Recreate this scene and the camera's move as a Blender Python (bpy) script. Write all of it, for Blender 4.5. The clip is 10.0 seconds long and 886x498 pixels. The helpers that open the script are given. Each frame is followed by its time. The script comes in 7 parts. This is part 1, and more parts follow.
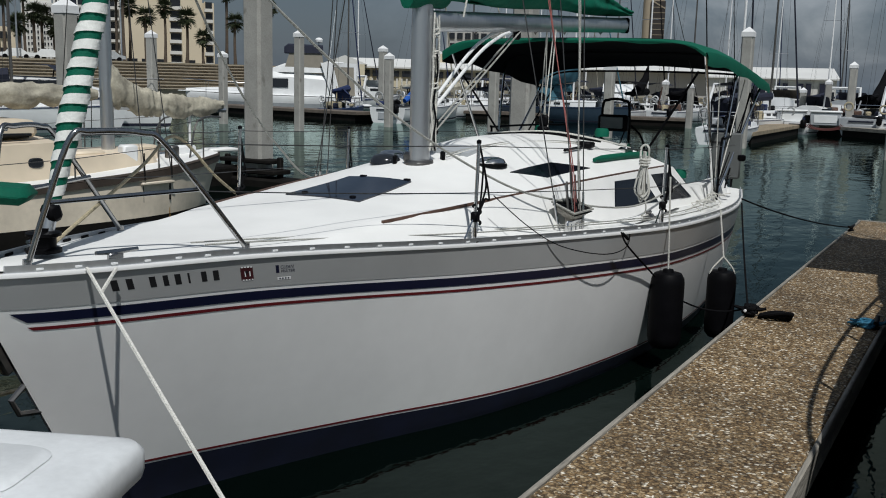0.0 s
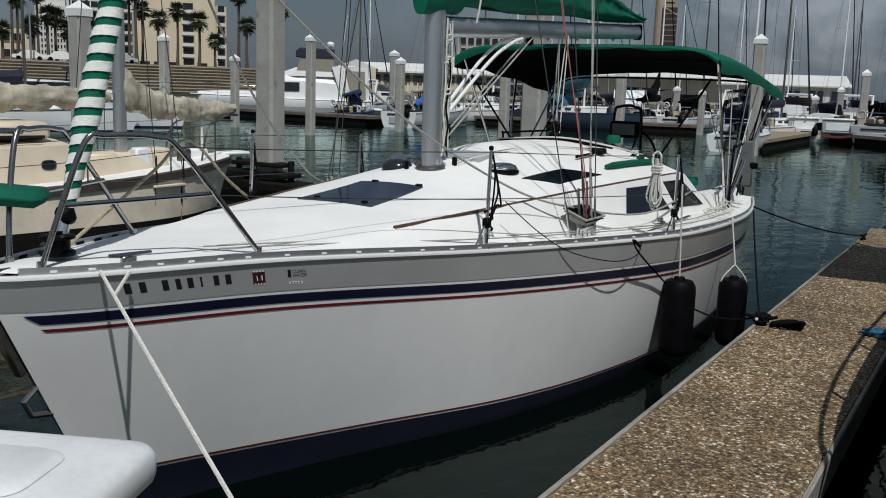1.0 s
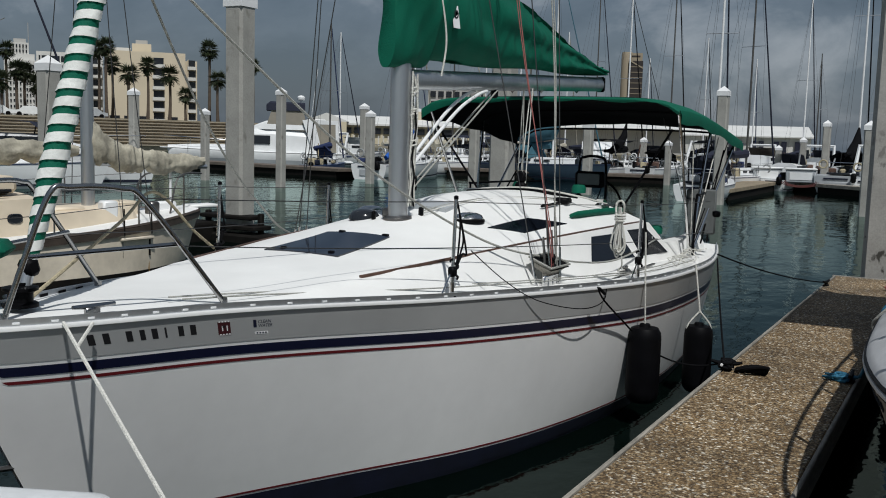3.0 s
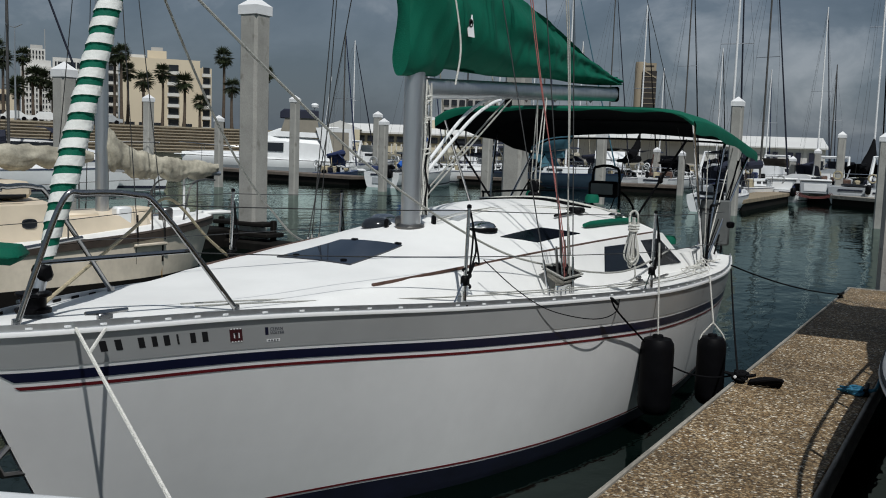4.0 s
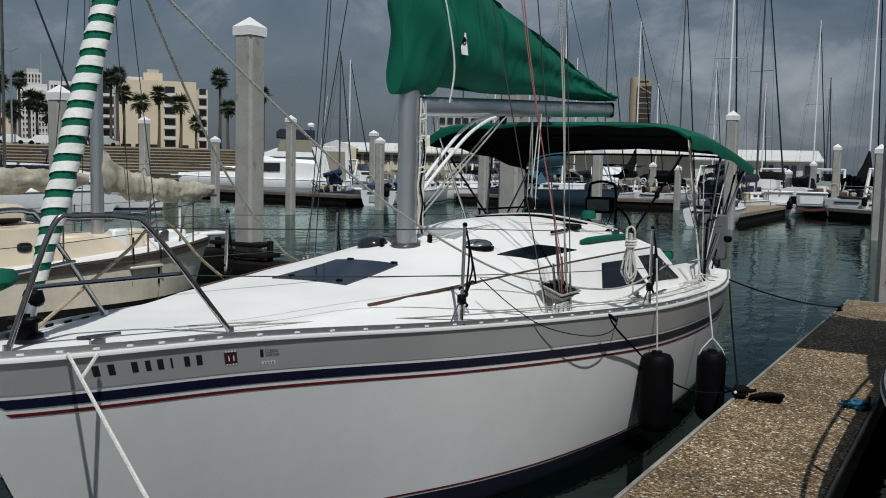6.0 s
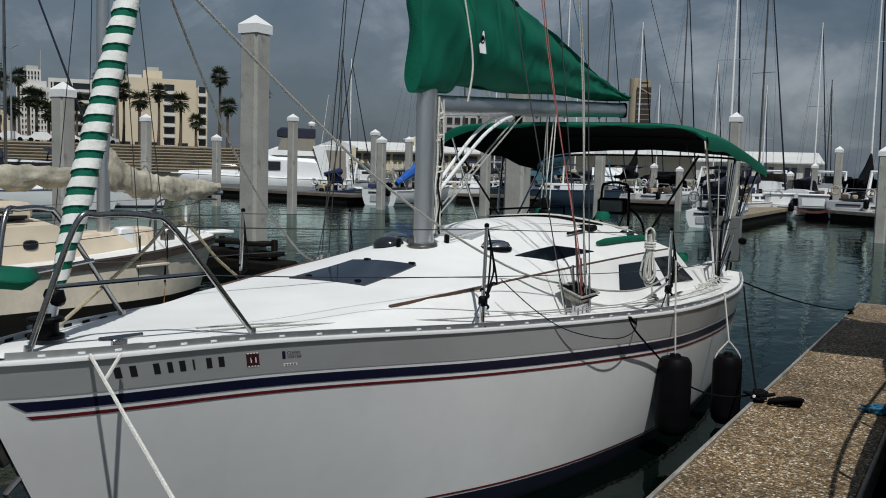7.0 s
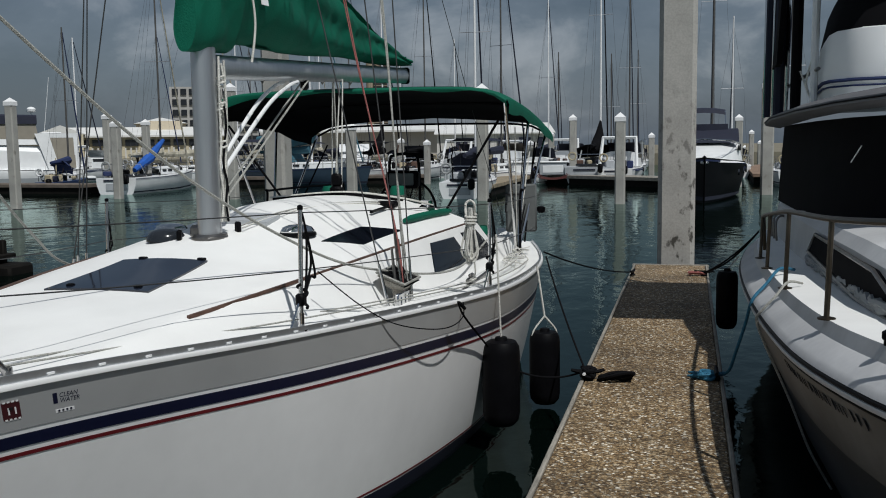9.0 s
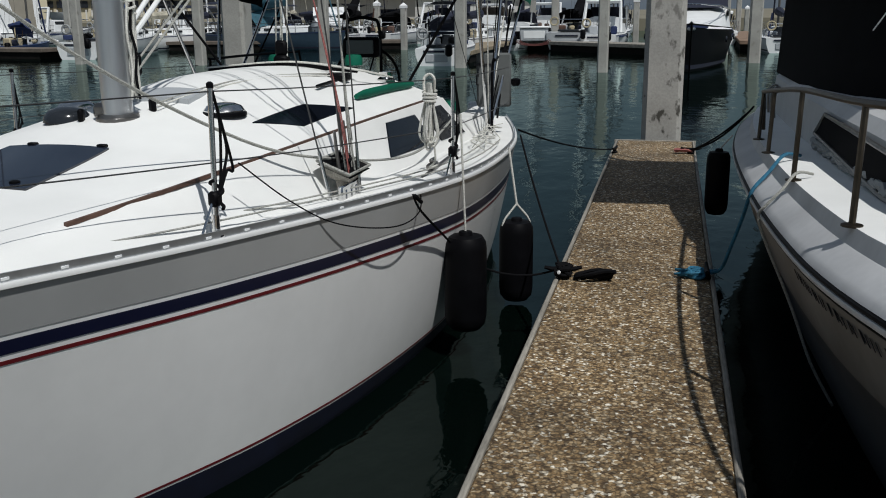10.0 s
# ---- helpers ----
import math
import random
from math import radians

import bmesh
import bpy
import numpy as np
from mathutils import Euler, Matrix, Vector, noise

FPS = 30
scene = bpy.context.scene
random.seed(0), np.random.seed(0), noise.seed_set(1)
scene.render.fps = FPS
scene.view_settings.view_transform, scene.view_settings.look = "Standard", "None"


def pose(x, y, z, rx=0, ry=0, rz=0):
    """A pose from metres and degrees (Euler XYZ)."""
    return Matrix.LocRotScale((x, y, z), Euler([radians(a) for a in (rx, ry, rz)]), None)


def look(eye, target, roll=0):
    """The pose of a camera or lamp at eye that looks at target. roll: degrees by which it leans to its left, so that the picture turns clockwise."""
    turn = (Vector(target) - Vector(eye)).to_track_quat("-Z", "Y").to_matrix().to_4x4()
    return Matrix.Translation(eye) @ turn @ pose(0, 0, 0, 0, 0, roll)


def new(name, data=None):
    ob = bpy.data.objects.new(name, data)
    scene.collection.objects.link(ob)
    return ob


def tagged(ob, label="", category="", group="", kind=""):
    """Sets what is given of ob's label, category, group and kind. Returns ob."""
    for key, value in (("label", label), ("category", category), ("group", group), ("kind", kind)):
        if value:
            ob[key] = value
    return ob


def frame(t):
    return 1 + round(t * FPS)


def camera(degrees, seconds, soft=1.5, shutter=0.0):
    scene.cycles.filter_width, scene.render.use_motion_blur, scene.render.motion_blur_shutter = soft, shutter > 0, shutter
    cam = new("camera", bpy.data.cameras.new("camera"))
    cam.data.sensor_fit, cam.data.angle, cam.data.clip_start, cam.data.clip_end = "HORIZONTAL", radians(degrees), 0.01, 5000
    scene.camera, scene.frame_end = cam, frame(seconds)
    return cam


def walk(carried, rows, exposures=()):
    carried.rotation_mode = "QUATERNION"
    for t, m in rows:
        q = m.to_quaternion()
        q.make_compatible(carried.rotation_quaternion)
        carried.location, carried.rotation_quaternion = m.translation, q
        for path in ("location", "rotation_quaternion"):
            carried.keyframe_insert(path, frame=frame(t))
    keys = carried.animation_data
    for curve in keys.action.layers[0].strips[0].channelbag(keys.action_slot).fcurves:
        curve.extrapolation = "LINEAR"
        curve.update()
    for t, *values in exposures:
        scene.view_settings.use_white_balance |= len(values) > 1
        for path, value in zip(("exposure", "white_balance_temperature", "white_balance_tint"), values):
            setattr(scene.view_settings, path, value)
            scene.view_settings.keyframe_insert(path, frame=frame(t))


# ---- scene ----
cam = camera(50.0, 10.0, 1.0)
PATH = [
    (0, (1.212, -0.067, 2.344), (0.218, 1.634, 1.998), 1.5),
    (0.5, (1.201, -0.067, 2.351), (0.203, 1.634, 2.018), 2.0),
    (1, (1.201, -0.075, 2.351), (0.189, 1.617, 2.014), 1.9),
    (1.5, (1.241, -0.088, 2.329), (0.282, 1.64, 2.022), 2.2),
    (2, (1.253, -0.103, 2.332), (0.294, 1.626, 2.027), 2.1),
    (2.5, (1.264, -0.099, 2.345), (0.313, 1.642, 2.096), 2.3),
    (3, (1.261, -0.1, 2.343), (0.29, 1.633, 2.115), 1.6),
    (4.5, (1.246, -0.071, 2.345), (0.244, 1.648, 2.144), 2.2),
    (5, (1.253, -0.051, 2.346), (0.255, 1.672, 2.158), 1.7),
    (5.5, (1.251, -0.046, 2.348), (0.256, 1.68, 2.171), 1.1),
    (7, (1.061, -0.041, 2.343), (0.071, 1.688, 2.168), 1.6),
    (7.5, (0.851, -0.016, 2.305), (-0.176, 1.686, 2.088), 0.8),
    (8, (0.6, 0.153, 2.326), (-0.56, 1.775, 2.181), -0.9),
    (8.5, (0.37, 0.348, 2.308), (-0.512, 2.135, 2.14), -0.8),
    (9, (0.247, 0.739, 2.278), (-0.253, 2.664, 2.063), -0.8),
    (9.5, (0.214, 1.227, 2.26), (-0.263, 3.124, 1.842), 0.1),
    (10, (0.168, 1.663, 2.269), (-0.282, 3.549, 1.781), -0.5),
]
walk(cam, [(t, look(eye, target, roll)) for t, eye, target, roll in PATH], [(0.0, -0.54, 6330, 9.0), (10.0, -0.54, 6330, 9.0)])

# ---- world, sun ----
SUN = Vector((0.37, -0.37, 0.85)).normalized()
world = bpy.data.worlds.new("world")
scene.world = world
world.use_nodes = True
wn, wl = world.node_tree.nodes, world.node_tree.links
bg = wn["Background"]
sky = wn.new("ShaderNodeTexSky")
sky.sky_type, sky.sun_disc = "NISHITA", False
sky.sun_elevation, sky.sun_rotation = math.asin(SUN.z), math.atan2(SUN.x, SUN.y)
sky.air_density, sky.dust_density = 1.2, 1.5
tc = wn.new("ShaderNodeTexCoord")
mp = wn.new("ShaderNodeMapping")
mp.inputs["Scale"].default_value = (2.6, 2.6, 5.0)
mp.inputs["Rotation"].default_value = (0.0, 0.12, 0.4)
n1 = wn.new("ShaderNodeTexNoise")
n1.inputs["Scale"].default_value, n1.inputs["Detail"].default_value, n1.inputs["Roughness"].default_value = 2.1, 7, 0.58
n1.inputs["Distortion"].default_value = 0.35
cr = wn.new("ShaderNodeValToRGB")
cr.color_ramp.elements[0].position, cr.color_ramp.elements[0].color = 0.36, (1.20, 1.62, 2.20, 1)
cr.color_ramp.elements[1].position, cr.color_ramp.elements[1].color = 0.68, (4.7, 5.1, 5.7, 1)
e = cr.color_ramp.elements.new(0.52)
e.color = (1.85, 2.32, 2.98, 1)
mixw = wn.new("ShaderNodeMix")
mixw.data_type = "RGBA"
mixw.inputs[0].default_value = 0.8
wl.new(tc.outputs["Generated"], mp.inputs["Vector"])
wl.new(mp.outputs[0], n1.inputs["Vector"])
wl.new(n1.outputs["Fac"], cr.inputs["Fac"])
wl.new(sky.outputs[0], mixw.inputs["A"])
wl.new(cr.outputs["Color"], mixw.inputs["B"])
wl.new(mixw.outputs["Result"], bg.inputs["Color"])
bg.inputs["Strength"].default_value = 0.090
sun = new("sun", bpy.data.lights.new("sun", "SUN"))
sun.data.energy, sun.data.angle, sun.data.color = 4.6, radians(0.6), (1.0, 0.98, 0.94)
sun.matrix_world = look(SUN * 60, (0, 0, 0))


# ---- materials ----
def mat(name, color, rough=0.6, metal=0.0, var=0.12, scale=6.0, bump=0.0, bscale=60.0, fine=0.0, spec=0.5, coords="Object", coat=0.0, stretch=None):
    """Principled surface; colour varies at two scales, with fine relief."""
    m = bpy.data.materials.new(name)
    m.use_nodes = True
    n, l = m.node_tree.nodes, m.node_tree.links
    p = n["Principled BSDF"]
    p.inputs["Roughness"].default_value, p.inputs["Metallic"].default_value = rough, metal
    p.inputs["Specular IOR Level"].default_value = spec
    p.inputs["Coat Weight"].default_value = coat
    t = n.new("ShaderNodeTexCoord")
    src = t.outputs[coords]
    if stretch:
        ma = n.new("ShaderNodeMapping")
        ma.inputs["Scale"].default_value = stretch
        l.new(src, ma.inputs["Vector"])
        src = ma.outputs[0]
    a = n.new("ShaderNodeTexNoise")
    a.inputs["Scale"].default_value, a.inputs["Detail"].default_value = scale, 6
    l.new(src, a.inputs["Vector"])
    r = n.new("ShaderNodeMapRange")
    r.inputs["From Min"].default_value, r.inputs["From Max"].default_value = 0.3, 0.7
    r.inputs["To Min"].default_value, r.inputs["To Max"].default_value = 1 - var, 1 + var * 0.5
    l.new(a.outputs["Fac"], r.inputs["Value"])
    v = n.new("ShaderNodeVectorMath")
    v.operation = "SCALE"
    v.inputs[0].default_value = color
    last = r.outputs[0]
    if fine:
        b = n.new("ShaderNodeTexNoise")
        b.inputs["Scale"].default_value, b.inputs["Detail"].default_value = bscale, 3
        l.new(src, b.inputs["Vector"])
        r2 = n.new("ShaderNodeMapRange")
        r2.inputs["From Min"].default_value, r2.inputs["From Max"].default_value = 0.3, 0.7
        r2.inputs["To Min"].default_value, r2.inputs["To Max"].default_value = 1 - fine, 1 + fine
        l.new(b.outputs["Fac"], r2.inputs["Value"])
        mu = n.new("ShaderNodeMath")
        mu.operation = "MULTIPLY"
        l.new(last, mu.inputs[0])
        l.new(r2.outputs[0], mu.inputs[1])
        last = mu.outputs[0]
    l.new(last, v.inputs["Scale"])
    l.new(v.outputs[0], p.inputs["Base Color"])
    if bump:
        c = n.new("ShaderNodeTexNoise")
        c.inputs["Scale"].default_value, c.inputs["Detail"].default_value = bscale, 4
        l.new(src, c.inputs["Vector"])
        bp = n.new("ShaderNodeBump")
        bp.inputs["Strength"].default_value, bp.inputs["Distance"].default_value = bump, 0.02
        l.new(c.outputs["Fac"], bp.inputs["Height"])
        l.new(bp.outputs[0], p.inputs["Normal"])
    return m


GEL = mat("gelcoat_white", (0.80, 0.80, 0.79), 0.28, var=0.05, scale=1.5, fine=0.015, bscale=9, coat=0.3)
DECK = mat("deck_white", (0.82, 0.82, 0.80), 0.55, var=0.06, scale=2.5, bump=0.06, bscale=260, fine=0.02)
GREYBAND = mat("hull_band_grey", (0.35, 0.355, 0.355), 0.35, var=0.10, scale=2, coat=0.2)
NAVY = mat("stripe_navy", (0.006, 0.008, 0.030), 0.35, var=0.1)
RED = mat("stripe_red", (0.13, 0.010, 0.014), 0.4, var=0.1)
BOTTOM = mat("bottom_paint_blue", (0.004, 0.006, 0.022), 0.6, var=0.35, scale=5)
GREEN = mat("canvas_green", (0.0, 0.102, 0.060), 0.75, var=0.16, scale=3, bump=0.25, bscale=90, fine=0.06, spec=0.25)
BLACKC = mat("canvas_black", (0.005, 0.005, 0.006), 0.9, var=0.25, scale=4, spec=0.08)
ALU = mat("aluminium", (0.56, 0.58, 0.60), 0.34, 0.85, var=0.08, scale=3, stretch=(8, 8, 0.6))
STEEL = mat("stainless_steel", (0.62, 0.62, 0.62), 0.16, 1.0, var=0.06, scale=8)
DARKSTEEL = mat("weathered_steel", (0.24, 0.23, 0.22), 0.35, 0.9, var=0.3, scale=12)
PULPIT = mat("dulled_steel", (0.36, 0.36, 0.36), 0.22, 1.0, var=0.2, scale=10)
WIRE = mat("wire", (0.07, 0.07, 0.07), 0.45, 0.6, var=0.2)
ROPEW = mat("rope_white", (0.66, 0.65, 0.60), 0.85, var=0.12, scale=30, bump=0.5, bscale=140, fine=0.2)
ROPEG = mat("rope_grey", (0.36, 0.36, 0.33), 0.85, var=0.2, scale=60, bump=0.5, bscale=140, fine=0.3)
ROPER = mat("rope_red", (0.30, 0.10, 0.09), 0.85, var=0.3, scale=70, fine=0.3, bscale=150)
ROPEB = mat("rope_black", (0.005, 0.005, 0.006), 0.9, var=0.2, spec=0.1)
ROPEBLUE = mat("rope_blue", (0.02, 0.13, 0.22), 0.8, var=0.3, scale=40)
ROPET = mat("rope_tan", (0.42, 0.36, 0.24), 0.85, var=0.25, scale=40, fine=0.2, bscale=120)
RUBBER = mat("black_vinyl", (0.004, 0.004, 0.005), 0.5, var=0.3, scale=8, spec=0.07)
GLASSD = mat("smoked_acrylic", (0.012, 0.016, 0.028), 0.06, var=0.2, scale=2, spec=0.6)
GLASSK = mat("black_cabin_glass", (0.006, 0.008, 0.013), 0.12, var=0.2, scale=2, spec=0.22)
TEAK = mat("teak", (0.10, 0.055, 0.04), 0.6, var=0.4, scale=14, fine=0.25, bscale=60, stretch=(1, 0.12, 1))
CREAM = mat("gelcoat_cream", (0.70, 0.62, 0.50), 0.42, var=0.16, scale=2.2, fine=0.05, bscale=14)
RUST = mat("rust_stain", (0.30, 0.17, 0.05), 0.8, var=0.3, scale=12)
CREAML = mat("cream_trunk", (0.70, 0.60, 0.46), 0.5, var=0.12, scale=2.2)
STAINC = mat("soiled_canvas", (0.42, 0.39, 0.31), 0.9, var=0.5, scale=3.5, bump=0.3, bscale=30, fine=0.1)
PWHITE = mat("boat_white", (0.80, 0.81, 0.81), 0.4, var=0.08, scale=1.5)
# Lower hull near-black: shade under the flare put into the colour.
YLOW = mat("shaded_lower_hull", (0.045, 0.05, 0.058), 0.55, var=0.3, scale=1.5)
YWHITE = mat("weathered_yacht_white", (0.52, 0.525, 0.53), 0.5, var=0.16, scale=1.6, fine=0.04, bscale=14)
# Hull colour pulled down to grey to paint its shaded side.
YHULL = mat("shaded_yacht_hull", (0.15, 0.15, 0.147), 0.5, var=0.4, scale=1.2, fine=0.08, bscale=12)
YCAP = mat("worn_cap", (0.50, 0.50, 0.505), 0.5, var=0.18, scale=2, fine=0.04, bscale=20)
BROWG = mat("brow_grey", (0.13, 0.13, 0.138), 0.55, var=0.15, scale=2)
PGREY = mat("boat_grey", (0.40, 0.42, 0.44), 0.45, var=0.1, scale=1.5)
PBLUE = mat("boat_blue", (0.03, 0.06, 0.16), 0.4, var=0.1)
PTEAL = mat("boat_slate", (0.03, 0.055, 0.085), 0.45, var=0.1)
CBLUE = mat("canvas_blue", (0.012, 0.024, 0.085), 0.8, var=0.15)
CNAVY = mat("canvas_navy", (0.008, 0.011, 0.028), 0.8, var=0.15)
REDC = mat("canvas_red", (0.42, 0.045, 0.02), 0.8, var=0.2)
WOODDOCK = mat("dock_timber", (0.27, 0.25, 0.215), 0.85, var=0.35, scale=9, bump=0.4, bscale=60, fine=0.25, stretch=(1, 0.15, 1))
TEALC = mat("canvas_teal", (0.035, 0.11, 0.15), 0.8, var=0.3, scale=2)
TANDOCK = mat("dock_tan", (0.27, 0.22, 0.15), 0.85, var=0.3, scale=3, fine=0.2)
MASTD = mat("dark_mast", (0.10, 0.095, 0.09), 0.5, 0.3, var=0.2, scale=2)
BROWNDOCK = mat("dock_brown", (0.13, 0.105, 0.085), 0.85, var=0.3, scale=3, fine=0.2)
# Near-black: dark timber fittings, and shade under docks put into the float colour.
WOODSHADE = mat("dark_wood_float_shade", (0.009, 0.008, 0.007), 0.85, var=0.4, scale=5, spec=0.12)
CAPW = mat("pile_cap_white", (0.80, 0.80, 0.80), 0.5, var=0.06, scale=4)
BUILDC = mat("stucco_tan", (0.60, 0.52, 0.39), 0.85, var=0.07, scale=0.15)
BUILDW = mat("stucco_white", (0.62, 0.61, 0.58), 0.85, var=0.07, scale=0.15)
BUILDG = mat("stucco_grey", (0.42, 0.41, 0.39), 0.85, var=0.08, scale=0.2)
BUILDY = mat("stucco_cream", (0.58, 0.52, 0.38), 0.85, var=0.06, scale=0.2)
ROOFW = mat("roof_light", (0.66, 0.66, 0.64), 0.7, var=0.08, scale=0.3)
WINDK = mat("dark_glazing", (0.02, 0.023, 0.028), 0.15, var=0.2, scale=0.5)
TOWERT = mat("tower_tan", (0.30, 0.25, 0.18), 0.7, var=0.08, scale=0.1)
TOWERD = mat("tower_dark", (0.045, 0.038, 0.034), 0.3, var=0.15, scale=0.1)
STEPT = mat("seawall_concrete", (0.34, 0.29, 0.22), 0.9, var=0.15, scale=0.4, fine=0.1, bscale=3)
BARK = mat("palm_bark", (0.10, 0.075, 0.055), 0.9, var=0.3, scale=3)
LEAF = mat("palm_leaf", (0.038, 0.052, 0.020), 0.6, var=0.5, scale=1.2)
LAND = mat("land", (0.20, 0.18, 0.13), 0.95, var=0.2, scale=0.05)
INK = mat("lettering_black", (0.01, 0.01, 0.012), 0.5, var=0.05)
STICKR = mat("sticker_maroon", (0.055, 0.008, 0.012), 0.5, var=0.2, scale=80)
BAG = mat("grey_bag", (0.30, 0.31, 0.31), 0.8, var=0.12, scale=6, bump=0.2, bscale=20)
BAGD = mat("dark_grey_bag", (0.10, 0.108, 0.108), 0.7, var=0.15, scale=6, bump=0.2, bscale=20)
BRONZE = mat("tarnished_rail", (0.085, 0.07, 0.052), 0.4, 0.95, var=0.3, scale=10)
BOXW = mat("dock_box_white", (0.70, 0.72, 0.73), 0.55, var=0.14, scale=3, fine=0.04, bscale=30)


def concrete(name, base, dark, lo=0.60, hi=0.72, size=4.5):
    """Cast concrete with pits, streaks and stains."""
    m = mat(name, base, 0.85, var=0.2, scale=1.6, bump=0.07, bscale=38, fine=0.10)
    n, l = m.node_tree.nodes, m.node_tree.links
    p = n["Principled BSDF"]
    old = p.inputs["Base Color"].links[0].from_socket
    t = n.new("ShaderNodeTexCoord")
    ma = n.new("ShaderNodeMapping")
    ma.inputs["Scale"].default_value = (1.0, 1.0, 0.55)
    a = n.new("ShaderNodeTexNoise")
    a.inputs["Scale"].default_value, a.inputs["Detail"].default_value = size, 8
    r = n.new("ShaderNodeMapRange")
    r.inputs["From Min"].default_value, r.inputs["From Max"].default_value = lo, hi
    x = n.new("ShaderNodeMix")
    x.data_type = "RGBA"
    l.new(t.outputs["Object"], ma.inputs["Vector"])
    l.new(ma.outputs[0], a.inputs["Vector"])
    l.new(a.outputs["Fac"], r.inputs["Value"])
    l.new(r.outputs[0], x.inputs[0])
    l.new(old, x.inputs["A"])
    x.inputs["B"].default_value = (*dark, 1)
    l.new(x.outputs["Result"], p.inputs["Base Color"])
    return m


def low_stains(m, z0, z1):
    """Marks from fenders and boats: full up to z0, gone at z1."""
    n, l = m.node_tree.nodes, m.node_tree.links
    x = n["Principled BSDF"].inputs["Base Color"].links[0].from_node
    fac = x.inputs[0].links[0].from_socket
    t = n.new("ShaderNodeTexCoord")
    sp = n.new("ShaderNodeSeparateXYZ")
    r = n.new("ShaderNodeMapRange")
    r.inputs["From Min"].default_value, r.inputs["From Max"].default_value = z0, z1
    r.inputs["To Min"].default_value, r.inputs["To Max"].default_value = 1.0, 0.0
    mu = n.new("ShaderNodeMath")
    mu.operation = "MULTIPLY"
    l.new(t.outputs["Object"], sp.inputs[0])
    l.new(sp.outputs["Z"], r.inputs["Value"])
    l.new(fac, mu.inputs[0])
    l.new(r.outputs[0], mu.inputs[1])
    l.new(mu.outputs[0], x.inputs[0])


CONC = concrete("pile_concrete", (0.37, 0.36, 0.33), (0.22, 0.21, 0.185))
CONCW = concrete("pile_concrete_worn", (0.42, 0.405, 0.375), (0.06, 0.055, 0.047), 0.57, 0.66, 9.0)
low_stains(CONCW, 1.3, 3.4)


def aggregate():
    """Exposed shell and pebble paving: single stones of cream, tan, brown and grey in dark grout."""
    m = bpy.data.materials.new("shell_aggregate")
    m.use_nodes = True
    n, l = m.node_tree.nodes, m.node_tree.links
    p = n["Principled BSDF"]
    p.inputs["Roughness"].default_value = 0.8
    t = n.new("ShaderNodeTexCoord")
    vo = n.new("ShaderNodeTexVoronoi")
    vo.inputs["Scale"].default_value = 58
    wob = n.new("ShaderNodeTexNoise")
    wob.inputs["Scale"].default_value, wob.inputs["Detail"].default_value = 42, 2
    l.new(t.outputs["Object"], wob.inputs["Vector"])
    wv = n.new("ShaderNodeVectorMath")
    wv.operation = "MULTIPLY_ADD"
    wv.inputs[1].default_value = (0.034, 0.034, 0.0)
    l.new(wob.outputs["Color"], wv.inputs[0])
    l.new(t.outputs["Object"], wv.inputs[2])
    l.new(wv.outputs[0], vo.inputs["Vector"])
    sep = n.new("ShaderNodeSeparateColor")
    l.new(vo.outputs["Color"], sep.inputs[0])
    ramp = n.new("ShaderNodeValToRGB")
    es = ramp.color_ramp.elements
    es[0].position, es[0].color = 0.0, (0.07, 0.042, 0.019, 1)
    es[1].position, es[1].color = 1.0, (0.80, 0.74, 0.62, 1)
    for pos, c in ((0.22, (0.175, 0.107, 0.046, 1)), (0.50, (0.265, 0.175, 0.083, 1)), (0.76, (0.34, 0.245, 0.135, 1)), (0.89, (0.48, 0.38, 0.25, 1))):
        q = es.new(pos)
        q.color = c
    l.new(sep.outputs[0], ramp.inputs["Fac"])
    ed = n.new("ShaderNodeMapRange")
    ed.inputs["From Min"].default_value, ed.inputs["From Max"].default_value = 0.35, 0.62
    ed.inputs["To Min"].default_value, ed.inputs["To Max"].default_value = 1.0, 0.38
    l.new(vo.outputs["Distance"], ed.inputs["Value"])
    big = n.new("ShaderNodeTexNoise")
    big.inputs["Scale"].default_value, big.inputs["Detail"].default_value = 1.6, 7
    l.new(t.outputs["Object"], big.inputs["Vector"])
    br = n.new("ShaderNodeMapRange")
    br.inputs["From Min"].default_value, br.inputs["From Max"].default_value = 0.3, 0.7
    br.inputs["To Min"].default_value, br.inputs["To Max"].default_value = 0.72, 1.3
    l.new(big.outputs["Fac"], br.inputs["Value"])
    mu = n.new("ShaderNodeMath")
    mu.operation = "MULTIPLY"
    l.new(ed.outputs[0], mu.inputs[0])
    l.new(br.outputs[0], mu.inputs[1])
    v = n.new("ShaderNodeVectorMath")
    v.operation = "SCALE"
    l.new(ramp.outputs["Color"], v.inputs[0])
    l.new(mu.outputs[0], v.inputs["Scale"])
    l.new(v.outputs[0], p.inputs["Base Color"])
    bp = n.new("ShaderNodeBump")
    bp.inputs["Strength"].default_value, bp.inputs["Distance"].default_value = 0.8, 0.006
    bp.invert = True
    l.new(vo.outputs["Distance"], bp.inputs["Height"])
    l.new(bp.outputs[0], p.inputs["Normal"])
    return m


AGG = aggregate()


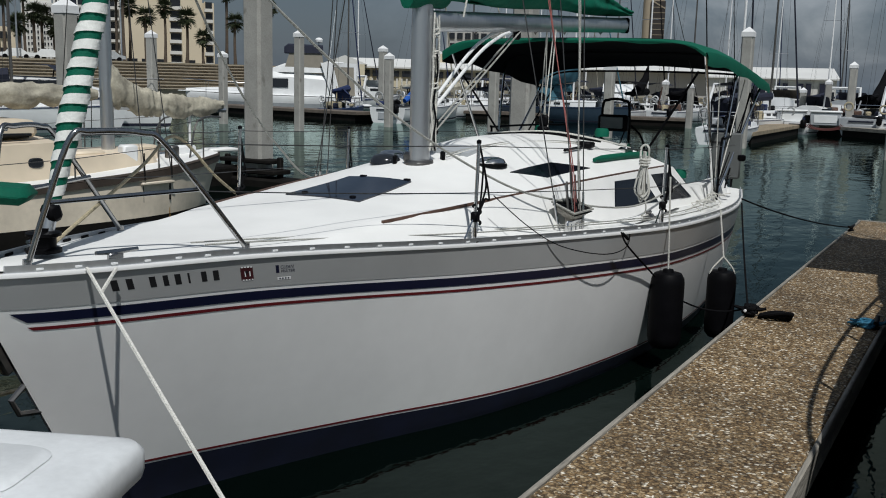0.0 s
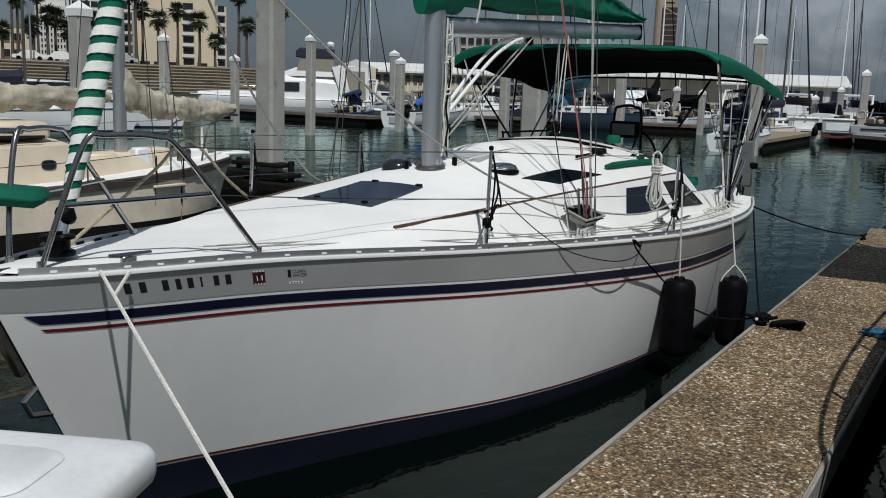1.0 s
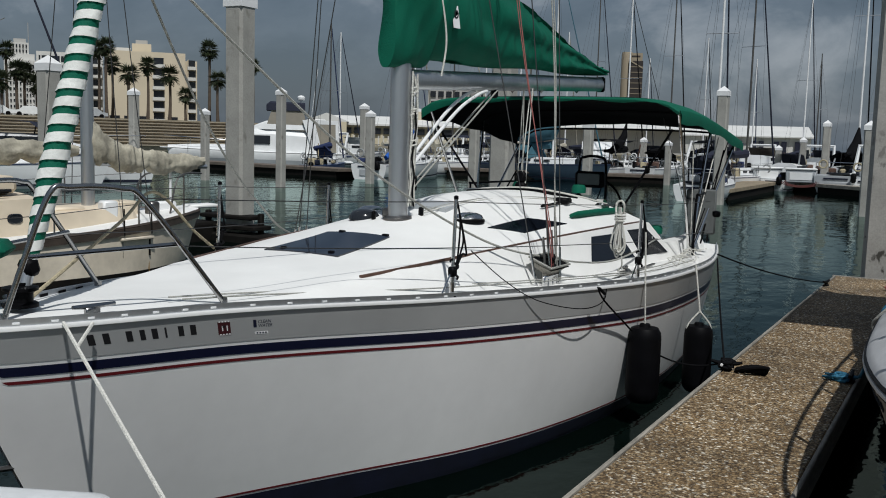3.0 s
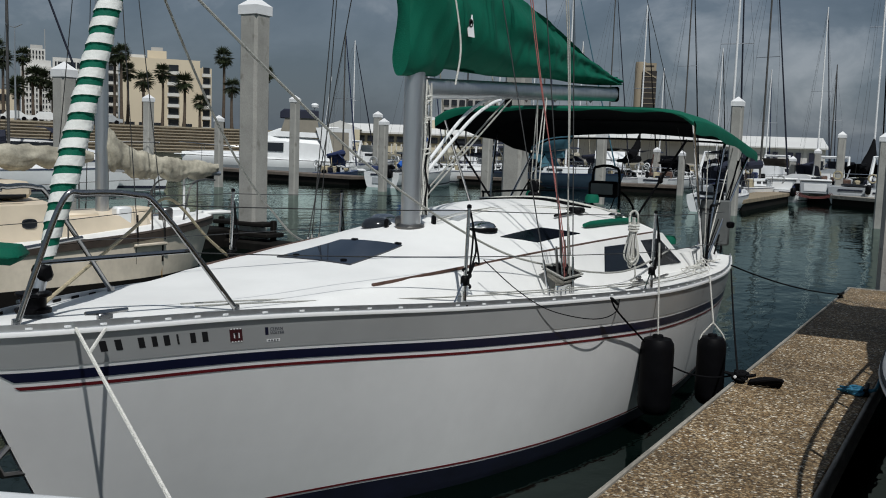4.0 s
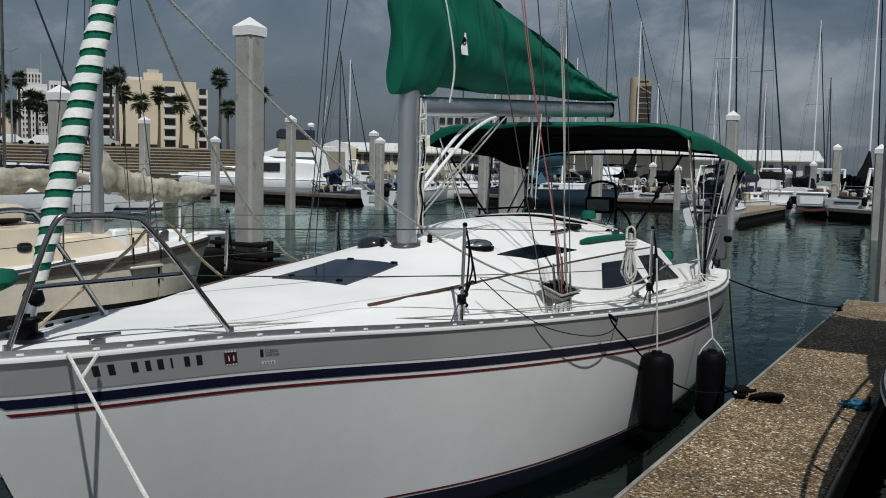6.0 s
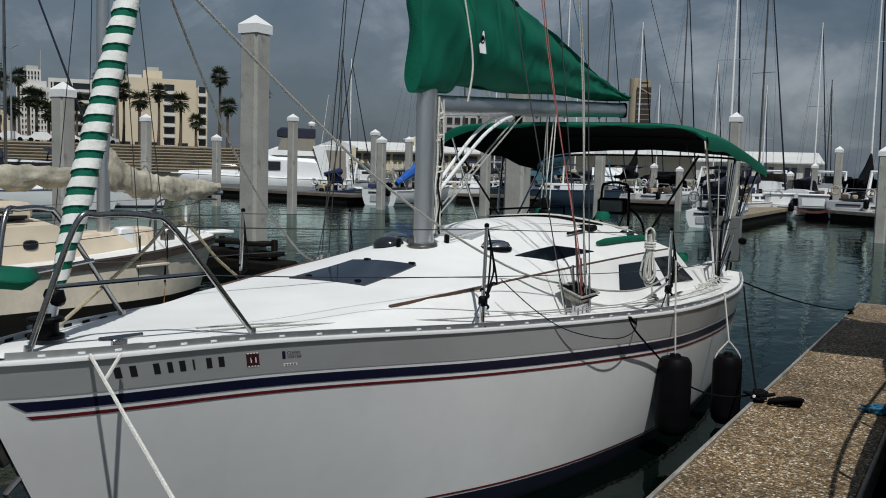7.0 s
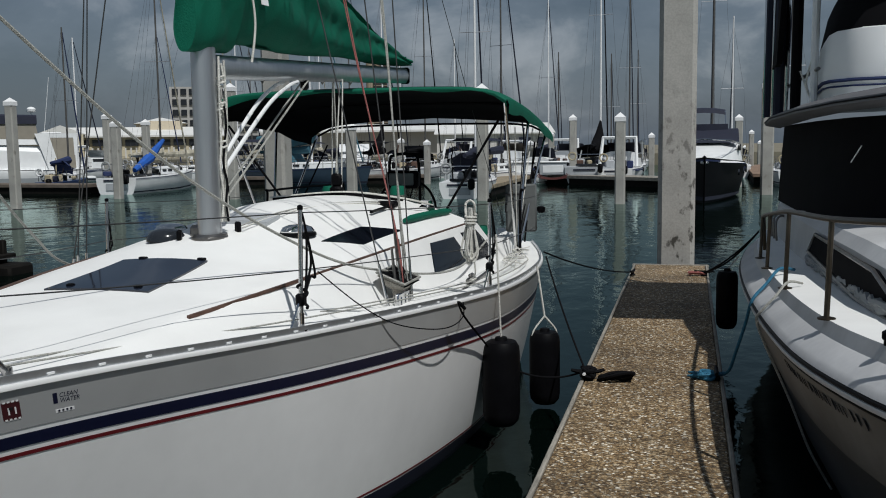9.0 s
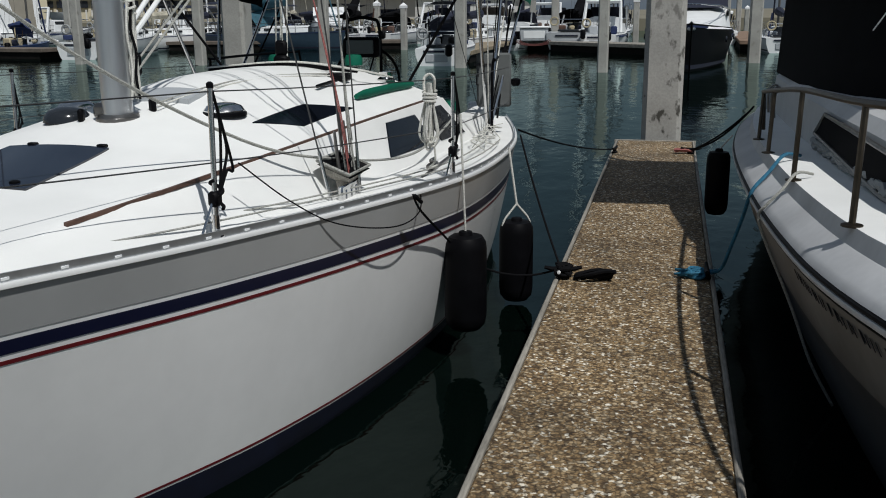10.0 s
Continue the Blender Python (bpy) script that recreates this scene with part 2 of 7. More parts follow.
def water_material():
    """Murky green harbour water with small ripples at three scales."""
    m = bpy.data.materials.new("harbour_water")
    m.use_nodes = True
    n, l = m.node_tree.nodes, m.node_tree.links
    n.remove(n["Principled BSDF"])
    body = n.new("ShaderNodeBsdfDiffuse")
    body.inputs["Color"].default_value = (0.0009, 0.0026, 0.0020, 1)
    gloss = n.new("ShaderNodeBsdfGlossy")
    gloss.inputs["Color"].default_value = (0.68, 0.84, 0.80, 1)
    gloss.inputs["Roughness"].default_value = 0.03
    fres = n.new("ShaderNodeFresnel")
    fres.inputs["IOR"].default_value = 1.26
    mixs = n.new("ShaderNodeMixShader")
    t = n.new("ShaderNodeTexCoord")
    last = None
    for sc, st, dist, stretch in ((0.9, 0.40, 0.07, (1, 0.55, 1)), (3.6, 0.30, 0.024, (1, 0.7, 1)), (12.0, 0.14, 0.006, (1, 1, 1))):
        ma = n.new("ShaderNodeMapping")
        ma.inputs["Scale"].default_value = stretch
        ma.inputs["Rotation"].default_value = (0, 0, 0.5 + sc * 0.1)
        a = n.new("ShaderNodeTexNoise")
        a.inputs["Scale"].default_value, a.inputs["Detail"].default_value = sc, 3
        bp = n.new("ShaderNodeBump")
        bp.inputs["Strength"].default_value, bp.inputs["Distance"].default_value = st, dist
        l.new(t.outputs["Object"], ma.inputs["Vector"])
        l.new(ma.outputs[0], a.inputs["Vector"])
        l.new(a.outputs["Fac"], bp.inputs["Height"])
        if last:
            l.new(last, bp.inputs["Normal"])
        last = bp.outputs[0]
    l.new(last, gloss.inputs["Normal"])
    l.new(last, fres.inputs["Normal"])
    l.new(fres.outputs[0], mixs.inputs[0])
    l.new(body.outputs[0], mixs.inputs[1])
    l.new(gloss.outputs[0], mixs.inputs[2])
    l.new(mixs.outputs[0], n["Material Output"].inputs["Surface"])
    return m


WATER = water_material()


# ---- mesh building ----
class Build:
    """Collects vertices and faces of one mesh."""

    def __init__(self):
        self.v, self.f = [], []

    def add(self, vs, fs):
        k = len(self.v)
        self.v += [tuple(p) for p in vs]
        self.f += [tuple(i + k for i in q) for q in fs]
        return self

    def grid(self, rows, closed=False, caps=False):
        """Skin over rows of points of equal number."""
        m = len(rows[0])
        vs = [p for r in rows for p in r]
        fs = []
        for i in range(len(rows) - 1):
            for j in range(m if closed else m - 1):
                a, b = i * m + j, i * m + (j + 1) % m
                fs.append((a, b, b + m, a + m))
        if caps:
            fs.append(tuple(range(m))[::-1])
            fs.append(tuple((len(rows) - 1) * m + j for j in range(m)))
        return self.add(vs, fs)

    def box(self, c, s, bevel=0.0, m=None):
        """Box round c with sizes s and chamfered edges, turned by m."""
        hx, hy, hz = s[0] / 2, s[1] / 2, s[2] / 2
        b = min(bevel, hx * 0.9, hy * 0.9, hz * 0.9)
        if b <= 0:
            vs = [(x, y, z) for x in (-hx, hx) for y in (-hy, hy) for z in (-hz, hz)]
            fs = [(0, 1, 3, 2), (4, 6, 7, 5), (0, 4, 5, 1), (2, 3, 7, 6), (0, 2, 6, 4), (1, 5, 7, 3)]
        else:
            vs, idx = [], {}
            for sx in (-1, 1):
                for sy in (-1, 1):
                    for sz in (-1, 1):
                        for ax in range(3):
                            p = [sx * (hx - b), sy * (hy - b), sz * (hz - b)]
                            p[ax] += (sx, sy, sz)[ax] * b
                            idx[sx, sy, sz, ax] = len(vs)
                            vs.append(tuple(p))
            fs = []
            for ax in range(3):
                o = [k for k in range(3) if k != ax]
                for s0 in (-1, 1):
                    q = []
                    for u, w in ((-1, -1), (1, -1), (1, 1), (-1, 1)):
                        k = [0, 0, 0]
                        k[ax], k[o[0]], k[o[1]] = s0, u, w
                        q.append(idx[k[0], k[1], k[2], ax])
                    fs.append(tuple(q))
                for u in (-1, 1):
                    for w in (-1, 1):
                        q = []
                        for s0, a2 in ((-1, o[0]), (1, o[0]), (1, o[1]), (-1, o[1])):
                            k = [0, 0, 0]
                            k[ax], k[o[0]], k[o[1]] = s0, u, w
                            q.append(idx[k[0], k[1], k[2], a2])
                        fs.append(tuple(q))
            for sx in (-1, 1):
                for sy in (-1, 1):
                    for sz in (-1, 1):
                        fs.append(tuple(idx[sx, sy, sz, a] for a in range(3)))
        m = m or Matrix.Identity(4)
        return self.add([tuple(Vector(c) + m.to_3x3() @ Vector(p)) for p in vs], fs)

    def tube(self, pts, r, n=8, closed=False):
        """Round bar along points; r is a radius or one per point."""
        pts = [Vector(p) for p in pts]
        rs = r if isinstance(r, (list, tuple)) else [r] * len(pts)
        rows, up = [], None
        for i, p in enumerate(pts):
            a, b = pts[max(i - 1, 0)], pts[min(i + 1, len(pts) - 1)]
            d = (b - a).normalized()
            if up is None:
                up = Vector((0, 0, 1)) if abs(d.z) < 0.9 else Vector((1, 0, 0))
            s = d.cross(up).normalized()
            up = s.cross(d).normalized()
            rows.append([tuple(p + (s * math.cos(t) + up * math.sin(t)) * rs[i]) for t in [2 * math.pi * k / n for k in range(n)]])
        return self.grid(rows, closed=True, caps=True)

    def lathe(self, c, prof, n=16, axis="z"):
        """Turned body: prof holds (radius, height) pairs along the axis at c."""
        rows = []
        for r, h in prof:
            row = []
            for k in range(n):
                t = 2 * math.pi * k / n
                a, b = r * math.cos(t), r * math.sin(t)
                q = (a, b, h) if axis == "z" else ((h, a, b) if axis == "x" else (b, h, a))
                row.append((c[0] + q[0], c[1] + q[1], c[2] + q[2]))
            rows.append(row)
        return self.grid(rows, closed=True, caps=True)

    def slab(self, pts, off):
        """Flat outline pts given thickness by the vector off."""
        n = len(pts)
        top = [tuple(Vector(p) + Vector(off)) for p in pts]
        fs = [tuple(range(n))[::-1], tuple(range(n, 2 * n))] + [(i, (i + 1) % n, n + (i + 1) % n, n + i) for i in range(n)]
        return self.add([tuple(p) for p in pts] + top, fs)


def mesh(b, material, smooth=40):
    me = bpy.data.meshes.new("m")
    me.from_pydata(b.v, [], b.f)
    bm = bmesh.new()
    bm.from_mesh(me)
    bmesh.ops.recalc_face_normals(bm, faces=bm.faces)
    bm.to_mesh(me)
    bm.free()
    me.materials.append(material)
    if smooth:
        me.polygons.foreach_set("use_smooth", [True] * len(me.polygons))
        me.set_sharp_from_angle(angle=radians(smooth))
    return me


def part(name, b, material, parent=None, label="", smooth=40):
    me = b if isinstance(b, bpy.types.Mesh) else mesh(b, material, smooth)
    ob = new(name, me)
    if parent:
        ob.parent = parent
    return tagged(ob, label) if label else ob


def thing(name, label, category, at=(0, 0, 0), group="", kind="", rz=0.0):
    ob = new(name)
    ob.empty_display_size = 0.1
    ob.matrix_basis = pose(*at, 0, 0, rz)
    return tagged(ob, label, category, group, kind)


def setting(name, b, material, label="", smooth=40):
    ob = part(name, b, material, None, "", smooth)
    return tagged(ob, label, "", "", "structure")


def lerp(tab, x):
    """Smooth curve through a table of pairs."""
    xs, ys = [p[0] for p in tab], [p[1] for p in tab]
    return float(np.interp(x, xs, ys))


def curve(tab, x):
    """Monotone-ish cubic through a table of pairs."""
    if x <= tab[0][0]:
        return tab[0][1]
    for i in range(len(tab) - 1):
        if x <= tab[i + 1][0]:
            (x0, y0), (x1, y1) = tab[i], tab[i + 1]
            def slope(k):
                a, b = tab[max(k - 1, 0)], tab[min(k + 1, len(tab) - 1)]
                return (b[1] - a[1]) / (b[0] - a[0])
            h = x1 - x0
            t = (x - x0) / h
            return (2*t**3 - 3*t*t + 1) * y0 + (t**3 - 2*t*t + t) * h * slope(i) + (-2*t**3 + 3*t*t) * y1 + (t**3 - t*t) * h * slope(i + 1)
    return tab[-1][1]


def sag(a, b, drop, n=12):
    """Points of a slack line between a and b."""
    a, b = Vector(a), Vector(b)
    return [tuple(a.lerp(b, i / n) - Vector((0, 0, drop * 4 * (i / n) * (1 - i / n)))) for i in range(n + 1)]


def bend(pts, n=8):
    """Smooth line through points."""
    pts = [Vector(p) for p in pts]
    out = []
    for i in range(len(pts) - 1):
        p0, p1, p2, p3 = pts[max(i - 1, 0)], pts[i], pts[i + 1], pts[min(i + 2, len(pts) - 1)]
        for k in range(n):
            t = k / n
            out.append(tuple(0.5 * ((2 * p1) + (p2 - p0) * t + (2 * p0 - 5 * p1 + 4 * p2 - p3) * t * t + (3 * p1 - p0 - 3 * p2 + p3) * t ** 3)))
    out.append(tuple(pts[-1]))
    return out

# ---- setting: water, docks ----
WZ = -0.04
setting("water", Build().grid([[(-900, -300, WZ), (700, -300, WZ)], [(-900, 1500, WZ), (700, 1500, WZ)]]), WATER, "murky green harbour water with small ripples", 0)
DT = 0.45

finger = thing("finger_dock", "narrow finger dock paved with shell aggregate and edged with timber", "dock", (0, 0, 0), "", "structure")
part("deck_slab", Build().box((-0.015, 8.6, DT - 0.06), (1.02, 13.5, 0.12), 0.012), AGG, finger, "exposed shell and pebble aggregate surface")
part("edge_board", Build().box((-0.541, 8.6, DT - 0.087), (0.030, 13.52, 0.19), 0.008), WOODDOCK, finger, "grey weathered timber edge")
part("edge_board", Build().box((0.511, 8.6, DT - 0.087), (0.030, 13.52, 0.19), 0.008), WOODDOCK, finger, "grey weathered timber edge")
part("edge_board", Build().box((-0.015, 15.378, DT - 0.085), (1.12, 0.045, 0.19), 0.008), WOODDOCK, finger)
# Float colour carries the shade under the slab.
part("float", Build().box((-0.015, 8.6, 0.06), (0.86, 13.2, 0.36), 0.05), WOODSHADE, finger, "float under the deck, its shade put in the colour")
main_dock = thing("main_dock", "wide main walkway paved with the same shell aggregate", "dock", (0, 0, 0), "", "structure")
part("deck_slab", Build().box((-3, 0.54, DT - 0.064), (34, 3.56, 0.12), 0.012), AGG, main_dock)
part("float", Build().box((-3, 0.5, 0.1), (33, 3.2, 0.36), 0.05), WOODSHADE, main_dock)


def cleat(at, rz):
    c = thing("dock_cleat", "black iron mooring cleat bolted to the dock edge", "cleat", at, "dock cleats", "", rz)
    b = Build().box((0, 0, 0.012), (0.09, 0.06, 0.024), 0.006)
    part("base", b, RUBBER, c)
    part("horns", Build().tube([(-0.13, 0, 0.075), (-0.08, 0, 0.062), (0, 0, 0.058), (0.08, 0, 0.062), (0.13, 0, 0.075)], [0.012, 0.017, 0.02, 0.017, 0.012]), RUBBER, c)
    for x in (-0.03, 0.03):
        part("post", Build().tube([(x, 0, 0.02), (x, 0, 0.06)], 0.016), RUBBER, c)
    return c


# ---- the sailboat moored beside the finger ----
CX = -2.80
HB = ((2.48, 0.02), (2.62, 0.13), (2.85, 0.25), (3.2, 0.385), (3.8, 0.57), (4.5, 0.79), (5.45, 1.09), (6.5, 1.40), (7.66, 1.67), (8.7, 1.735), (10.0, 1.66), (11.0, 1.50), (12.2, 1.22))
ZS = ((2.48, 1.455), (3.8, 1.425), (5.45, 1.325), (7.66, 1.235), (8.97, 1.195), (10.1, 1.16), (12.2, 1.14))
WB = ((2.48, 0.0), (3.2, 0.16), (4.5, 0.56), (5.8, 1.02), (7.5, 1.38), (9.0, 1.46), (10.5, 1.34), (12.2, 1.02))
Y0, Y1 = 2.48, 12.2


def half(y):
    return curve(HB, y)


def sheer(y):
    return curve(ZS, y)


def hull(y, d, side=1, off=0.0):
    """Point of the topsides at station y, d metres below the sheer."""
    zs = sheer(y)
    z = zs - d
    f = max(0.0, min(1.0, (z - 0.05) / (zs - 0.05)))
    hb = curve(WB, y) + (half(y) - curve(WB, y)) * f ** 0.75
    if z < 0.05:
        hb *= max(0.05, 1 - ((0.05 - z) / 0.75) ** 1.6)
    rake = 0.49 * (1.455 - z) * max(0.0, 1 - (y - Y0) / 4.5) ** 1.5
    aft = 0.25 * (zs - z) * max(0.0, (y - 10.8) / 1.4)
    return (CX + side * (max(hb, 0.012) + off), y + rake - aft, z)


ST = [Y0 + (Y1 - Y0) * (i / 60) ** 1.25 for i in range(61)]
boat = thing("sailboat", "white sloop with green canvas and navy stripe beside the dock", "sailboat", (-0.02, 0.0, -0.04))


def strip(a, b, off, s0=Y0, s1=Y1, nd=3, slant=0.0):
    """Both topside bands between depths a(y) and b(y)."""
    bd = Build()
    for side in (1, -1):
        ys = [s0] + [y for y in ST if s0 < y < s1] + [s1]
        rows = []
        for i, y in enumerate(ys):
            rows.append([hull(y + (slant * (k / nd) if i == 0 else 0), a(y) + (b(y) - a(y)) * k / nd, side, off) for k in range(nd + 1)])
        bd.grid(rows)
    return bd


def gband(y):
    return 0.178 + 0.042 * min(1, max(0, (y - 2.5) / 5.5)) ** 0.9


def gblue0(y):
    return gband(y) + 0.022


def gblue1(y):
    return gblue0(y) + 0.05 + 0.022 * min(1, max(0, (y - 2.5) / 6.5))


def gred0(y):
    return gblue1(y) + 0.024


def gred1(y):
    return gred0(y) + 0.018


def boot(y):
    return sheer(y) - (0.14 + 0.14 * max(0, 1 - (y - 2.5) / 4.0) ** 1.3)


def to_keel(y):
    return sheer(y) + 0.6


topsides = strip(lambda y: 0.0, lambda y: boot(y), 0.0, nd=16)
st = [hull(Y1, sheer(Y1) * k / 8 * 0.9, 1) for k in range(9)]
topsides.grid([[p, (2 * CX - p[0], p[1], p[2])] for p in st])
part("hull", topsides, GEL, boat, "glossy white topsides with faint streaks", 60)
part("underbody", strip(boot, to_keel, 0.0, nd=8), BOTTOM, boat, "dark blue bottom paint", 60)
part("sheer_band", strip(lambda y: 0.0, gband, 0.003), GREYBAND, boat, "grey band under the toe rail")
part("blue_stripe", strip(gblue0, gblue1, 0.003, 2.56, Y1, 2, 0.05), NAVY, boat, "navy stripe")
part("red_stripe", strip(gred0, gred1, 0.003, 2.60, Y1, 1, 0.02), RED, boat, "thin red stripe")
part("boot_stripe", strip(lambda y: boot(y) - 0.026, lambda y: boot(y) - 0.012, 0.003, nd=1), RED, boat, "thin red boot stripe")

# deck and coachroof
XE = ((4.2, 0.60), (4.85, 0.72), (6.0, 0.90), (7.0, 1.00), (8.0, 1.06), (9.2, 1.09), (10.2, 1.08))
ZE = ((3.6, 1.46), (4.85, 1.505), (6.0, 1.555), (7.0, 1.585), (8.0, 1.60), (9.2, 1.60), (10.2, 1.58))
ZC = ((2.6, 1.475), (4.0, 1.495), (4.8, 1.53), (5.2, 1.565), (5.85, 1.64), (6.35, 1.735), (7.0, 1.825), (7.6, 1.87), (8.4, 1.875), (9.4, 1.83))
CAB0, CAB1 = 4.2, 9.55


def cabin_edge(y):
    return curve(XE, y), curve(ZE, y)


def roof(y, x):
    """Height of the deck or coachroof at distance x from the middle."""
    x = abs(x)
    hb, zs = half(y), sheer(y) + 0.006
    deck = zs + 0.035 * (1 - (x / max(hb, 0.05)) ** 2)
    if y < 3.2:
        return deck
    xe, ze = cabin_edge(max(y, 4.2))
    zc = curve(ZC, y)
    k = min(1.0, max(0.0, (y - 3.2) / 1.6))
    k = k * k * (3 - 2 * k)
    if x <= xe:
        c = zc - (zc - ze) * (x / xe) ** 1.9
    else:
        c = ze - (ze - zs) * min(1.0, (x - xe) / 0.17)
    return max(deck, deck + (c - deck) * k)


def deck_point(y, x, off=0.0):
    return (CX + x, y, roof(y, x) + off)


rows = []
for y in [Y0 + 0.03] + [2.7 + 0.12 * i for i in range(58)]:
    if y > CAB1:
        break
    hb = half(y) - 0.012
    xe, _ = cabin_edge(max(y, 4.2))
    xe = min(xe, hb * 0.72)
    xs = [xe * k / 10 for k in range(11)] + [xe + min(0.17, (hb - xe) * 0.6) * k / 3 for k in (1, 2, 3)]
    xs += [xs[-1] + (hb - xs[-1]) * k / 3 for k in (1, 2, 3)]
    rows.append([deck_point(y, -x) for x in xs[::-1]] + [deck_point(y, x) for x in xs[1:]])
part("coachroof", Build().grid(rows), DECK, boat, "sloping white foredeck and coachroof", 35)
# aft: side decks, coamings, cockpit
aft = Build()
for side in (1, -1):
    rows = []
    for i in range(23):
        y = CAB1 + (Y1 - CAB1) * i / 22
        hb, zs = half(y) - 0.012, sheer(y) + 0.006
        co = 0.10 * max(0.0, 1 - i / 3.2) + 0.17
        inn = min(1.12, hb - 0.28)
        rows.append([(CX + side * hb, y, zs), (CX + side * (inn + 0.12), y, zs + 0.012), (CX + side * (inn + 0.04), y, zs + co), (CX + side * (inn - 0.14), y, zs + co - 0.01), (CX + side * (inn - 0.2), y, zs - 0.12), (CX + side * (inn - 0.62), y, zs - 0.14), (CX + side * (inn - 0.64), y, zs - 0.55), (CX, y, zs - 0.56)])
    aft.grid(rows)
part("cockpit", aft, DECK, boat, "white side decks and cockpit coamings", 35)
bk = [(CX + x, CAB1, z) for x, z in ((-1.25, 1.16), (-1.08, 1.595), (-0.6, 1.76), (0, 1.83), (0.6, 1.76), (1.08, 1.595), (1.25, 1.16))]
part("companionway_bulkhead", Build().slab(bk, (0, 0.03, 0)), DECK, boat)
hood = []
for i in range(9):
    y = 6.95 + 2.5 * i / 8
    hh = 0.045 * min(1, i / 1.5) * (1 - 0.25 * i / 8)
    hood.append([(CX + x, y, roof(y, x) + hh * max(0.0, 1 - (abs(x) / 0.62) ** 4) - 0.004) for x in [-0.62 + 1.24 * k / 14 for k in range(15)]])
part("sliding_hood", Build().grid(hood), DECK, boat, "white raised hood over the companionway", 30)
# toe rail, its holes shown by light and dark chips, rubbing strip under it
for side in (1, -1):
    pts = [(CX + side * (half(y) - 0.012), y, sheer(y) + 0.02) for y in [2.62 + 9.48 * i / 80 for i in range(81)]]
    rows = [[(p[0] - side * 0.006, p[1], p[2] - 0.02), (p[0] - side * 0.006, p[1], p[2] + 0.022), (p[0] + side * 0.004, p[1], p[2] + 0.022), (p[0] + side * 0.004, p[1], p[2] - 0.02)] for p in pts]
    part("toe_rail", Build().grid(rows, closed=True, caps=True), ALU, boat, "aluminium toe rail")
lip = Build()
for side in (1, -1):
    rows = []
    for y in ST:
        p = hull(y, 0.0, side)
        rows.append([(p[0] - side * 0.02, p[1], p[2] + 0.008), (p[0] + side * 0.010, p[1], p[2] + 0.008), (p[0] + side * 0.014, p[1], p[2] + 0.001), (p[0] + side * 0.012, p[1], p[2] - 0.014), (p[0] + side * 0.003, p[1], p[2] - 0.018)])
    lip.grid(rows)
part("rubbing_strip", lip, GEL, boat, "white rounded lip of the deck edge")
# White chips paint lit deck seen through holes; black ones paint shaded holes.
slot = mesh(Build().box((0, 0, 0), (0.003, 0.034, 0.011), 0.002), PWHITE)
slot_shade = mesh(Build().box((0, 0, 0), (0.004, 0.07, 0.016), 0.002), RUBBER)
for side in (1, -1):
    y = 2.75
    while y < 11.9:
        tilt = math.degrees(math.atan2(half(y + 0.03) - half(y - 0.03), 0.06))
        o = part("toe_rail_slot_shading", slot if side == 1 else slot_shade, None, boat)
        o.matrix_basis = pose(CX + side * (half(y) - (0.0045 if side == 1 else 0.0215)), y, sheer(y) + 0.021, 0, 0, -side * tilt)
        y += 0.235 if y > 3.6 else 0.16

# foredeck hatch, windows, vents
def on_roof(pts, lift, thick, n=5):
    """A pane that follows the coachroof: corner loop a, b, c, d as (x, y)."""
    b = Build()
    a, p, c, d = pts
    lo, hi = [], []
    for i in range(n + 1):
        u = i / n
        l0, l1 = (a[0] + (d[0] - a[0]) * u, a[1] + (d[1] - a[1]) * u), (p[0] + (c[0] - p[0]) * u, p[1] + (c[1] - p[1]) * u)
        r0, r1 = [], []
        for j in range(n + 1):
            w = j / n
            x, y = l0[0] + (l1[0] - l0[0]) * w, l0[1] + (l1[1] - l0[1]) * w
            z = roof(y, x)
            r0.append((CX + x, y, z - 0.01))
            r1.append((CX + x, y, z + lift))
        lo.append(r0)
        hi.append(r1)
    b.grid(hi)
    edge = hi[0] + [r[-1] for r in hi[1:]] + hi[-1][::-1][1:] + [r[0] for r in hi[::-1][1:-1]]
    edge0 = lo[0] + [r[-1] for r in lo[1:]] + lo[-1][::-1][1:] + [r[0] for r in lo[::-1][1:-1]]
    k = len(edge)
    b.add(edge + edge0, [(i, (i + 1) % k, k + (i + 1) % k, k + i) for i in range(k)])
    return b


hatch = part("foredeck_hatch", on_roof(((-0.38, 5.22), (0.275, 5.21), (0.25, 5.91), (-0.33, 5.92)), 0.010, 0.02), GLASSD, boat, "smoked dark acrylic hatch lid", 25)
for x, y in ((-0.26, 5.29), (0.17, 5.28)):
    part("latch", Build().lathe((CX + x, y, roof(y, x) + 0.008), ((0.024, 0), (0.024, 0.008), (0.016, 0.012)), 10), RUBBER, hatch)
for x in (-0.2, 0.2):
    part("hinge", Build().box((CX + x, 5.93, roof(5.93, x) + 0.008), (0.05, 0.035, 0.018), 0.005), RUBBER, hatch)
for side in (1, -1):
    part("roof_window", on_roof(((side * 0.665, 6.72), (side * 0.868, 7.0), (side * 0.905, 7.82), (side * 0.71, 7.40)), 0.006, 0.01), GLASSK, boat, "black angular window in the coachroof")


def trunk(y, f, side=1, off=0.0):
    """Point on the sloping cabin side; f runs from the deck up to the edge."""
    xe, ze = cabin_edge(y)
    zs = sheer(y) + 0.006
    return (CX + side * (xe + 0.17 * (1 - f) + off), y, zs + (ze - zs) * f)


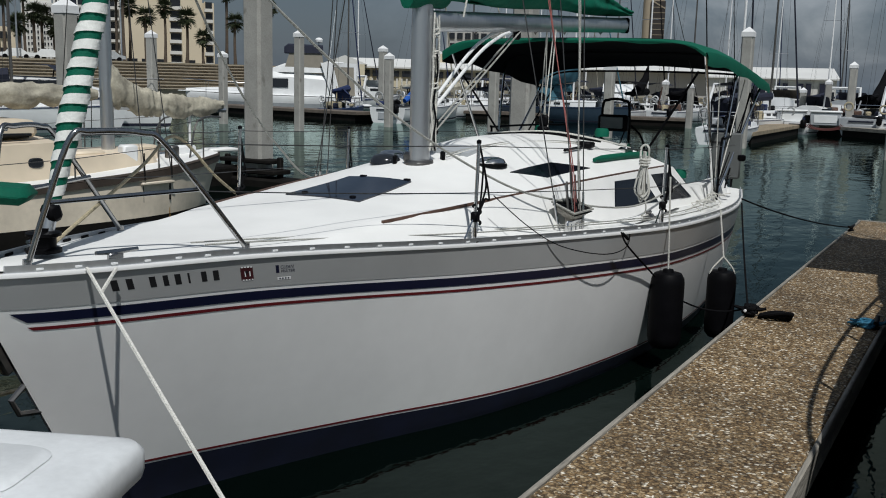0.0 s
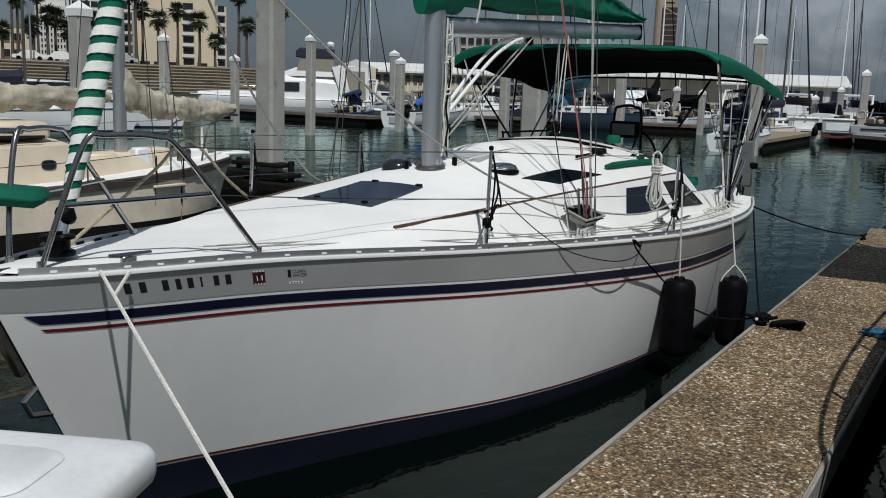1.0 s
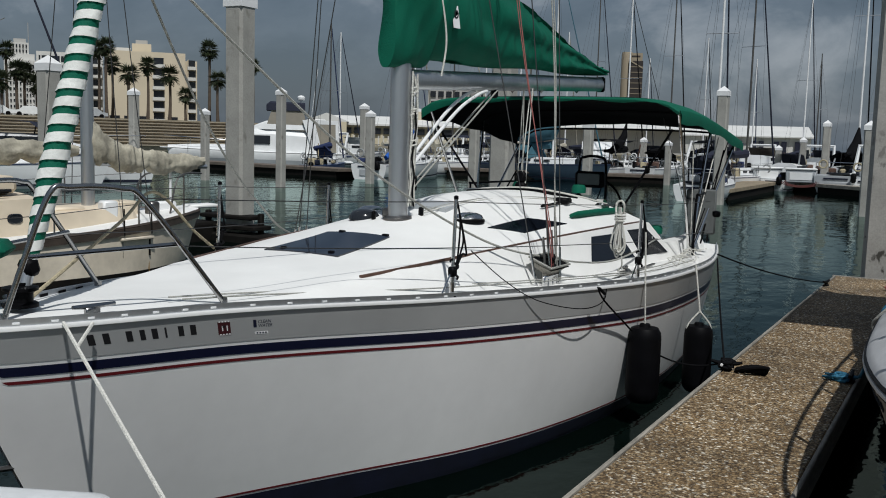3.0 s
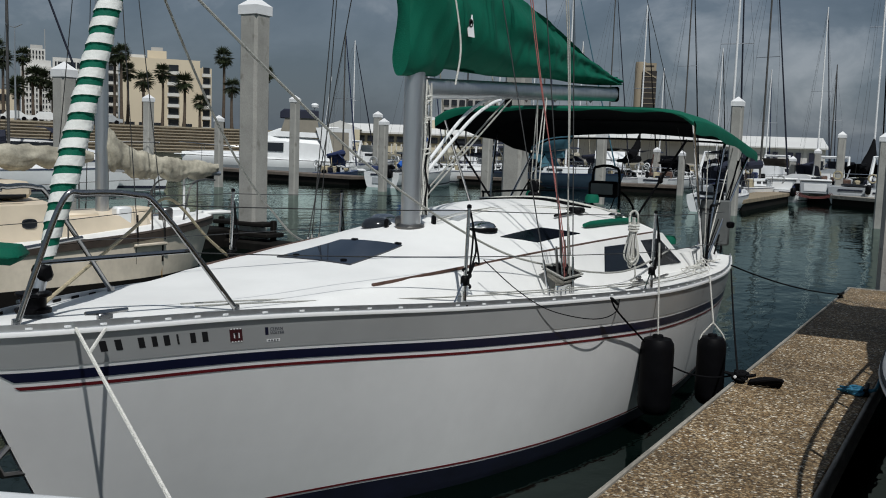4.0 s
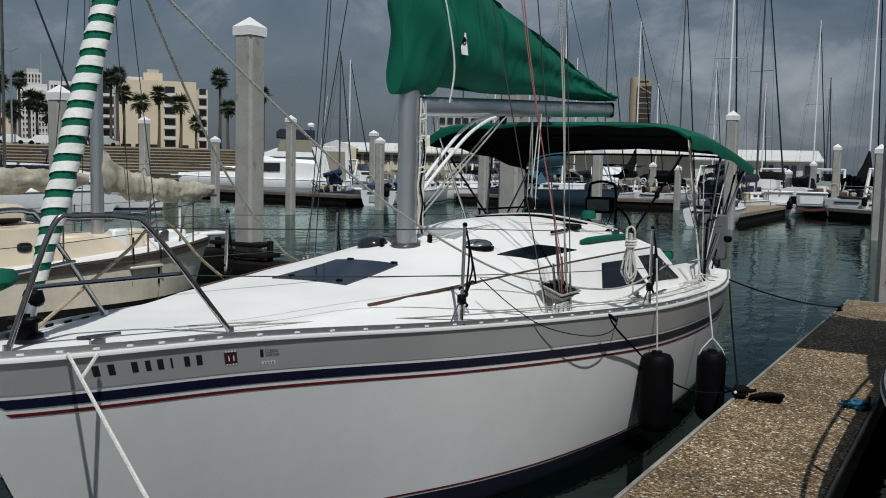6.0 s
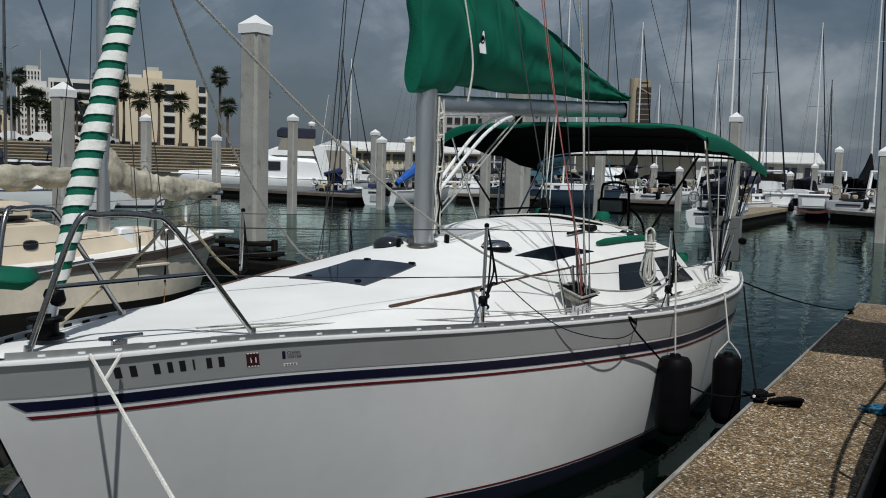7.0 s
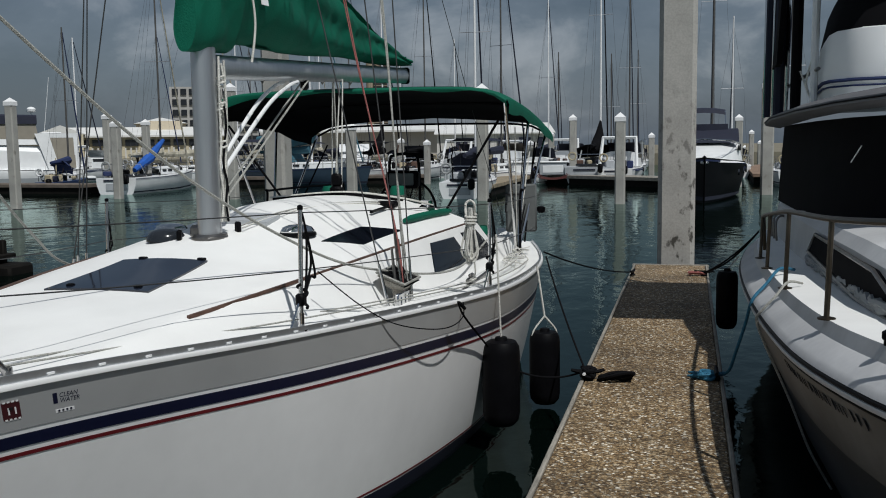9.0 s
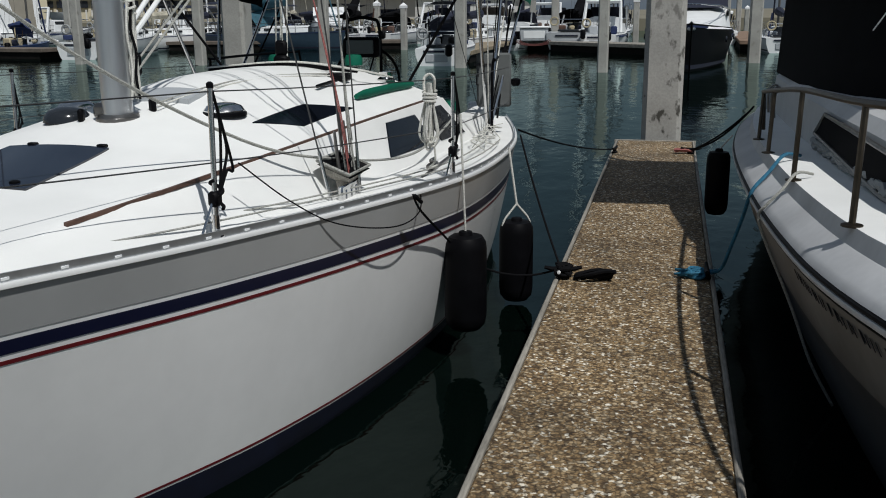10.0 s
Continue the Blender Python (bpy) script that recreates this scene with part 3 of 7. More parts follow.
for side in (1, -1):
    for loop in (((7.78, 0.30), (8.83, 0.25), (8.63, 0.85), (7.98, 0.88)), ((9.04, 0.24), (9.93, 0.21), (9.44, 0.86), (8.90, 0.88))):
        b = Build()
        rr = []
        for off in (0.010, -0.01):
            rr.append([trunk(y, f, side, off) for y, f in loop])
        b.add(rr[0] + rr[1], [(0, 1, 2, 3), (4, 5, 6, 7)] + [(i, (i + 1) % 4, 4 + (i + 1) % 4, 4 + i) for i in range(4)])
        part("cabin_window", b, GLASSK, boat, "dark cabin side window", 20)
    ye = 10.22
    fair = [trunk(9.5, 0.0, side, -0.004), trunk(9.5, 1.0, side, -0.004), (trunk(9.5, 1.0, side)[0] + side * 0.01, 9.62, trunk(9.5, 0.97, side)[2]), (trunk(ye, 0.0, side)[0], ye, trunk(ye, 0.0, side)[2])]
    part("cabin_end_fairing", Build().slab(fair, (-side * 0.14, 0, 0)), DECK, boat)
    rail = [(CX + side * (curve(XE, y) - 0.01), y, roof(y, curve(XE, y) - 0.01) + 0.012) for y in [4.85 + 4.6 * i / 24 for i in range(25)]]
    rr = [[(p[0] - 0.007, p[1], p[2] - 0.016), (p[0] - 0.006, p[1], p[2] - 0.002), (p[0] + 0.006, p[1], p[2] - 0.003), (p[0] + 0.008, p[1], p[2] - 0.02)] for p in rail]
    part("trim_strip", Build().grid(rr, closed=True, caps=True), TEAK, boat, "worn brown strip along the coachroof edge")
    hv = [(CX + side * (0.85 + 0.02 * i / 8), y, roof(y, 0.85 + 0.02 * i / 8) + 0.03) for i, y in enumerate([8.05 + 1.42 * i / 8 for i in range(9)])]
    part("handrail_cover", Build().tube(hv, [0.018] + [0.032] * 7 + [0.02], 10), GREEN, boat, "green canvas cover on the handrail")
for x, y in ((0.48, 6.75), (-0.48, 6.75)):
    z = roof(y, x)
    v = part("deck_vent", Build().lathe((CX + x, y, z - 0.01), ((0.115, 0), (0.118, 0.03), (0.10, 0.055), (0.06, 0.07), (0.0, 0.074)), 18), STEEL, boat, "polished mushroom deck vent")
    part("vent_base", Build().lathe((CX + x, y, z - 0.012), ((0.13, 0), (0.128, 0.02), (0.11, 0.03)), 18), RUBBER, v)

# mast, boom, furled jib
MY = 6.42
mast = part("mast", Build().grid([[(CX + 0.072 * math.cos(t), MY + 0.105 * math.sin(t), z) for t in [2 * math.pi * k / 16 for k in range(16)]] for z in (1.74, 3.0, 6.0, 9.0, 13.2)], closed=True, caps=True), ALU, boat, "grey aluminium mast")
part("mast_collar", Build().lathe((CX, MY, roof(MY, 0) - 0.02), ((0.125, 0), (0.125, 0.018), (0.115, 0.024), (0.112, 0.04)), 16), DARKSTEEL, mast)
part("foot_casting", Build().box((CX - 0.03, MY - 0.01, roof(MY, 0) + 0.035), (0.17, 0.14, 0.09), 0.02), DARKSTEEL, mast)
part("cowl_vent", Build().lathe((CX - 0.34, MY + 0.02, roof(MY, 0.34) - 0.01), ((0.13, 0), (0.128, 0.03), (0.10, 0.065), (0.05, 0.082), (0.0, 0.086)), 18), WINDK, mast, "smoked dark vent beside the mast")
for k in range(3):
    a = 0.9 + k * 1.3
    part("turning_block", Build().box((CX + 0.2 * math.cos(a), MY + 0.2 * math.sin(a), roof(MY + 0.2 * math.sin(a), 0.2 * math.cos(a)) + 0.03), (0.03, 0.06, 0.075), 0.01, pose(0, 0, 0, 0, 0, 57 * a)), RUBBER, boat, "black turning block at the mast foot")
boom = part("boom", Build().grid([[(CX + 0.05 * math.cos(t), y, z0 + 0.085 * math.sin(t)) for t in [2 * math.pi * k / 14 for k in range(14)]] for y, z0 in ((MY + 0.14, 2.86), (10.96, 3.10))], closed=True, caps=True), ALU, boat, "grey aluminium boom")
part("end_cap", Build().box((CX, 10.97, 3.10), (0.11, 0.05, 0.18), 0.02), RUBBER, boom)
rows = []
for i in range(181):
    u = i / 180
    y = 6.24 + u * 4.78
    low = 2.97 + 0.2 * u + (0.03 if y > 6.75 else -0.04)
    top = 4.30 - 1.05 * u ** 0.92 if u < 0.985 else low + 0.1
    top = max(top, low + 0.09)
    wd = (0.125 + 0.075 * math.sin(math.pi * min(1, u * 1.4 + 0.05))) * (1 - 0.42 * u) * min(1, 0.62 + 9 * u)
    row = []
    for k in range(64):
        t = math.pi * 2 * k / 64
        s, c = math.sin(t), math.cos(t)
        w = wd * 1.18 * (abs(c) ** 0.8) * (1 - 0.62 * max(0, s)) * (1 if c > 0 else -1)
        z = low + (top - low) * (s * 0.5 + 0.5)
        fold = 0.022 * math.sin(9 * u + 6 * s + 3 * math.sin(5 * u)) + 0.013 * math.sin(38 * u + 3.5 * s) * (1 - 0.5 * u) + 0.014 * noise.noise((u * 9, s * 2.0, 1)) + 0.016 * noise.noise((u * 34 + 5, s * 2.2 - 9 * u, 2)) - (0.030 * abs(noise.noise((u * 17 + 1.2 * s, s * 0.8 - 4 * u, 4))) + 0.016 * abs(noise.noise((u * 26 - 1.5 * s, s * 0.7 + 5 * u, 6)))) * (1 - 0.75 * u)
        row.append((CX + w + (fold if c > 0 else -fold), y + 0.05 * s * (1 - u), z + 0.012 * math.sin(14 * u + 2 * c)))
    rows.append(row)
cover = part("sail_cover", Build().grid(rows, closed=True, caps=True), GREEN, boat, "green canvas mainsail cover with folds", 70)
part("cover_patch", Build().box((CX + 0.192, 6.95, 3.40), (0.005, 0.09, 0.19), 0.001, pose(0, 0, 0, 0, -9, -7)), CAPW, cover, "white patch with a dark emblem")
part("patch_emblem", Build().lathe((CX + 0.194, 6.95, 3.42), ((0.034, 0.0), (0.034, 0.006), (0.022, 0.006), (0.022, 0.0)), 14, "x"), INK, cover)
part("cover_lacing", Build().tube(bend([(CX + 0.20, 6.72, 2.9), (CX + 0.215, 6.76, 3.2), (CX + 0.17, 6.72, 3.6), (CX + 0.08, 6.66, 4.1)]), 0.008, 6), ROPEW, cover)
for dx in (0.06, -0.06):
    part("vang_strut", Build().tube(bend([(CX + dx * 0.5, MY + 0.14, 2.16), (CX + dx * 0.8, 7.25, 2.62), (CX + dx, 7.62, 2.79), (CX + dx, 7.82, 2.84)]), 0.015, 8), PWHITE, boat, "white boom strut")
    part("vang_line", Build().tube([(CX + dx * 0.4, MY + 0.15, 1.96), (CX + dx * 0.4, 8.12, 2.87)], 0.008, 6), ROPEG, boat)
part("vang_block", Build().box((CX, MY + 0.22, 2.02), (0.05, 0.09, 0.14), 0.02), RUBBER, boat)
part("vang_block", Build().box((CX, 8.10, 2.84), (0.05, 0.10, 0.10), 0.02), RUBBER, boat)
for y in (7.3, 8.5, 9.2, 10.2):
    part("boom_bail", Build().tube([(CX - 0.02, y, 2.80 + 0.05 * (y - 6.5)), (CX, y, 2.755 + 0.055 * (y - 6.5)), (CX + 0.02, y, 2.80 + 0.05 * (y - 6.5))], 0.008, 6), DARKSTEEL, boom)
random.seed(31)
for dx, dy, zt, mm in ((0.085, 0.045, 2.92, ROPEW), (0.070, 0.075, 2.90, ROPEW), (0.055, 0.105, 2.9, ROPEG), (0.09, 0.085, 2.88, ROPEW), (0.075, 0.12, 2.9, ROPEW), (0.03, 0.13, 2.86, ROPEG), (0.10, 0.065, 2.6, ROPEB)):
    pts = [(CX + dx + random.uniform(-0.012, 0.012), MY + dy + random.uniform(-0.015, 0.015), 1.84 + (zt - 1.84) * i / 6) for i in range(7)]
    part("halyard", Build().tube(bend(pts, 5), 0.0075, 6), mm, boat)
for k, z in enumerate((2.55, 2.72, 2.3)):
    part("halyard_hitch", Build().tube([(CX + 0.078 + 0.024 * math.cos(a), MY + 0.085 + 0.035 * math.sin(a), z + 0.006 * a) for a in [0.5 * q for q in range(26)]], 0.007, 6), ROPEW, boat, "white turns of halyard round the mast fall")

FS0, FS1 = Vector((CX + 0.02, 2.90, 1.50)), Vector((CX, 6.42, 13.0))
def stay(f):
    return FS0.lerp(FS1, f)
rows, rows2 = [], []
turns = 122
sail = Build()
band = Build()
d = (FS1 - FS0).normalized()
side_v = Vector((1, 0, 0))
up_v = side_v.cross(d).normalized()
NS = 1240
for i in range(NS + 1):
    f = 0.017 + 0.947 * i / NS
    r = 0.062 * (1 - 0.45 * f) * min(1, 0.45 + i / 100)
    c = stay(f)
    row = []
    for k in range(14):
        t = 2 * math.pi * (k / 14 - i / NS * turns)
        ph = k / 14
        rr = r * (1 + 0.16 * (1 - ph)) + 0.003 * math.sin(3 * t + i * 0.27)
        row.append(c + (side_v * math.cos(t) + up_v * math.sin(t)) * rr)
    rows.append(row)
vs = [tuple(p) for r_ in rows for p in r_]
fw, fg = [], []
for i in range(NS):
    for k in range(14):
        q = (i * 14 + k, i * 14 + (k + 1) % 14, (i + 1) * 14 + (k + 1) % 14, (i + 1) * 14 + k)
        (fg if k > 7 else fw).append(q)
part("furled_jib", Build().add(vs, fw), mat("sailcloth", (0.72, 0.73, 0.70), 0.8, var=0.12, scale=9, bump=0.3, bscale=40), boat, "white furled headsail", 60)
part("jib_sun_strip", Build().add(vs, fg), GREEN, boat, "green edge strip wound round the headsail", 60)
part("furler_drum", Build().lathe((CX + 0.02, 2.91, 1.51), ((0.085, 0.0), (0.085, 0.018), (0.06, 0.026), (0.06, 0.075), (0.085, 0.083), (0.085, 0.098), (0.03, 0.105), (0.03, 0.12)), 18), RUBBER, boat, "black furling drum")
part("furler_tube", Build().tube([stay(0.006), stay(0.022)], 0.033, 12), ALU, boat)
part("furler_swivel", Build().box(stay(0.0175), (0.085, 0.085, 0.095), 0.02, pose(0, 0, 0, 17, 0, 0)), RUBBER, boat)

# pulpit
PZ = 2.10
for side in (1, -1):
    part("pulpit_tube", Build().tube(bend([(CX + side * 0.12, 2.74, 1.47), (CX + side * 0.19, 2.80, 1.75), (CX + side * 0.26, 2.90, PZ - 0.02), (CX + side * 0.29, 3.0, PZ + 0.01), (CX + side * 0.38, 3.22, PZ), (CX + side * 0.42, 3.36, PZ - 0.08), (CX + side * 0.50, 3.83, 1.46)], 6), 0.0145, 10), PULPIT, boat, "bent stainless pulpit tube")
    part("pulpit_brace", Build().tube([(CX + side * 0.20, 2.82, 1.78), (CX + side * 0.44, 3.57, 1.80)], 0.012, 8), PULPIT, boat)
    part("pulpit_foot", Build().lathe((CX + side * 0.50, 3.83, sheer(3.83) + 0.01), ((0.04, 0), (0.04, 0.012), (0.022, 0.018), (0.02, 0.05)), 12), PULPIT, boat)
    part("pulpit_foot", Build().lathe((CX + side * 0.12, 2.74, sheer(2.74) + 0.01), ((0.04, 0), (0.04, 0.012), (0.022, 0.018), (0.02, 0.05)), 12), PULPIT, boat)
seatc = part("pulpit_seat", Build().box((CX - 0.215, 2.775, 1.80), (0.43, 0.28, 0.085), 0.04, pose(0, 0, 0, 0, 4, 40)), GREEN, boat, "green canvas covered bow seat")
part("seat_leg", Build().tube([(CX - 0.30, 2.64, 1.46), (CX - 0.30, 2.64, 1.8)], 0.013, 8), PULPIT, seatc)
part("pulpit_tube", Build().tube(bend([(CX - 0.30, 2.64, 1.78), (CX - 0.31, 2.66, 2.02), (CX - 0.30, 2.72, PZ), (CX - 0.28, 2.95, PZ)], 6), 0.0145, 10), PULPIT, boat)
part("bow_roller", Build().box((CX, 2.52, 1.465), (0.13, 0.24, 0.05), 0.012).lathe((CX - 0.05, 2.40, 1.50), ((0.03, 0), (0.022, 0.05), (0.03, 0.1)), 12, "x"), PULPIT, boat, "steel bow roller")
for side in (1, -1):
    part("bow_cleat", Build().tube([(CX + side * 0.26, 3.02, 1.515), (CX + side * 0.28, 3.12, 1.51), (CX + side * 0.31, 3.24, 1.515)], [0.010, 0.015, 0.010], 8).box((CX + side * 0.283, 3.12, 1.49), (0.03, 0.09, 0.04), 0.008), PULPIT, boat)

# stanchions and lifelines
for side in (1, -1):
    tops = [(CX + side * 0.40, 3.30, PZ - 0.05)]
    mids = [(CX + side * 0.44, 3.55, 1.79)]
    for y in (5.45, 7.66):
        x = CX + side * (half(y) - 0.045)
        zb = sheer(y) + 0.01
        st_ = part("stanchion", Build().tube([(x, y, zb), (x, y + 0.03, zb + 0.66)], 0.0125, 10), STEEL, boat, "steel lifeline stanchion")
        part("stanchion_base", Build().lathe((x, y, zb), ((0.038, 0), (0.038, 0.01), (0.019, 0.02), (0.018, 0.1)), 12), STEEL, st_)
        part("stanchion_brace", Build().tube([(x, y, zb + 0.18), (x - side * 0.02, y - 0.10, zb + 0.02)], 0.006, 6), STEEL, st_)
        part("cap", Build().lathe((x, y + 0.03, zb + 0.655), ((0.016, 0), (0.016, 0.02), (0.006, 0.027)), 10), RUBBER, st_)
        part("clamp", Build().box((x, y + 0.008, zb + 0.17), (0.05, 0.06, 0.07), 0.012), RUBBER, st_)
        for k in range(3):
            o_ = 0.02 + 0.03 * k
            part("lashing", Build().tube(bend([(x + side * 0.01, y + 0.03, zb + 0.64), (x + side * (0.015 + 0.01 * k), y + o_ + 0.05, zb + 0.50 - 0.1 * k), (x + side * 0.02, y + o_ + 0.02, zb + 0.28), (x + side * 0.012, y + 0.02, zb + 0.17)]), 0.0065, 6), ROPEB, st_, "black rope tied down the stanchion")
        part("knot", Build().tube([(x + 0.025 * math.cos(t), y + 0.03 + 0.03 * math.sin(t), zb + 0.12 + 0.012 * t) for t in [0.45 * i for i in range(26)]], 0.009, 6), ROPEB, st_)
        tops.append((x, y + 0.03, zb + 0.64))
        mids.append((x, y + 0.015, zb + 0.33))
    xq = CX + side * (half(10.35) - 0.07)
    tops.append((xq, 10.35, 1.80))
    mids.append((xq, 10.35, 1.48))
    for a, b in zip(tops, tops[1:]):
        part("lifeline", Build().tube(sag(a, b, 0.008), 0.0035, 6), WIRE, boat)
    for a, b in zip(mids, mids[1:]):
        part("lifeline", Build().tube(sag(a, b, 0.008), 0.0035, 6), WIRE, boat)
    # shrouds at the chainplates
    y = 6.70
    cx = CX + side * 1.24
    zc_ = sheer(y) + 0.02
    for k, (px, py, tz, tx, ty) in enumerate(((0, 0, 12.6, 0.02, -0.3), (-0.05, -0.16, 6.6, 0.06, -0.5), (0.02, 0.14, 8.0, 0.5, 0.15))):
        a = (cx + side * px, y + py, zc_)
        b = (CX + side * (0.05 if tx < 0.4 else 0.9), MY + 0.02 + (0.5 if tx > 0.4 else 0), tz)
        sh = part("shroud", Build().tube([a, b], 0.0045, 6), WIRE, boat)
        aa, bb = Vector(a), Vector(b)
        part("turnbuckle", Build().tube([aa.lerp(bb, 0.0), aa.lerp(bb, 0.28 / (bb - aa).length)], [0.012, 0.009], 8), STEEL, sh)
    part("chainplate", Build().box((cx, y, zc_ + 0.03), (0.03, 0.30, 0.10), 0.01), STEEL, boat, "steel chainplate")
part("backstay", Build().tube([(CX + 0.9, 12.1, 1.3), (CX, 9.6, 6.6), (CX, MY + 0.1, 12.9)], 0.004, 6), WIRE, boat)

# bimini over the cockpit
rows = []
for i in range(15):
    v = i / 14
    row = []
    for k in range(25):
        u = -1 + 2 * k / 24
        y = 9.25 + v * (2.85 if u > -0.2 else 2.6) + 0.05 * (1 - u * u)
        drop = 0.11 * abs(u) ** 10 + 0.025 * u * u
        z = 2.90 - drop - 0.30 * v ** 1.5 * (0.75 + 0.25 * abs(u)) - 0.03 * (1 - v) ** 4 + 0.010 * math.sin(9 * v * math.pi) * (1 - u * u)
        x = CX + 1.47 * math.copysign(min(1, abs(u) ** 0.92), u)
        row.append((x, y, z))
    rows.append(row)
low = [[(p[0], p[1], p[2] - 0.012) for p in r] for r in rows]
bim = part("bimini_top", Build().grid(rows), GREEN, boat, "green canvas bimini canopy", 60)
# Near-black sheet below the green canvas paints the shade there.
part("bimini_under_shade", Build().grid(low), BLACKC, bim, "near-black sheet for the shade under the canopy", 60)
part("bimini_hem", Build().grid([[p, (p[0], p[1] - 0.03, p[2] - 0.012), (p[0], p[1] - 0.035, p[2] - 0.028), (p[0], p[1] - 0.02, p[2] - 0.042 - 0.07 * max(0, -(k - 12) / 12) ** 2 - 0.012 * math.sin(k * 1.1))] for k, p in enumerate(rows[0])]), GREEN, bim, "green front hem of the canopy", 60)
for side in (0, -1):
    edge = [r[side] for r in rows]
    sx = 1 if side == -1 else -1
    # Same green flap; the far one is black to paint its shaded inner face.
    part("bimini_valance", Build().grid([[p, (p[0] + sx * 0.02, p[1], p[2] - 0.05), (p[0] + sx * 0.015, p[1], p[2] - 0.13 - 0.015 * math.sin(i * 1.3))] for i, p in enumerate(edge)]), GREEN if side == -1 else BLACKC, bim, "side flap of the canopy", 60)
for yb, yt, zt in ((10.3, 9.35, 2.83), (10.35, 10.7, 2.74), (10.4, 11.9, 2.55)):
    pts = []
    for k in range(17):
        u = -1 + 2 * k / 16
        pts.append((CX + 1.43 * math.copysign(abs(u) ** 0.92, u), yt, zt + 0.035 - 0.10 * abs(u) ** 10 - 0.025 * u * u))
    part("bimini_bow", Build().tube(pts, 0.0125, 8), BLACKC, bim, "dark canopy frame bow")
    for s_ in (0, -1):
        part("bimini_leg", Build().tube([pts[s_], (CX + (1.36 if s_ else -1.36), yb, 1.22)], 0.0155, 8), STEEL, bim, "stainless canopy leg")
for side in (1, -1):
    part("bimini_strap", Build().tube([(CX + side * 1.36, 9.4, 2.55), (CX + side * 0.75, 9.6, 1.62)], 0.012, 6), BLACKC, bim)
    part("bimini_strap", Build().tube([(CX + side * 1.3, 11.9, 2.35), (CX + side * 1.38, 10.7, 1.3)], 0.01, 6), BLACKC, bim)
# pushpit, helm
for side in (1, -1):
    x = CX + side * 1.40
    part("pushpit_tube", Build().tube(bend([(x, 10.3, 1.2), (x, 10.33, 1.8), (x, 10.5, 1.86), (CX + side * 1.2, 11.9, 1.86), (CX + side * 1.15, 12.05, 1.8), (CX + side * 1.12, 12.05, 1.18)], 6), 0.0135, 8), RUBBER, boat, "black covered stern rail")
part("pedestal", Build().tube([(CX, 10.7, 0.9), (CX, 10.7, 1.75)], [0.09, 0.06], 12), PWHITE, boat)
pod = part("instrument_pod", Build().box((CX + 0.10, 10.50, 1.97), (0.36, 0.12, 0.19), 0.03), RUBBER, boat, "covered instrument pod at the helm")
part("pod_face", Build().box((CX + 0.10, 10.435, 1.975), (0.27, 0.02, 0.13), 0.008), mat("pod_grey", (0.11, 0.13, 0.125), 0.5), pod, "grey-green face cover")
part("pedestal_guard", Build().tube(bend([(CX - 0.08, 10.62, 1.4), (CX - 0.08, 10.6, 2.12), (CX - 0.01, 10.6, 2.23), (CX + 0.17, 10.6, 2.23), (CX + 0.25, 10.6, 2.12), (CX + 0.25, 10.62, 1.4)], 5), 0.016, 8), RUBBER, boat)
wheel = Build()
wheel.tube([(CX + 0.34 * math.cos(t), 10.95, 1.62 + 0.34 * math.sin(t)) for t in [2 * math.pi * k / 28 for k in range(29)]], 0.014, 8)
for k in range(5):
    t = 2 * math.pi * k / 5
    wheel.tube([(CX, 10.95, 1.62), (CX + 0.34 * math.cos(t), 10.95, 1.62 + 0.34 * math.sin(t))], 0.008, 6)
part("steering_wheel", wheel, RUBBER, boat, "black leather rimmed wheel")
bag = part("stern_bag", Build().box((CX + 1.30, 10.95, 1.64), (0.34, 0.06, 0.52), 0.02, pose(0, 0, 0, -4, 0, 14)), BAGD, boat, "grey folded cover hung on the stern rail")
for dx, dz, w_, h_ in ((-0.09, 0.13, 0.17, 0.02), (-0.12, -0.02, 0.075, 0.10), (-0.03, -0.02, 0.075, 0.10), (-0.06, -0.12, 0.17, 0.012)):
    part("bag_mark", Build().box((CX + 1.29 + dx, 10.92 + 0.25 * dx, 1.66 + dz), (w_, 0.006, h_), 0.001, pose(0, 0, 0, -4, 0, 14)), INK, bag)
    if h_ > 0.05:
        part("bag_mark", Build().box((CX + 1.29 + dx, 10.916 + 0.25 * dx, 1.66 + dz), (w_ * 0.7, 0.006, h_ * 0.7), 0.001, pose(0, 0, 0, -4, 0, 14)), BAGD, bag)
for side in (1, -1):
    w = part("winch", Build().lathe((CX + side * 1.06, 10.0, 1.33), ((0.07, 0), (0.07, 0.05), (0.05, 0.08), (0.055, 0.13)), 14), STEEL, boat, "chrome sheet winch")
    part("winch_cover", Build().lathe((CX + side * 1.06, 10.0, 1.44), ((0.075, 0), (0.078, 0.05), (0.06, 0.085), (0.0, 0.09)), 14), GREEN, w, "green winch cover")
    w = part("winch", Build().lathe((CX + side * 0.70, 9.28, 1.72), ((0.075, 0), (0.075, 0.04), (0.05, 0.06), (0.06, 0.10)), 14), STEEL, boat, "chrome cabin-top winch")
    part("winch_cover", Build().lathe((CX + side * 0.35, 9.5, 1.86), ((0.075, 0), (0.078, 0.05), (0.06, 0.085), (0.0, 0.09)), 14), GREEN, w, "green winch cover")
part("mainsheet_traveller", Build().tube([(CX - 0.62, 8.78, 1.86), (CX, 8.78, 1.91), (CX + 0.62, 8.78, 1.86)], 0.02, 8).box((CX, 8.78, 1.94), (0.12, 0.09, 0.07), 0.02), RUBBER, boat, "black traveller bridge over the coachroof")
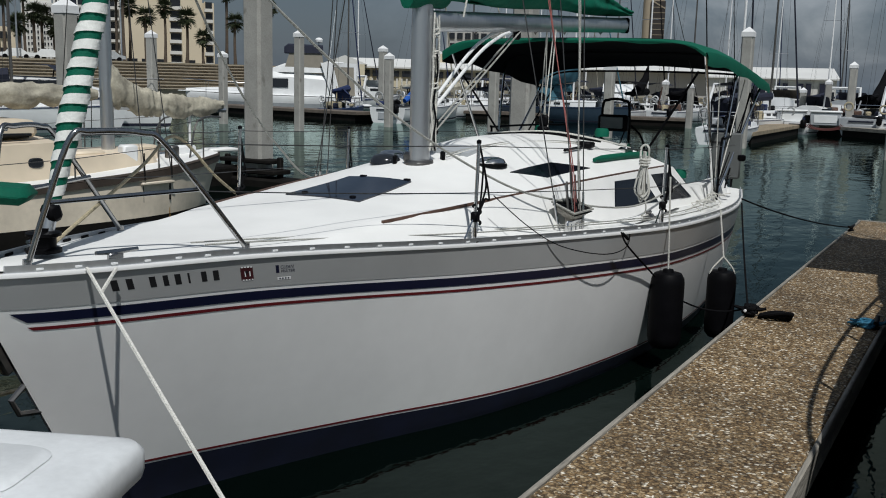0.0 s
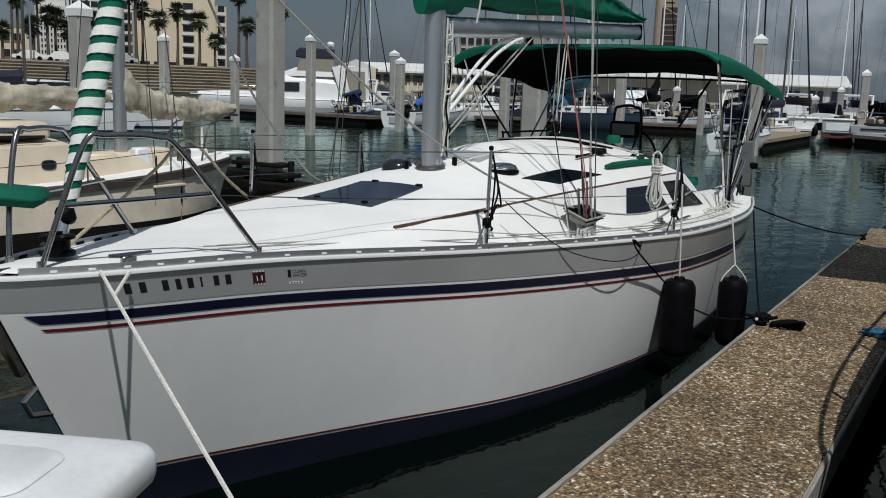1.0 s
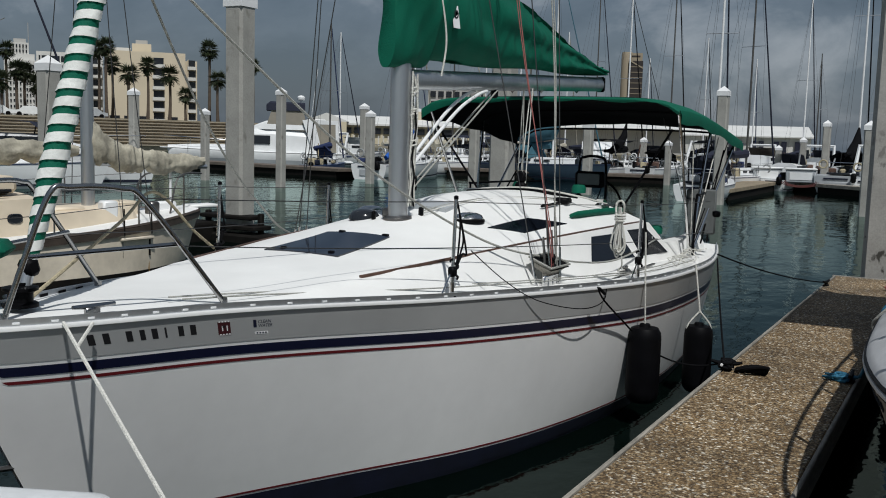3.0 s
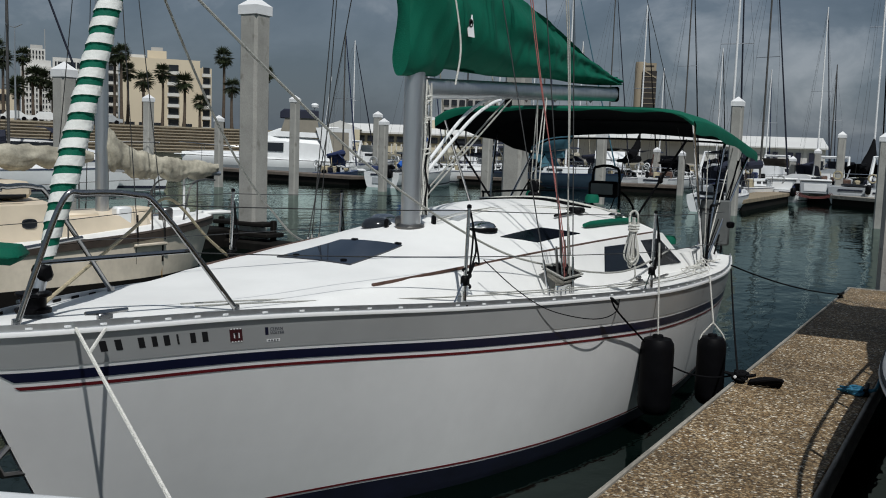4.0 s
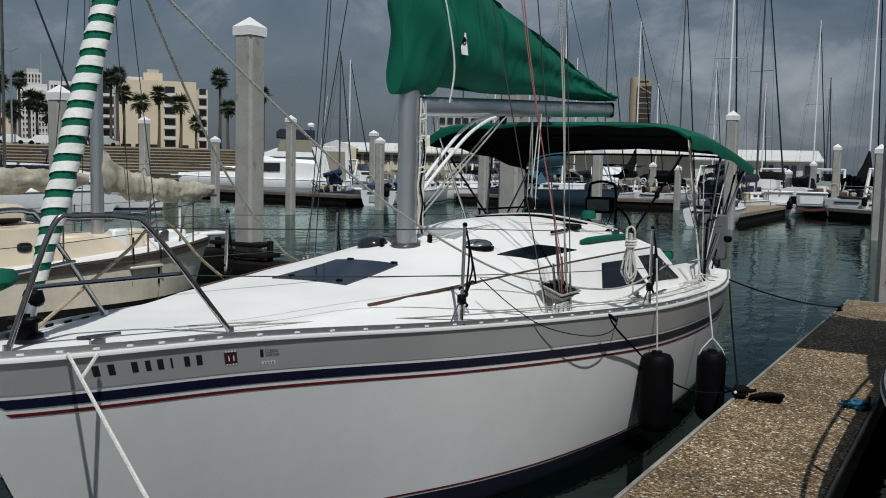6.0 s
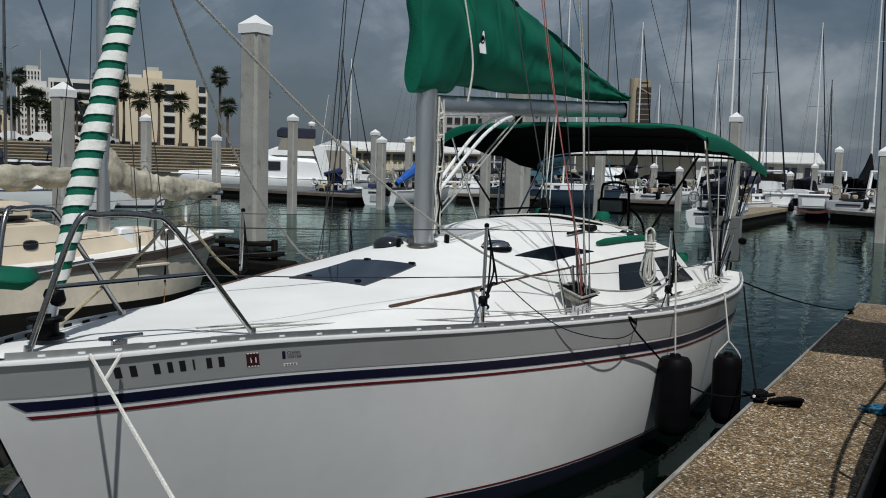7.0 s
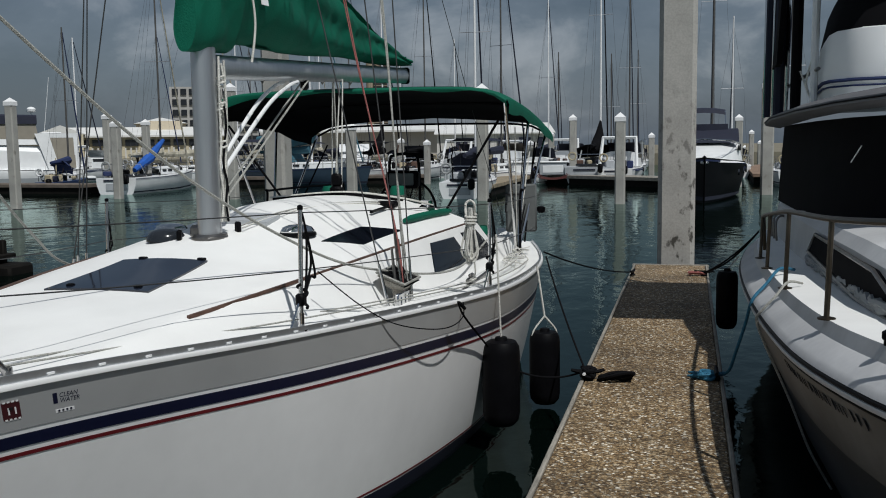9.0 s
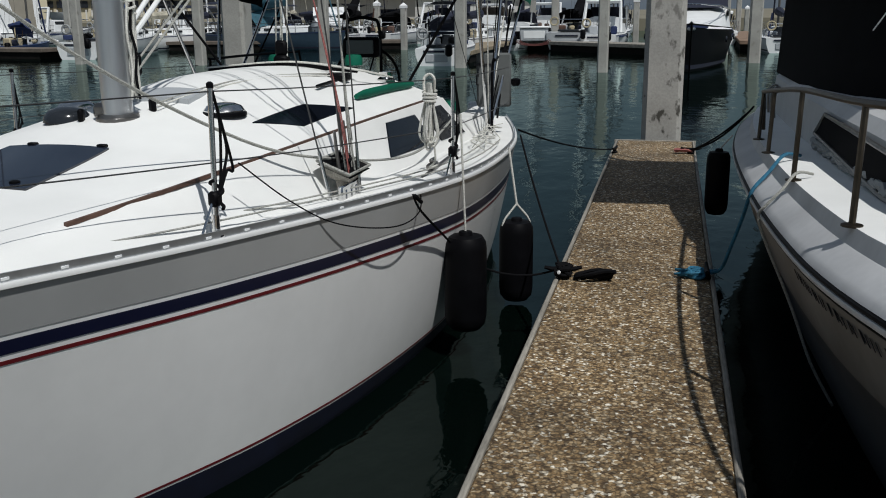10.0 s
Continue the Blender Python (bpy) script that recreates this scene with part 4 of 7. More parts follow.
for dx, dy in ((-0.045, 0.0), (-0.015, 0.12), (0.015, -0.1), (0.045, 0.06)):
    part("mainsheet", Build().tube([(CX + dx, 8.78, 1.96), (CX + dx * 0.8, 8.84 + dy, 2.93)], 0.006, 6), ROPEW if dy > 0 else ROPEG, boat)
part("mainsheet_block", Build().box((CX, 8.78, 2.03), (0.10, 0.05, 0.12), 0.02), RUBBER, boat, "black mainsheet block")
for k in range(2):
    part("traveller_line", Build().tube(bend([(CX - 0.6, 8.72 - 0.05 * k, 1.88), (CX + 0.1, 8.70 - 0.05 * k, 1.93), (CX + 0.62, 8.76 - 0.05 * k, 1.87), (CX + 0.78, 9.2, 1.78)]), 0.007, 6), ROPEW, boat)
# ---- piles ----
def spot(bearing, dist, z=0.0):
    """A place by its bearing (degrees west of the finger's line) and distance from the head of the dock."""
    a = radians(bearing)
    return (1.26 - dist * math.sin(a), -0.04 + dist * math.cos(a), z)


def pile(at, w, top, mm, cap=None, rz=0):
    p = thing("concrete_pile", "square grey concrete mooring pile with a white pointed cap", "pile", (at[0], at[1], WZ), "mooring piles", "", rz)
    c = w * 0.12
    h = top - WZ
    cap = cap or w * 0.8
    ring = [(w / 2 - c, -w / 2), (w / 2, -w / 2 + c), (w / 2, w / 2 - c), (w / 2 - c, w / 2), (-w / 2 + c, w / 2), (-w / 2, w / 2 - c), (-w / 2, -w / 2 + c), (-w / 2 + c, -w / 2)]
    part("shaft", Build().grid([[(x, y, z) for x, y in ring] for z in (-1.5, h * 0.3, h * 0.7, h)], closed=True, caps=True), mm, p, "", 25)
    k = w / 2 * 1.07
    sq = [(-k, -k), (k, -k), (k, k), (-k, k)]
    part("cap", Build().grid([[(x, y, h - 0.02) for x, y in sq], [(x, y, h + cap * 0.45) for x, y in sq], [(x * 0.04, y * 0.04, h + cap) for x, y in sq]], closed=True, caps=True), CAPW, p, "white pyramid cap", 0)
    return p


pile((0.06, 15.98), 0.56, 5.6, CONCW)
pile((-13.3, 16.4), 0.50, 5.15, CONC)
pile((-7.95, 18.9), 0.46, 5.0, CONC)
# bearing, distance, width, top of the shaft
for bg_, di, w, top in (
    (58.26, 30.6, 0.48, 4.95), (51.9, 26.0, 0.43, 3.80), (47.39, 46.0, 0.38, 4.0), (43.46, 50.0, 0.36, 3.3), (39.11, 44.0, 0.36, 4.18), (33.82, 50.0, 0.38, 3.45), (34.2, 56.0, 0.40, 4.0),
    (32.17, 57.0, 0.36, 3.7), (27.6, 46.5, 0.42, 4.95), (20.83, 45.5, 0.42, 3.1), (13.25, 41.5, 0.45, 4.5), (7.6, 60.0, 0.42, 3.75), (5.4, 38.3, 0.39, 3.15), (3.34, 90.0, 0.40, 2.25), (3.07, 62.0, 0.36, 2.65),
    (-1.57, 52.7, 0.38, 3.4), (-2.61, 76.0, 0.36, 2.9), (-3.23, 95.0, 0.40, 2.1), (-2.45, 100.0, 0.40, 1.65), (-2.91, 45.0, 0.52, 4.6), (16.17, 60.0, 0.36, 2.4), (10.08, 60.0, 0.34, 2.3), (8.79, 66.0, 0.38, 2.85), (17.6, 70.0, 0.40, 2.6)):
    pile(spot(bg_, di), w, top, CONC, w * 0.85)

# ---- motor yacht on the other side of the finger ----
my = thing("motor_yacht", "white motor yacht with black canvas and flybridge beside the dock", "motor yacht", (-0.05, 0, 0))
ZR = ((2.0, 1.42), (4.0, 1.33), (6.0, 1.21), (8.0, 1.13), (10.5, 1.06), (13.4, 1.02))
XR = ((2.5, 2.62), (2.75, 2.2), (3.3, 1.58), (4.2, 1.12), (5.0, 0.92), (6.0, 0.81), (8.0, 0.755), (10.5, 0.80), (12.3, 0.95), (13.4, 1.12))
YM = [2.5 + 10.9 * i / 46 for i in range(47)]
MC = 2.62


def mirror(rows):
    return [[(2 * MC - p[0], p[1], p[2]) for p in r] for r in rows]


def yrows(prof):
    out = []
    for y in YM:
        x, z = curve(XR, y), curve(ZR, y)
        out.append([(min(x + dx, MC), y + (0.35 * max(0, 4.5 - y) * (-dz) if dz < 0 else 0), z + dz if dz > -9 else -0.5) for dx, dz in prof])
    return out


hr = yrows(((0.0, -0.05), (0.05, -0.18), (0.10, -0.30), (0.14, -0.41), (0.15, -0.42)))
part("hull", Build().grid(hr).grid(mirror(hr)), YHULL, my, "mottled upper hull, greyed for its shaded side", 50)
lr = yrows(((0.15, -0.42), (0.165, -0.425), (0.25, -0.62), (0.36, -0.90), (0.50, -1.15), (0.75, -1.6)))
part("lower_hull", Build().grid(lr).grid(mirror(lr)).grid([[lr[-1][k], mirror(lr)[-1][k]] for k in range(6)]), YLOW, my, "hull below the knuckle, darkened for its shaded underside", 50)
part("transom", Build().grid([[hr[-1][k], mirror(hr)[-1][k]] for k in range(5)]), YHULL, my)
for prof, mm, lb in ((((0.01, -0.062), (-0.014, -0.056), (-0.018, -0.044), (-0.014, -0.034), (0.01, -0.030)), YCAP, "grey moulded rub rail"),
                     (((0.004, -0.032), (-0.010, -0.030), (-0.013, -0.024), (-0.010, -0.016), (0.004, -0.012)), RUBBER, "thin black rub strip"),
                     (((0.016, -0.078), (-0.002, -0.074), (-0.006, -0.068), (-0.002, -0.062), (0.012, -0.060)), RUBBER, "thin black rub strip")):
    rr = yrows(prof)
    part("rub_rail", Build().grid(rr).grid(mirror(rr)), mm, my, lb)
br = yrows(((0.0, -0.01), (0.012, 0.012), (0.03, 0.03), (0.118, 0.092), (0.126, 0.096)))
part("bulwark", Build().grid(br).grid(mirror(br)), YCAP, my, "sloping grey-white bulwark cap", 30)
ir = yrows(((0.126, 0.096), (0.148, 0.15), (0.155, 0.165)))
part("bulwark_riser", Build().grid(ir).grid(mirror(ir)), YCAP, my, "upright riser inside the bulwark", 30)
dr = yrows(((0.155, 0.165), (0.3, 0.172), (0.62, 0.178), (1.9, 0.185)))
part("side_deck", Build().grid(dr).grid(mirror(dr)), DECK, my, "white side deck", 30)
# forward trunk cabin with its side window, deckhouse, brow, flybridge
tr = []
for y, top, xi in ((3.4, 1.50, 2.0), (3.9, 1.56, 1.62), (4.8, 1.64, 1.36), (5.8, 1.69, 1.30), (7.0, 1.69, 1.28), (8.4, 1.66, 1.28), (10.0, 1.64, 1.28), (12.6, 1.62, 1.32)):
    tr.append([(xi - 0.03, y, curve(ZR, y) + 0.12), (xi, y, top - 0.08), (xi + 0.06, y, top - 0.01), (xi + 0.2, y, top + 0.02), (MC, y, top + 0.12)])
part("trunk_cabin", Build().grid(tr).grid(mirror(tr)).grid([[tr[0][k], mirror(tr)[0][k]] for k in range(5)]), YWHITE, my, "weathered white trunk cabin", 30)
wl_ = [(5.3, 1.44), (6.2, 1.585), (8.6, 1.555), (8.9, 1.39), (6.62, 1.37), (5.5, 1.40)]
wo = part("trunk_window", Build().slab([(1.262 + 0.05 * max(0, 5.9 - y) - (1.62 - z) * 0.10, y, z) for y, z in wl_], (0.03, 0, 0)), BLACKC, my, "dark trapezoid cabin window")
part("window_frame", Build().tube([(1.259 + 0.05 * max(0, 5.9 - y) - (1.62 - z) * 0.10, y, z) for y, z in wl_ + wl_[:1]], 0.014, 6), DARKSTEEL, wo)
# plan of the deckhouse front: from the side round to the middle
FR = ((1.30, 12.4), (1.32, 11.2), (1.35, 9.8), (1.45, 8.7), (1.66, 7.9), (2.02, 7.3), (2.62, 7.0))
ch = [[(x, y + 0.0, 1.60), (x + 0.03, y + 0.10, 2.0), (x + 0.07, y + 0.22, 2.46)] for x, y in FR]
part("deckhouse_canvas", Build().grid(ch).grid(mirror(ch)), BLACKC, my, "black canvas and mesh over the deckhouse windows")
part("canvas_zip", Build().tube([(1.455, 8.33, 2.12), (1.50, 8.18, 2.24)], 0.005, 6), PWHITE, my)
def brow_at(x, y, o):
    """Offset the plan outwards by o, away from the middle of the deckhouse."""
    v = Vector((x - MC, y - 11.0))
    v = v.normalized() * o if v.length else v
    return x + v.x, y + v.y
bw = []
for x, y in FR:
    row = []
    for o, z in ((0.0, 2.43), (0.20, 2.46), (0.225, 2.475), (0.22, 2.515), (0.10, 2.56), (-0.1, 2.58)):
        q = brow_at(x, y, o)
        row.append((q[0], q[1], z + 0.10 * (12.4 - y) / 5.4))
    bw.append(row)
part("brow_moulding", Build().tube([(r[2][0], r[2][1], r[2][2] + 0.022) for r in bw], 0.008, 6), RUBBER, my, "dark bead along the brow")
part("brow", Build().grid(bw).grid(mirror(bw)), BROWG, my, "grey overhanging brow", 30)
top_ = [[r[-1], (MC, r[-1][1], r[-1][2] + 0.02)] for r in bw]
part("flybridge_floor", Build().grid(top_).grid(mirror(top_)), PGREY, my)
FB = ((1.6, 11.6), (1.52, 10.6), (1.48, 10.0), (1.50, 9.7), (1.66, 9.45), (2.1, 9.3), (2.62, 9.25))
fb = [[(x, y, 2.66), (x - 0.03, y - 0.02, 2.80), (x + 0.02, y + 0.04, 3.22), (x + 0.08, y + 0.08, 3.26), (x + 0.2, y + 0.15, 3.2)] for x, y in FB]
part("flybridge_coaming", Build().grid(fb).grid(mirror(fb)), PWHITE, my, "white flybridge coaming", 40)
for z, r in ((2.74, 0.009), (2.79, 0.016)):
    part("coaming_stripe", Build().tube([(x - 0.035, y - 0.02, z) for x, y in FB], r, 6), CBLUE, my, "blue stripe line")
fc = [[(x + 0.02, y + 0.05, 3.22), (x + 0.1, y + 0.15, 3.55), (x + 0.25, y + 0.3, 3.75), (MC, 11, 3.85)] for x, y in FB]
part("flybridge_cover", Build().grid(fc).grid(mirror(fc)), BLACKC, my, "black canvas cover on the flybridge")
for k, (y, x, r, z1, mm) in enumerate(((12.4, 1.12, 0.02, 4.6, STEEL), (12.0, 1.14, 0.05, 4.4, CNAVY), (11.7, 1.16, 0.022, 4.5, STEEL), (11.4, 1.2, 0.06, 4.4, CNAVY), (11.1, 1.24, 0.02, 4.4, STEEL), (10.8, 1.3, 0.05, 4.3, BLACKC), (10.4, 1.42, 0.035, 4.4, PWHITE))):
    part("flybridge_pole", Build().tube([(x, y, 2.55), (x + 0.02, y + 0.03, z1)], r, 8), mm, my)
part("rolled_enclosure", Build().slab([(1.13, 10.95, 3.05), (1.15, 11.85, 3.05), (1.17, 11.85, 4.3), (1.2, 10.95, 4.3)], (0.05, 0, 0)), BLACKC, my, "black flybridge side curtain")
ct = [[(MC + u * 1.40, y, z - 0.10 * u * u) for u in (-1.0, -0.96, -0.5, 0, 0.5, 0.96, 1.0)] for y, z in ((9.10, 4.40), (9.13, 4.46), (10.4, 4.50), (11.75, 4.46), (11.8, 4.40))]
part("flybridge_top", Build().grid(ct), BLACKC, my, "black canvas top over the flybridge", 30)
part("flybridge_rail", Build().tube([(1.2, 12.4, 2.78), (1.3, 11.0, 2.86), (1.45, 10.3, 2.95)], 0.018, 6), DARKSTEEL, my)
part("hanging_line", Build().tube(bend([(1.42, 10.4, 3.1), (1.36, 10.45, 2.85), (1.40, 10.5, 2.7), (1.32, 10.6, 2.95)]), 0.010, 6), ROPEW, my)
pts = []
for y, hs in ((3.6, 0.50), (4.6, 0.50), (5.78, 0.50), (7.25, 0.50), (8.65, 0.43), (9.58, 0.37)):
    x = curve(XR, y) + 0.15
    zb = curve(ZR, y) + 0.165
    s_ = part("rail_stanchion", Build().tube([(x, y, zb), (x + 0.02, y + 0.06, zb + hs)], 0.0145, 8), BRONZE, my, "tarnished rail stanchion")
    part("flange", Build().lathe((x, y, zb), ((0.045, 0), (0.045, 0.008), (0.02, 0.014)), 12), BRONZE, s_)
    pts.append((x + 0.02, y + 0.06, zb + hs))
end = pts[-1]
part("handrail", Build().tube(bend([(2.45, 2.75, 2.05)] + pts + [(end[0] + 0.03, end[1] + 0.30, end[2] - 0.05), (end[0] + 0.05, end[1] + 0.38, end[2] - 0.34)], 6), 0.0165, 8), BRONZE, my, "tarnished tubular handrail")
part("stern_locker", Build().box((1.50, 12.7, 1.26), (0.55, 0.45, 0.22), 0.04), PGREY, my, "low grey stern locker")
for k in range(3):
    part("stern_hoop", Build().tube(bend([(1.22, 11.5 + 0.3 * k, 1.2), (1.21, 11.52 + 0.3 * k, 1.42), (1.28, 11.6 + 0.3 * k, 1.48), (1.36, 11.66 + 0.3 * k, 1.40), (1.38, 11.7 + 0.3 * k, 1.2)], 5), 0.013, 6), DARKSTEEL, my, "dark bent hoop on the side deck")
random.seed(4)
bund = Build()
for k in range(5):
    p = [(1.24 + 0.035 * random.random() + 0.12 * max(0, 5.4 - 4.6 - 0.09 * i), 4.6 + 0.09 * i, curve(ZR, 4.6 + 0.09 * i) + 0.19 + 0.05 * random.random()) for i in range(50)]
    bund.tube(p, 0.022, 6)
part("folded_tarpaulin", bund, BAG, my, "crumpled grey canvas along the cabin foot")
random.seed(7)
y = 4.75
while y < 6.2:
    w_ = random.choice((0.03, 0.05, 0.06, 0.07))
    x, z = curve(XR, y), curve(ZR, y)
    part("hull_mark", Build().slab([(x + 0.022 - 0.003, y, z - 0.12), (x + 0.022 - 0.003, y + w_ * 0.45, z - 0.12), (x + 0.040 - 0.003, y + w_ * 0.45 - 0.02, z - 0.16), (x + 0.040 - 0.003, y - 0.02, z - 0.16)], (0.004, 0, 0)), INK, my, "dark slanted bar near the bow")
    y += w_ + 0.02
part("deck_light", Build().lathe((1.10, 4.9, curve(ZR, 4.9) + 0.165), ((0.022, 0), (0.022, 0.02), (0.03, 0.03), (0.03, 0.055), (0.015, 0.065)), 12), RUBBER, my, "small black deck light")

# ---- neighbour: cream sailboat ----
nb = thing("cream_sailboat", "weathered cream sailboat with a brown rail and soiled sail covers", "sailboat", (0, 0, 0))
NX = -12.0
nb.matrix_basis = pose(-10.35, 12.0, -0.32, 0, 0, -12) @ pose(12.0, -14.2, 0)
NHB = ((-2.0, 1.0), (0.0, 1.35), (3.0, 1.55), (6.0, 1.58), (9.0, 1.46), (11.5, 1.36), (12.7, 1.12), (13.6, 0.66), (14.05, 0.32), (14.2, 0.05))
NZ = ((-2.0, 1.16), (3.0, 1.06), (7.0, 1.04), (11.0, 1.16), (14.2, 1.38))


def nhull(y, z, side):
    zs = curve(NZ, y)
    f = max(0.0, min(1.0, (z + 0.5) / (zs + 0.5)))
    hb = curve(NHB, y) * (1.0 + 0.022 * math.sin(math.pi * min(1.0, f)) - 0.30 * max(0.0, 0.45 - f) ** 1.3)
    back = -0.36 * (zs - z) * max(0, (y - 9) / 5.2) ** 1.2
    return (NX + side * max(hb, 0.02), y + back, z)


NY = [-2 + 16.2 * i / 50 for i in range(51)]
hb_ = Build()
for side in (1, -1):
    hb_.grid([[nhull(y, curve(NZ, y) - (curve(NZ, y) + 0.5) * k / 10, side) for k in range(11)] for y in NY])
# Near-black strip: shade under the rounding bilge, put in as colour.
bt_ = Build()
for side in (1, -1):
    bt_.grid([[tuple(Vector(nhull(y, z, side)) + Vector((side * 0.008, 0, 0))) for z in (0.60, 0.45, 0.25, 0.05, -0.45)] for y in NY])
part("bilge_shade_band", bt_, WOODSHADE, nb, "near-black band for the shade under the bilge", 60)
part("hull", hb_, CREAM, nb, "weathered cream hull with rust streaks", 60)
rb = Build()
for side in (1, -1):
    rows = []
    for y in NY:
        p = nhull(y, curve(NZ, y) - 0.03, side)
        rows.append([(p[0] + side * a, p[1], p[2] + b) for a, b in ((0, -0.05), (0.035, -0.045), (0.035, 0.045), (0, 0.05))])
    rb.grid(rows)
RAILB = mat("dark_brown_rail", (0.06, 0.045, 0.035), 0.6, var=0.3)
part("rub_rail", rb, RAILB, nb, "dark brown rub rail")
dk = [[(NX + u * (curve(NHB, y) - 0.02), y, curve(NZ, y) + 0.03 + 0.05 * (1 - u * u)) for u in (-1, -0.6, 0, 0.6, 1)] for y in NY]
part("deck", Build().grid(dk), DECK, nb, "off-white deck")
cb = Build()
rows = []
for y, w_, h_ in ((1.6, 0.98, 0.0), (1.65, 0.98, 0.52), (9.0, 1.06, 0.52), (10.95, 0.98, 0.50), (11.12, 0.94, 0.44), (11.2, 0.94, 0.25), (12.6, 0.66, 0.20), (12.7, 0.62, 0.0)):
    z = curve(NZ, y) + 0.04
    rows.append([(NX - w_, y, z), (NX - w_ + 0.06, y, z + h_), (NX - w_ * 0.5, y, z + h_ * 1.1), (NX, y, z + h_ * 1.13), (NX + w_ * 0.5, y, z + h_ * 1.1), (NX + w_ - 0.06, y, z + h_), (NX + w_, y, z)])
part("cabin_trunk", cb.grid(rows), CREAML, nb, "sunlit cream cabin trunk", 25)
for yy in (7.3, 9.8, 10.62):
    x_ = NX + curve(((1.6, 0.98), (9.0, 1.06), (10.95, 0.98)), yy) - 0.045
    part("portlight", Build().grid([[(x_ + dx, yy + 0.105 * k * math.copysign(abs(math.cos(t)) ** 0.7, math.cos(t)), curve(NZ, yy) + 0.29 + 0.07 * k * math.copysign(abs(math.sin(t)) ** 0.7, math.sin(t))) for t in [2 * math.pi * q / 20 for q in range(20)]] for dx, k in ((0.0, 1.0), (0.03, 1.0), (0.04, 0.8), (0.03, 0.75))], closed=True, caps=True), WINDK, nb, "dark oval portlight")
part("cabin_top_box", Build().box((NX - 0.05, 10.0, 1.88), (1.5, 1.6, 0.24), 0.06), CREAML, nb)
part("slot_window", Build().box((NX + 0.71, 10.0, 1.80), (0.02, 1.4, 0.05), 0.008), WINDK, nb, "dark slot window")
part("grab_rail", Build().tube([(NX + 0.85, 6.2, 1.79), (NX + 0.83, 10.6, 1.79)], 0.022, 6), WOODSHADE, nb)
part("grey_cloth", Build().box((NX + 0.15, 7.9, 1.80), (0.8, 2.2, 0.12), 0.05), BAG, nb, "grey folded cloth on the cabin top")
for k, (dx, yy, sx, sy, sz) in enumerate(((0.35, 11.6, 0.5, 0.5, 0.30), (0.60, 12.2, 0.2, 0.25, 0.34), (0.1, 12.7, 0.4, 0.4, 0.26), (0.36, 13.1, 0.16, 0.2, 0.22), (0.05, 13.5, 0.2, 0.4, 0.16))):
    part("deck_block", Build().box((NX + dx, yy, curve(NZ, yy) + 0.04 + sz / 2), (sx, sy, sz), 0.03), (CREAML, PWHITE, CREAML, DARKSTEEL, PWHITE)[k], nb)
for side in (1, -1):
    part("toe_cap", Build().tube([nhull(y, curve(NZ, y) + 0.03, side) for y in NY[:-1]], 0.03, 6), RAILB, nb, "brown timber cap on the rail")
part("stern_platform", Build().box((NX, 14.25, 1.43), (0.34, 0.55, 0.06), 0.02), DECK, nb)
MM = 12.15
part("mast", Build().tube([(NX + 0.1, MM, 1.3), (NX + 0.1, MM, 13)], [0.10, 0.09], 12), ALU, nb, "grey aluminium mast")


def bundle(stations, seed):
    """A soft cover: stations of (y, low, high, half width)."""
    random.seed(seed)
    rws = []
    for i in range(91):
        u = i / 90
        y = stations[0][0] + (stations[-1][0] - stations[0][0]) * u
        lo, hi, w_ = (curve([(q[0], q[k]) for q in stations], y) for k in (1, 2, 3))
        row = []
        tie = abs(math.sin(math.pi * y / 0.62 + 0.6 * math.sin(y * 2.3))) ** 0.6
        lo -= 0.07 * tie * min(1.0, 6 * u, 6 * (1 - u))
        for k in range(24):
            t = 2 * math.pi * k / 24
            fold = 0.88 + 0.12 * tie + 0.10 * noise.noise((y * 26, 2.5 * math.sin(t) + 3 * y, seed + 9)) + 0.24 * noise.noise((y * 5, 2.2 * math.sin(t) + 1.5 * y, seed)) + 0.20 * noise.noise((y * 14, 3 * math.cos(t), seed + 5))
            row.append((NX + 0.1 + w_ * math.cos(t) * fold, y, (lo + hi) / 2 + (hi - lo) / 2 * math.sin(t) * fold))
        rws.append(row)
    return Build().grid(rws, closed=True, caps=True)


part("sail_cover", bundle(((4.0, 2.18, 2.52, 0.15), (8.0, 2.18, 2.55, 0.17), (10.9, 2.18, 2.50, 0.15), (11.7, 2.22, 2.48, 0.13), (12.0, 2.28, 2.42, 0.05)), 1), STAINC, nb, "soiled grey-white mainsail cover", 70)
part("sail_cover", bundle(((12.12, 2.30, 2.70, 0.05), (12.22, 2.18, 2.80, 0.12), (12.40, 2.14, 2.66, 0.14), (12.65, 2.10, 2.50, 0.15), (13.0, 2.06, 2.40, 0.15), (13.5, 2.04, 2.34, 0.14), (13.95, 2.06, 2.30, 0.11), (14.25, 2.12, 2.26, 0.06)), 2), STAINC, nb, "soiled mizzen cover peaked up the mast", 70)
part("boom", Build().tube([(NX + 0.1, MM, 2.16), (NX + 0.1, 14.3, 2.10)], 0.04, 8), ALU, nb)
part("boom_crutch", Build().tube([(NX + 0.1, 13.6, 1.4), (NX + 0.1, 13.6, 2.08)], 0.02, 8), PWHITE, nb)
part("red_canvas", Build().tube(bend([(NX + 0.55, 4.6, 1.84), (NX + 0.62, 6.0, 1.86), (NX + 0.6, 7.4, 1.88), (NX + 0.5, 8.6, 1.86), (NX + 0.42, 9.15, 1.82)], 6), 0.085, 8), REDC, nb, "red canvas roll on the cabin top")
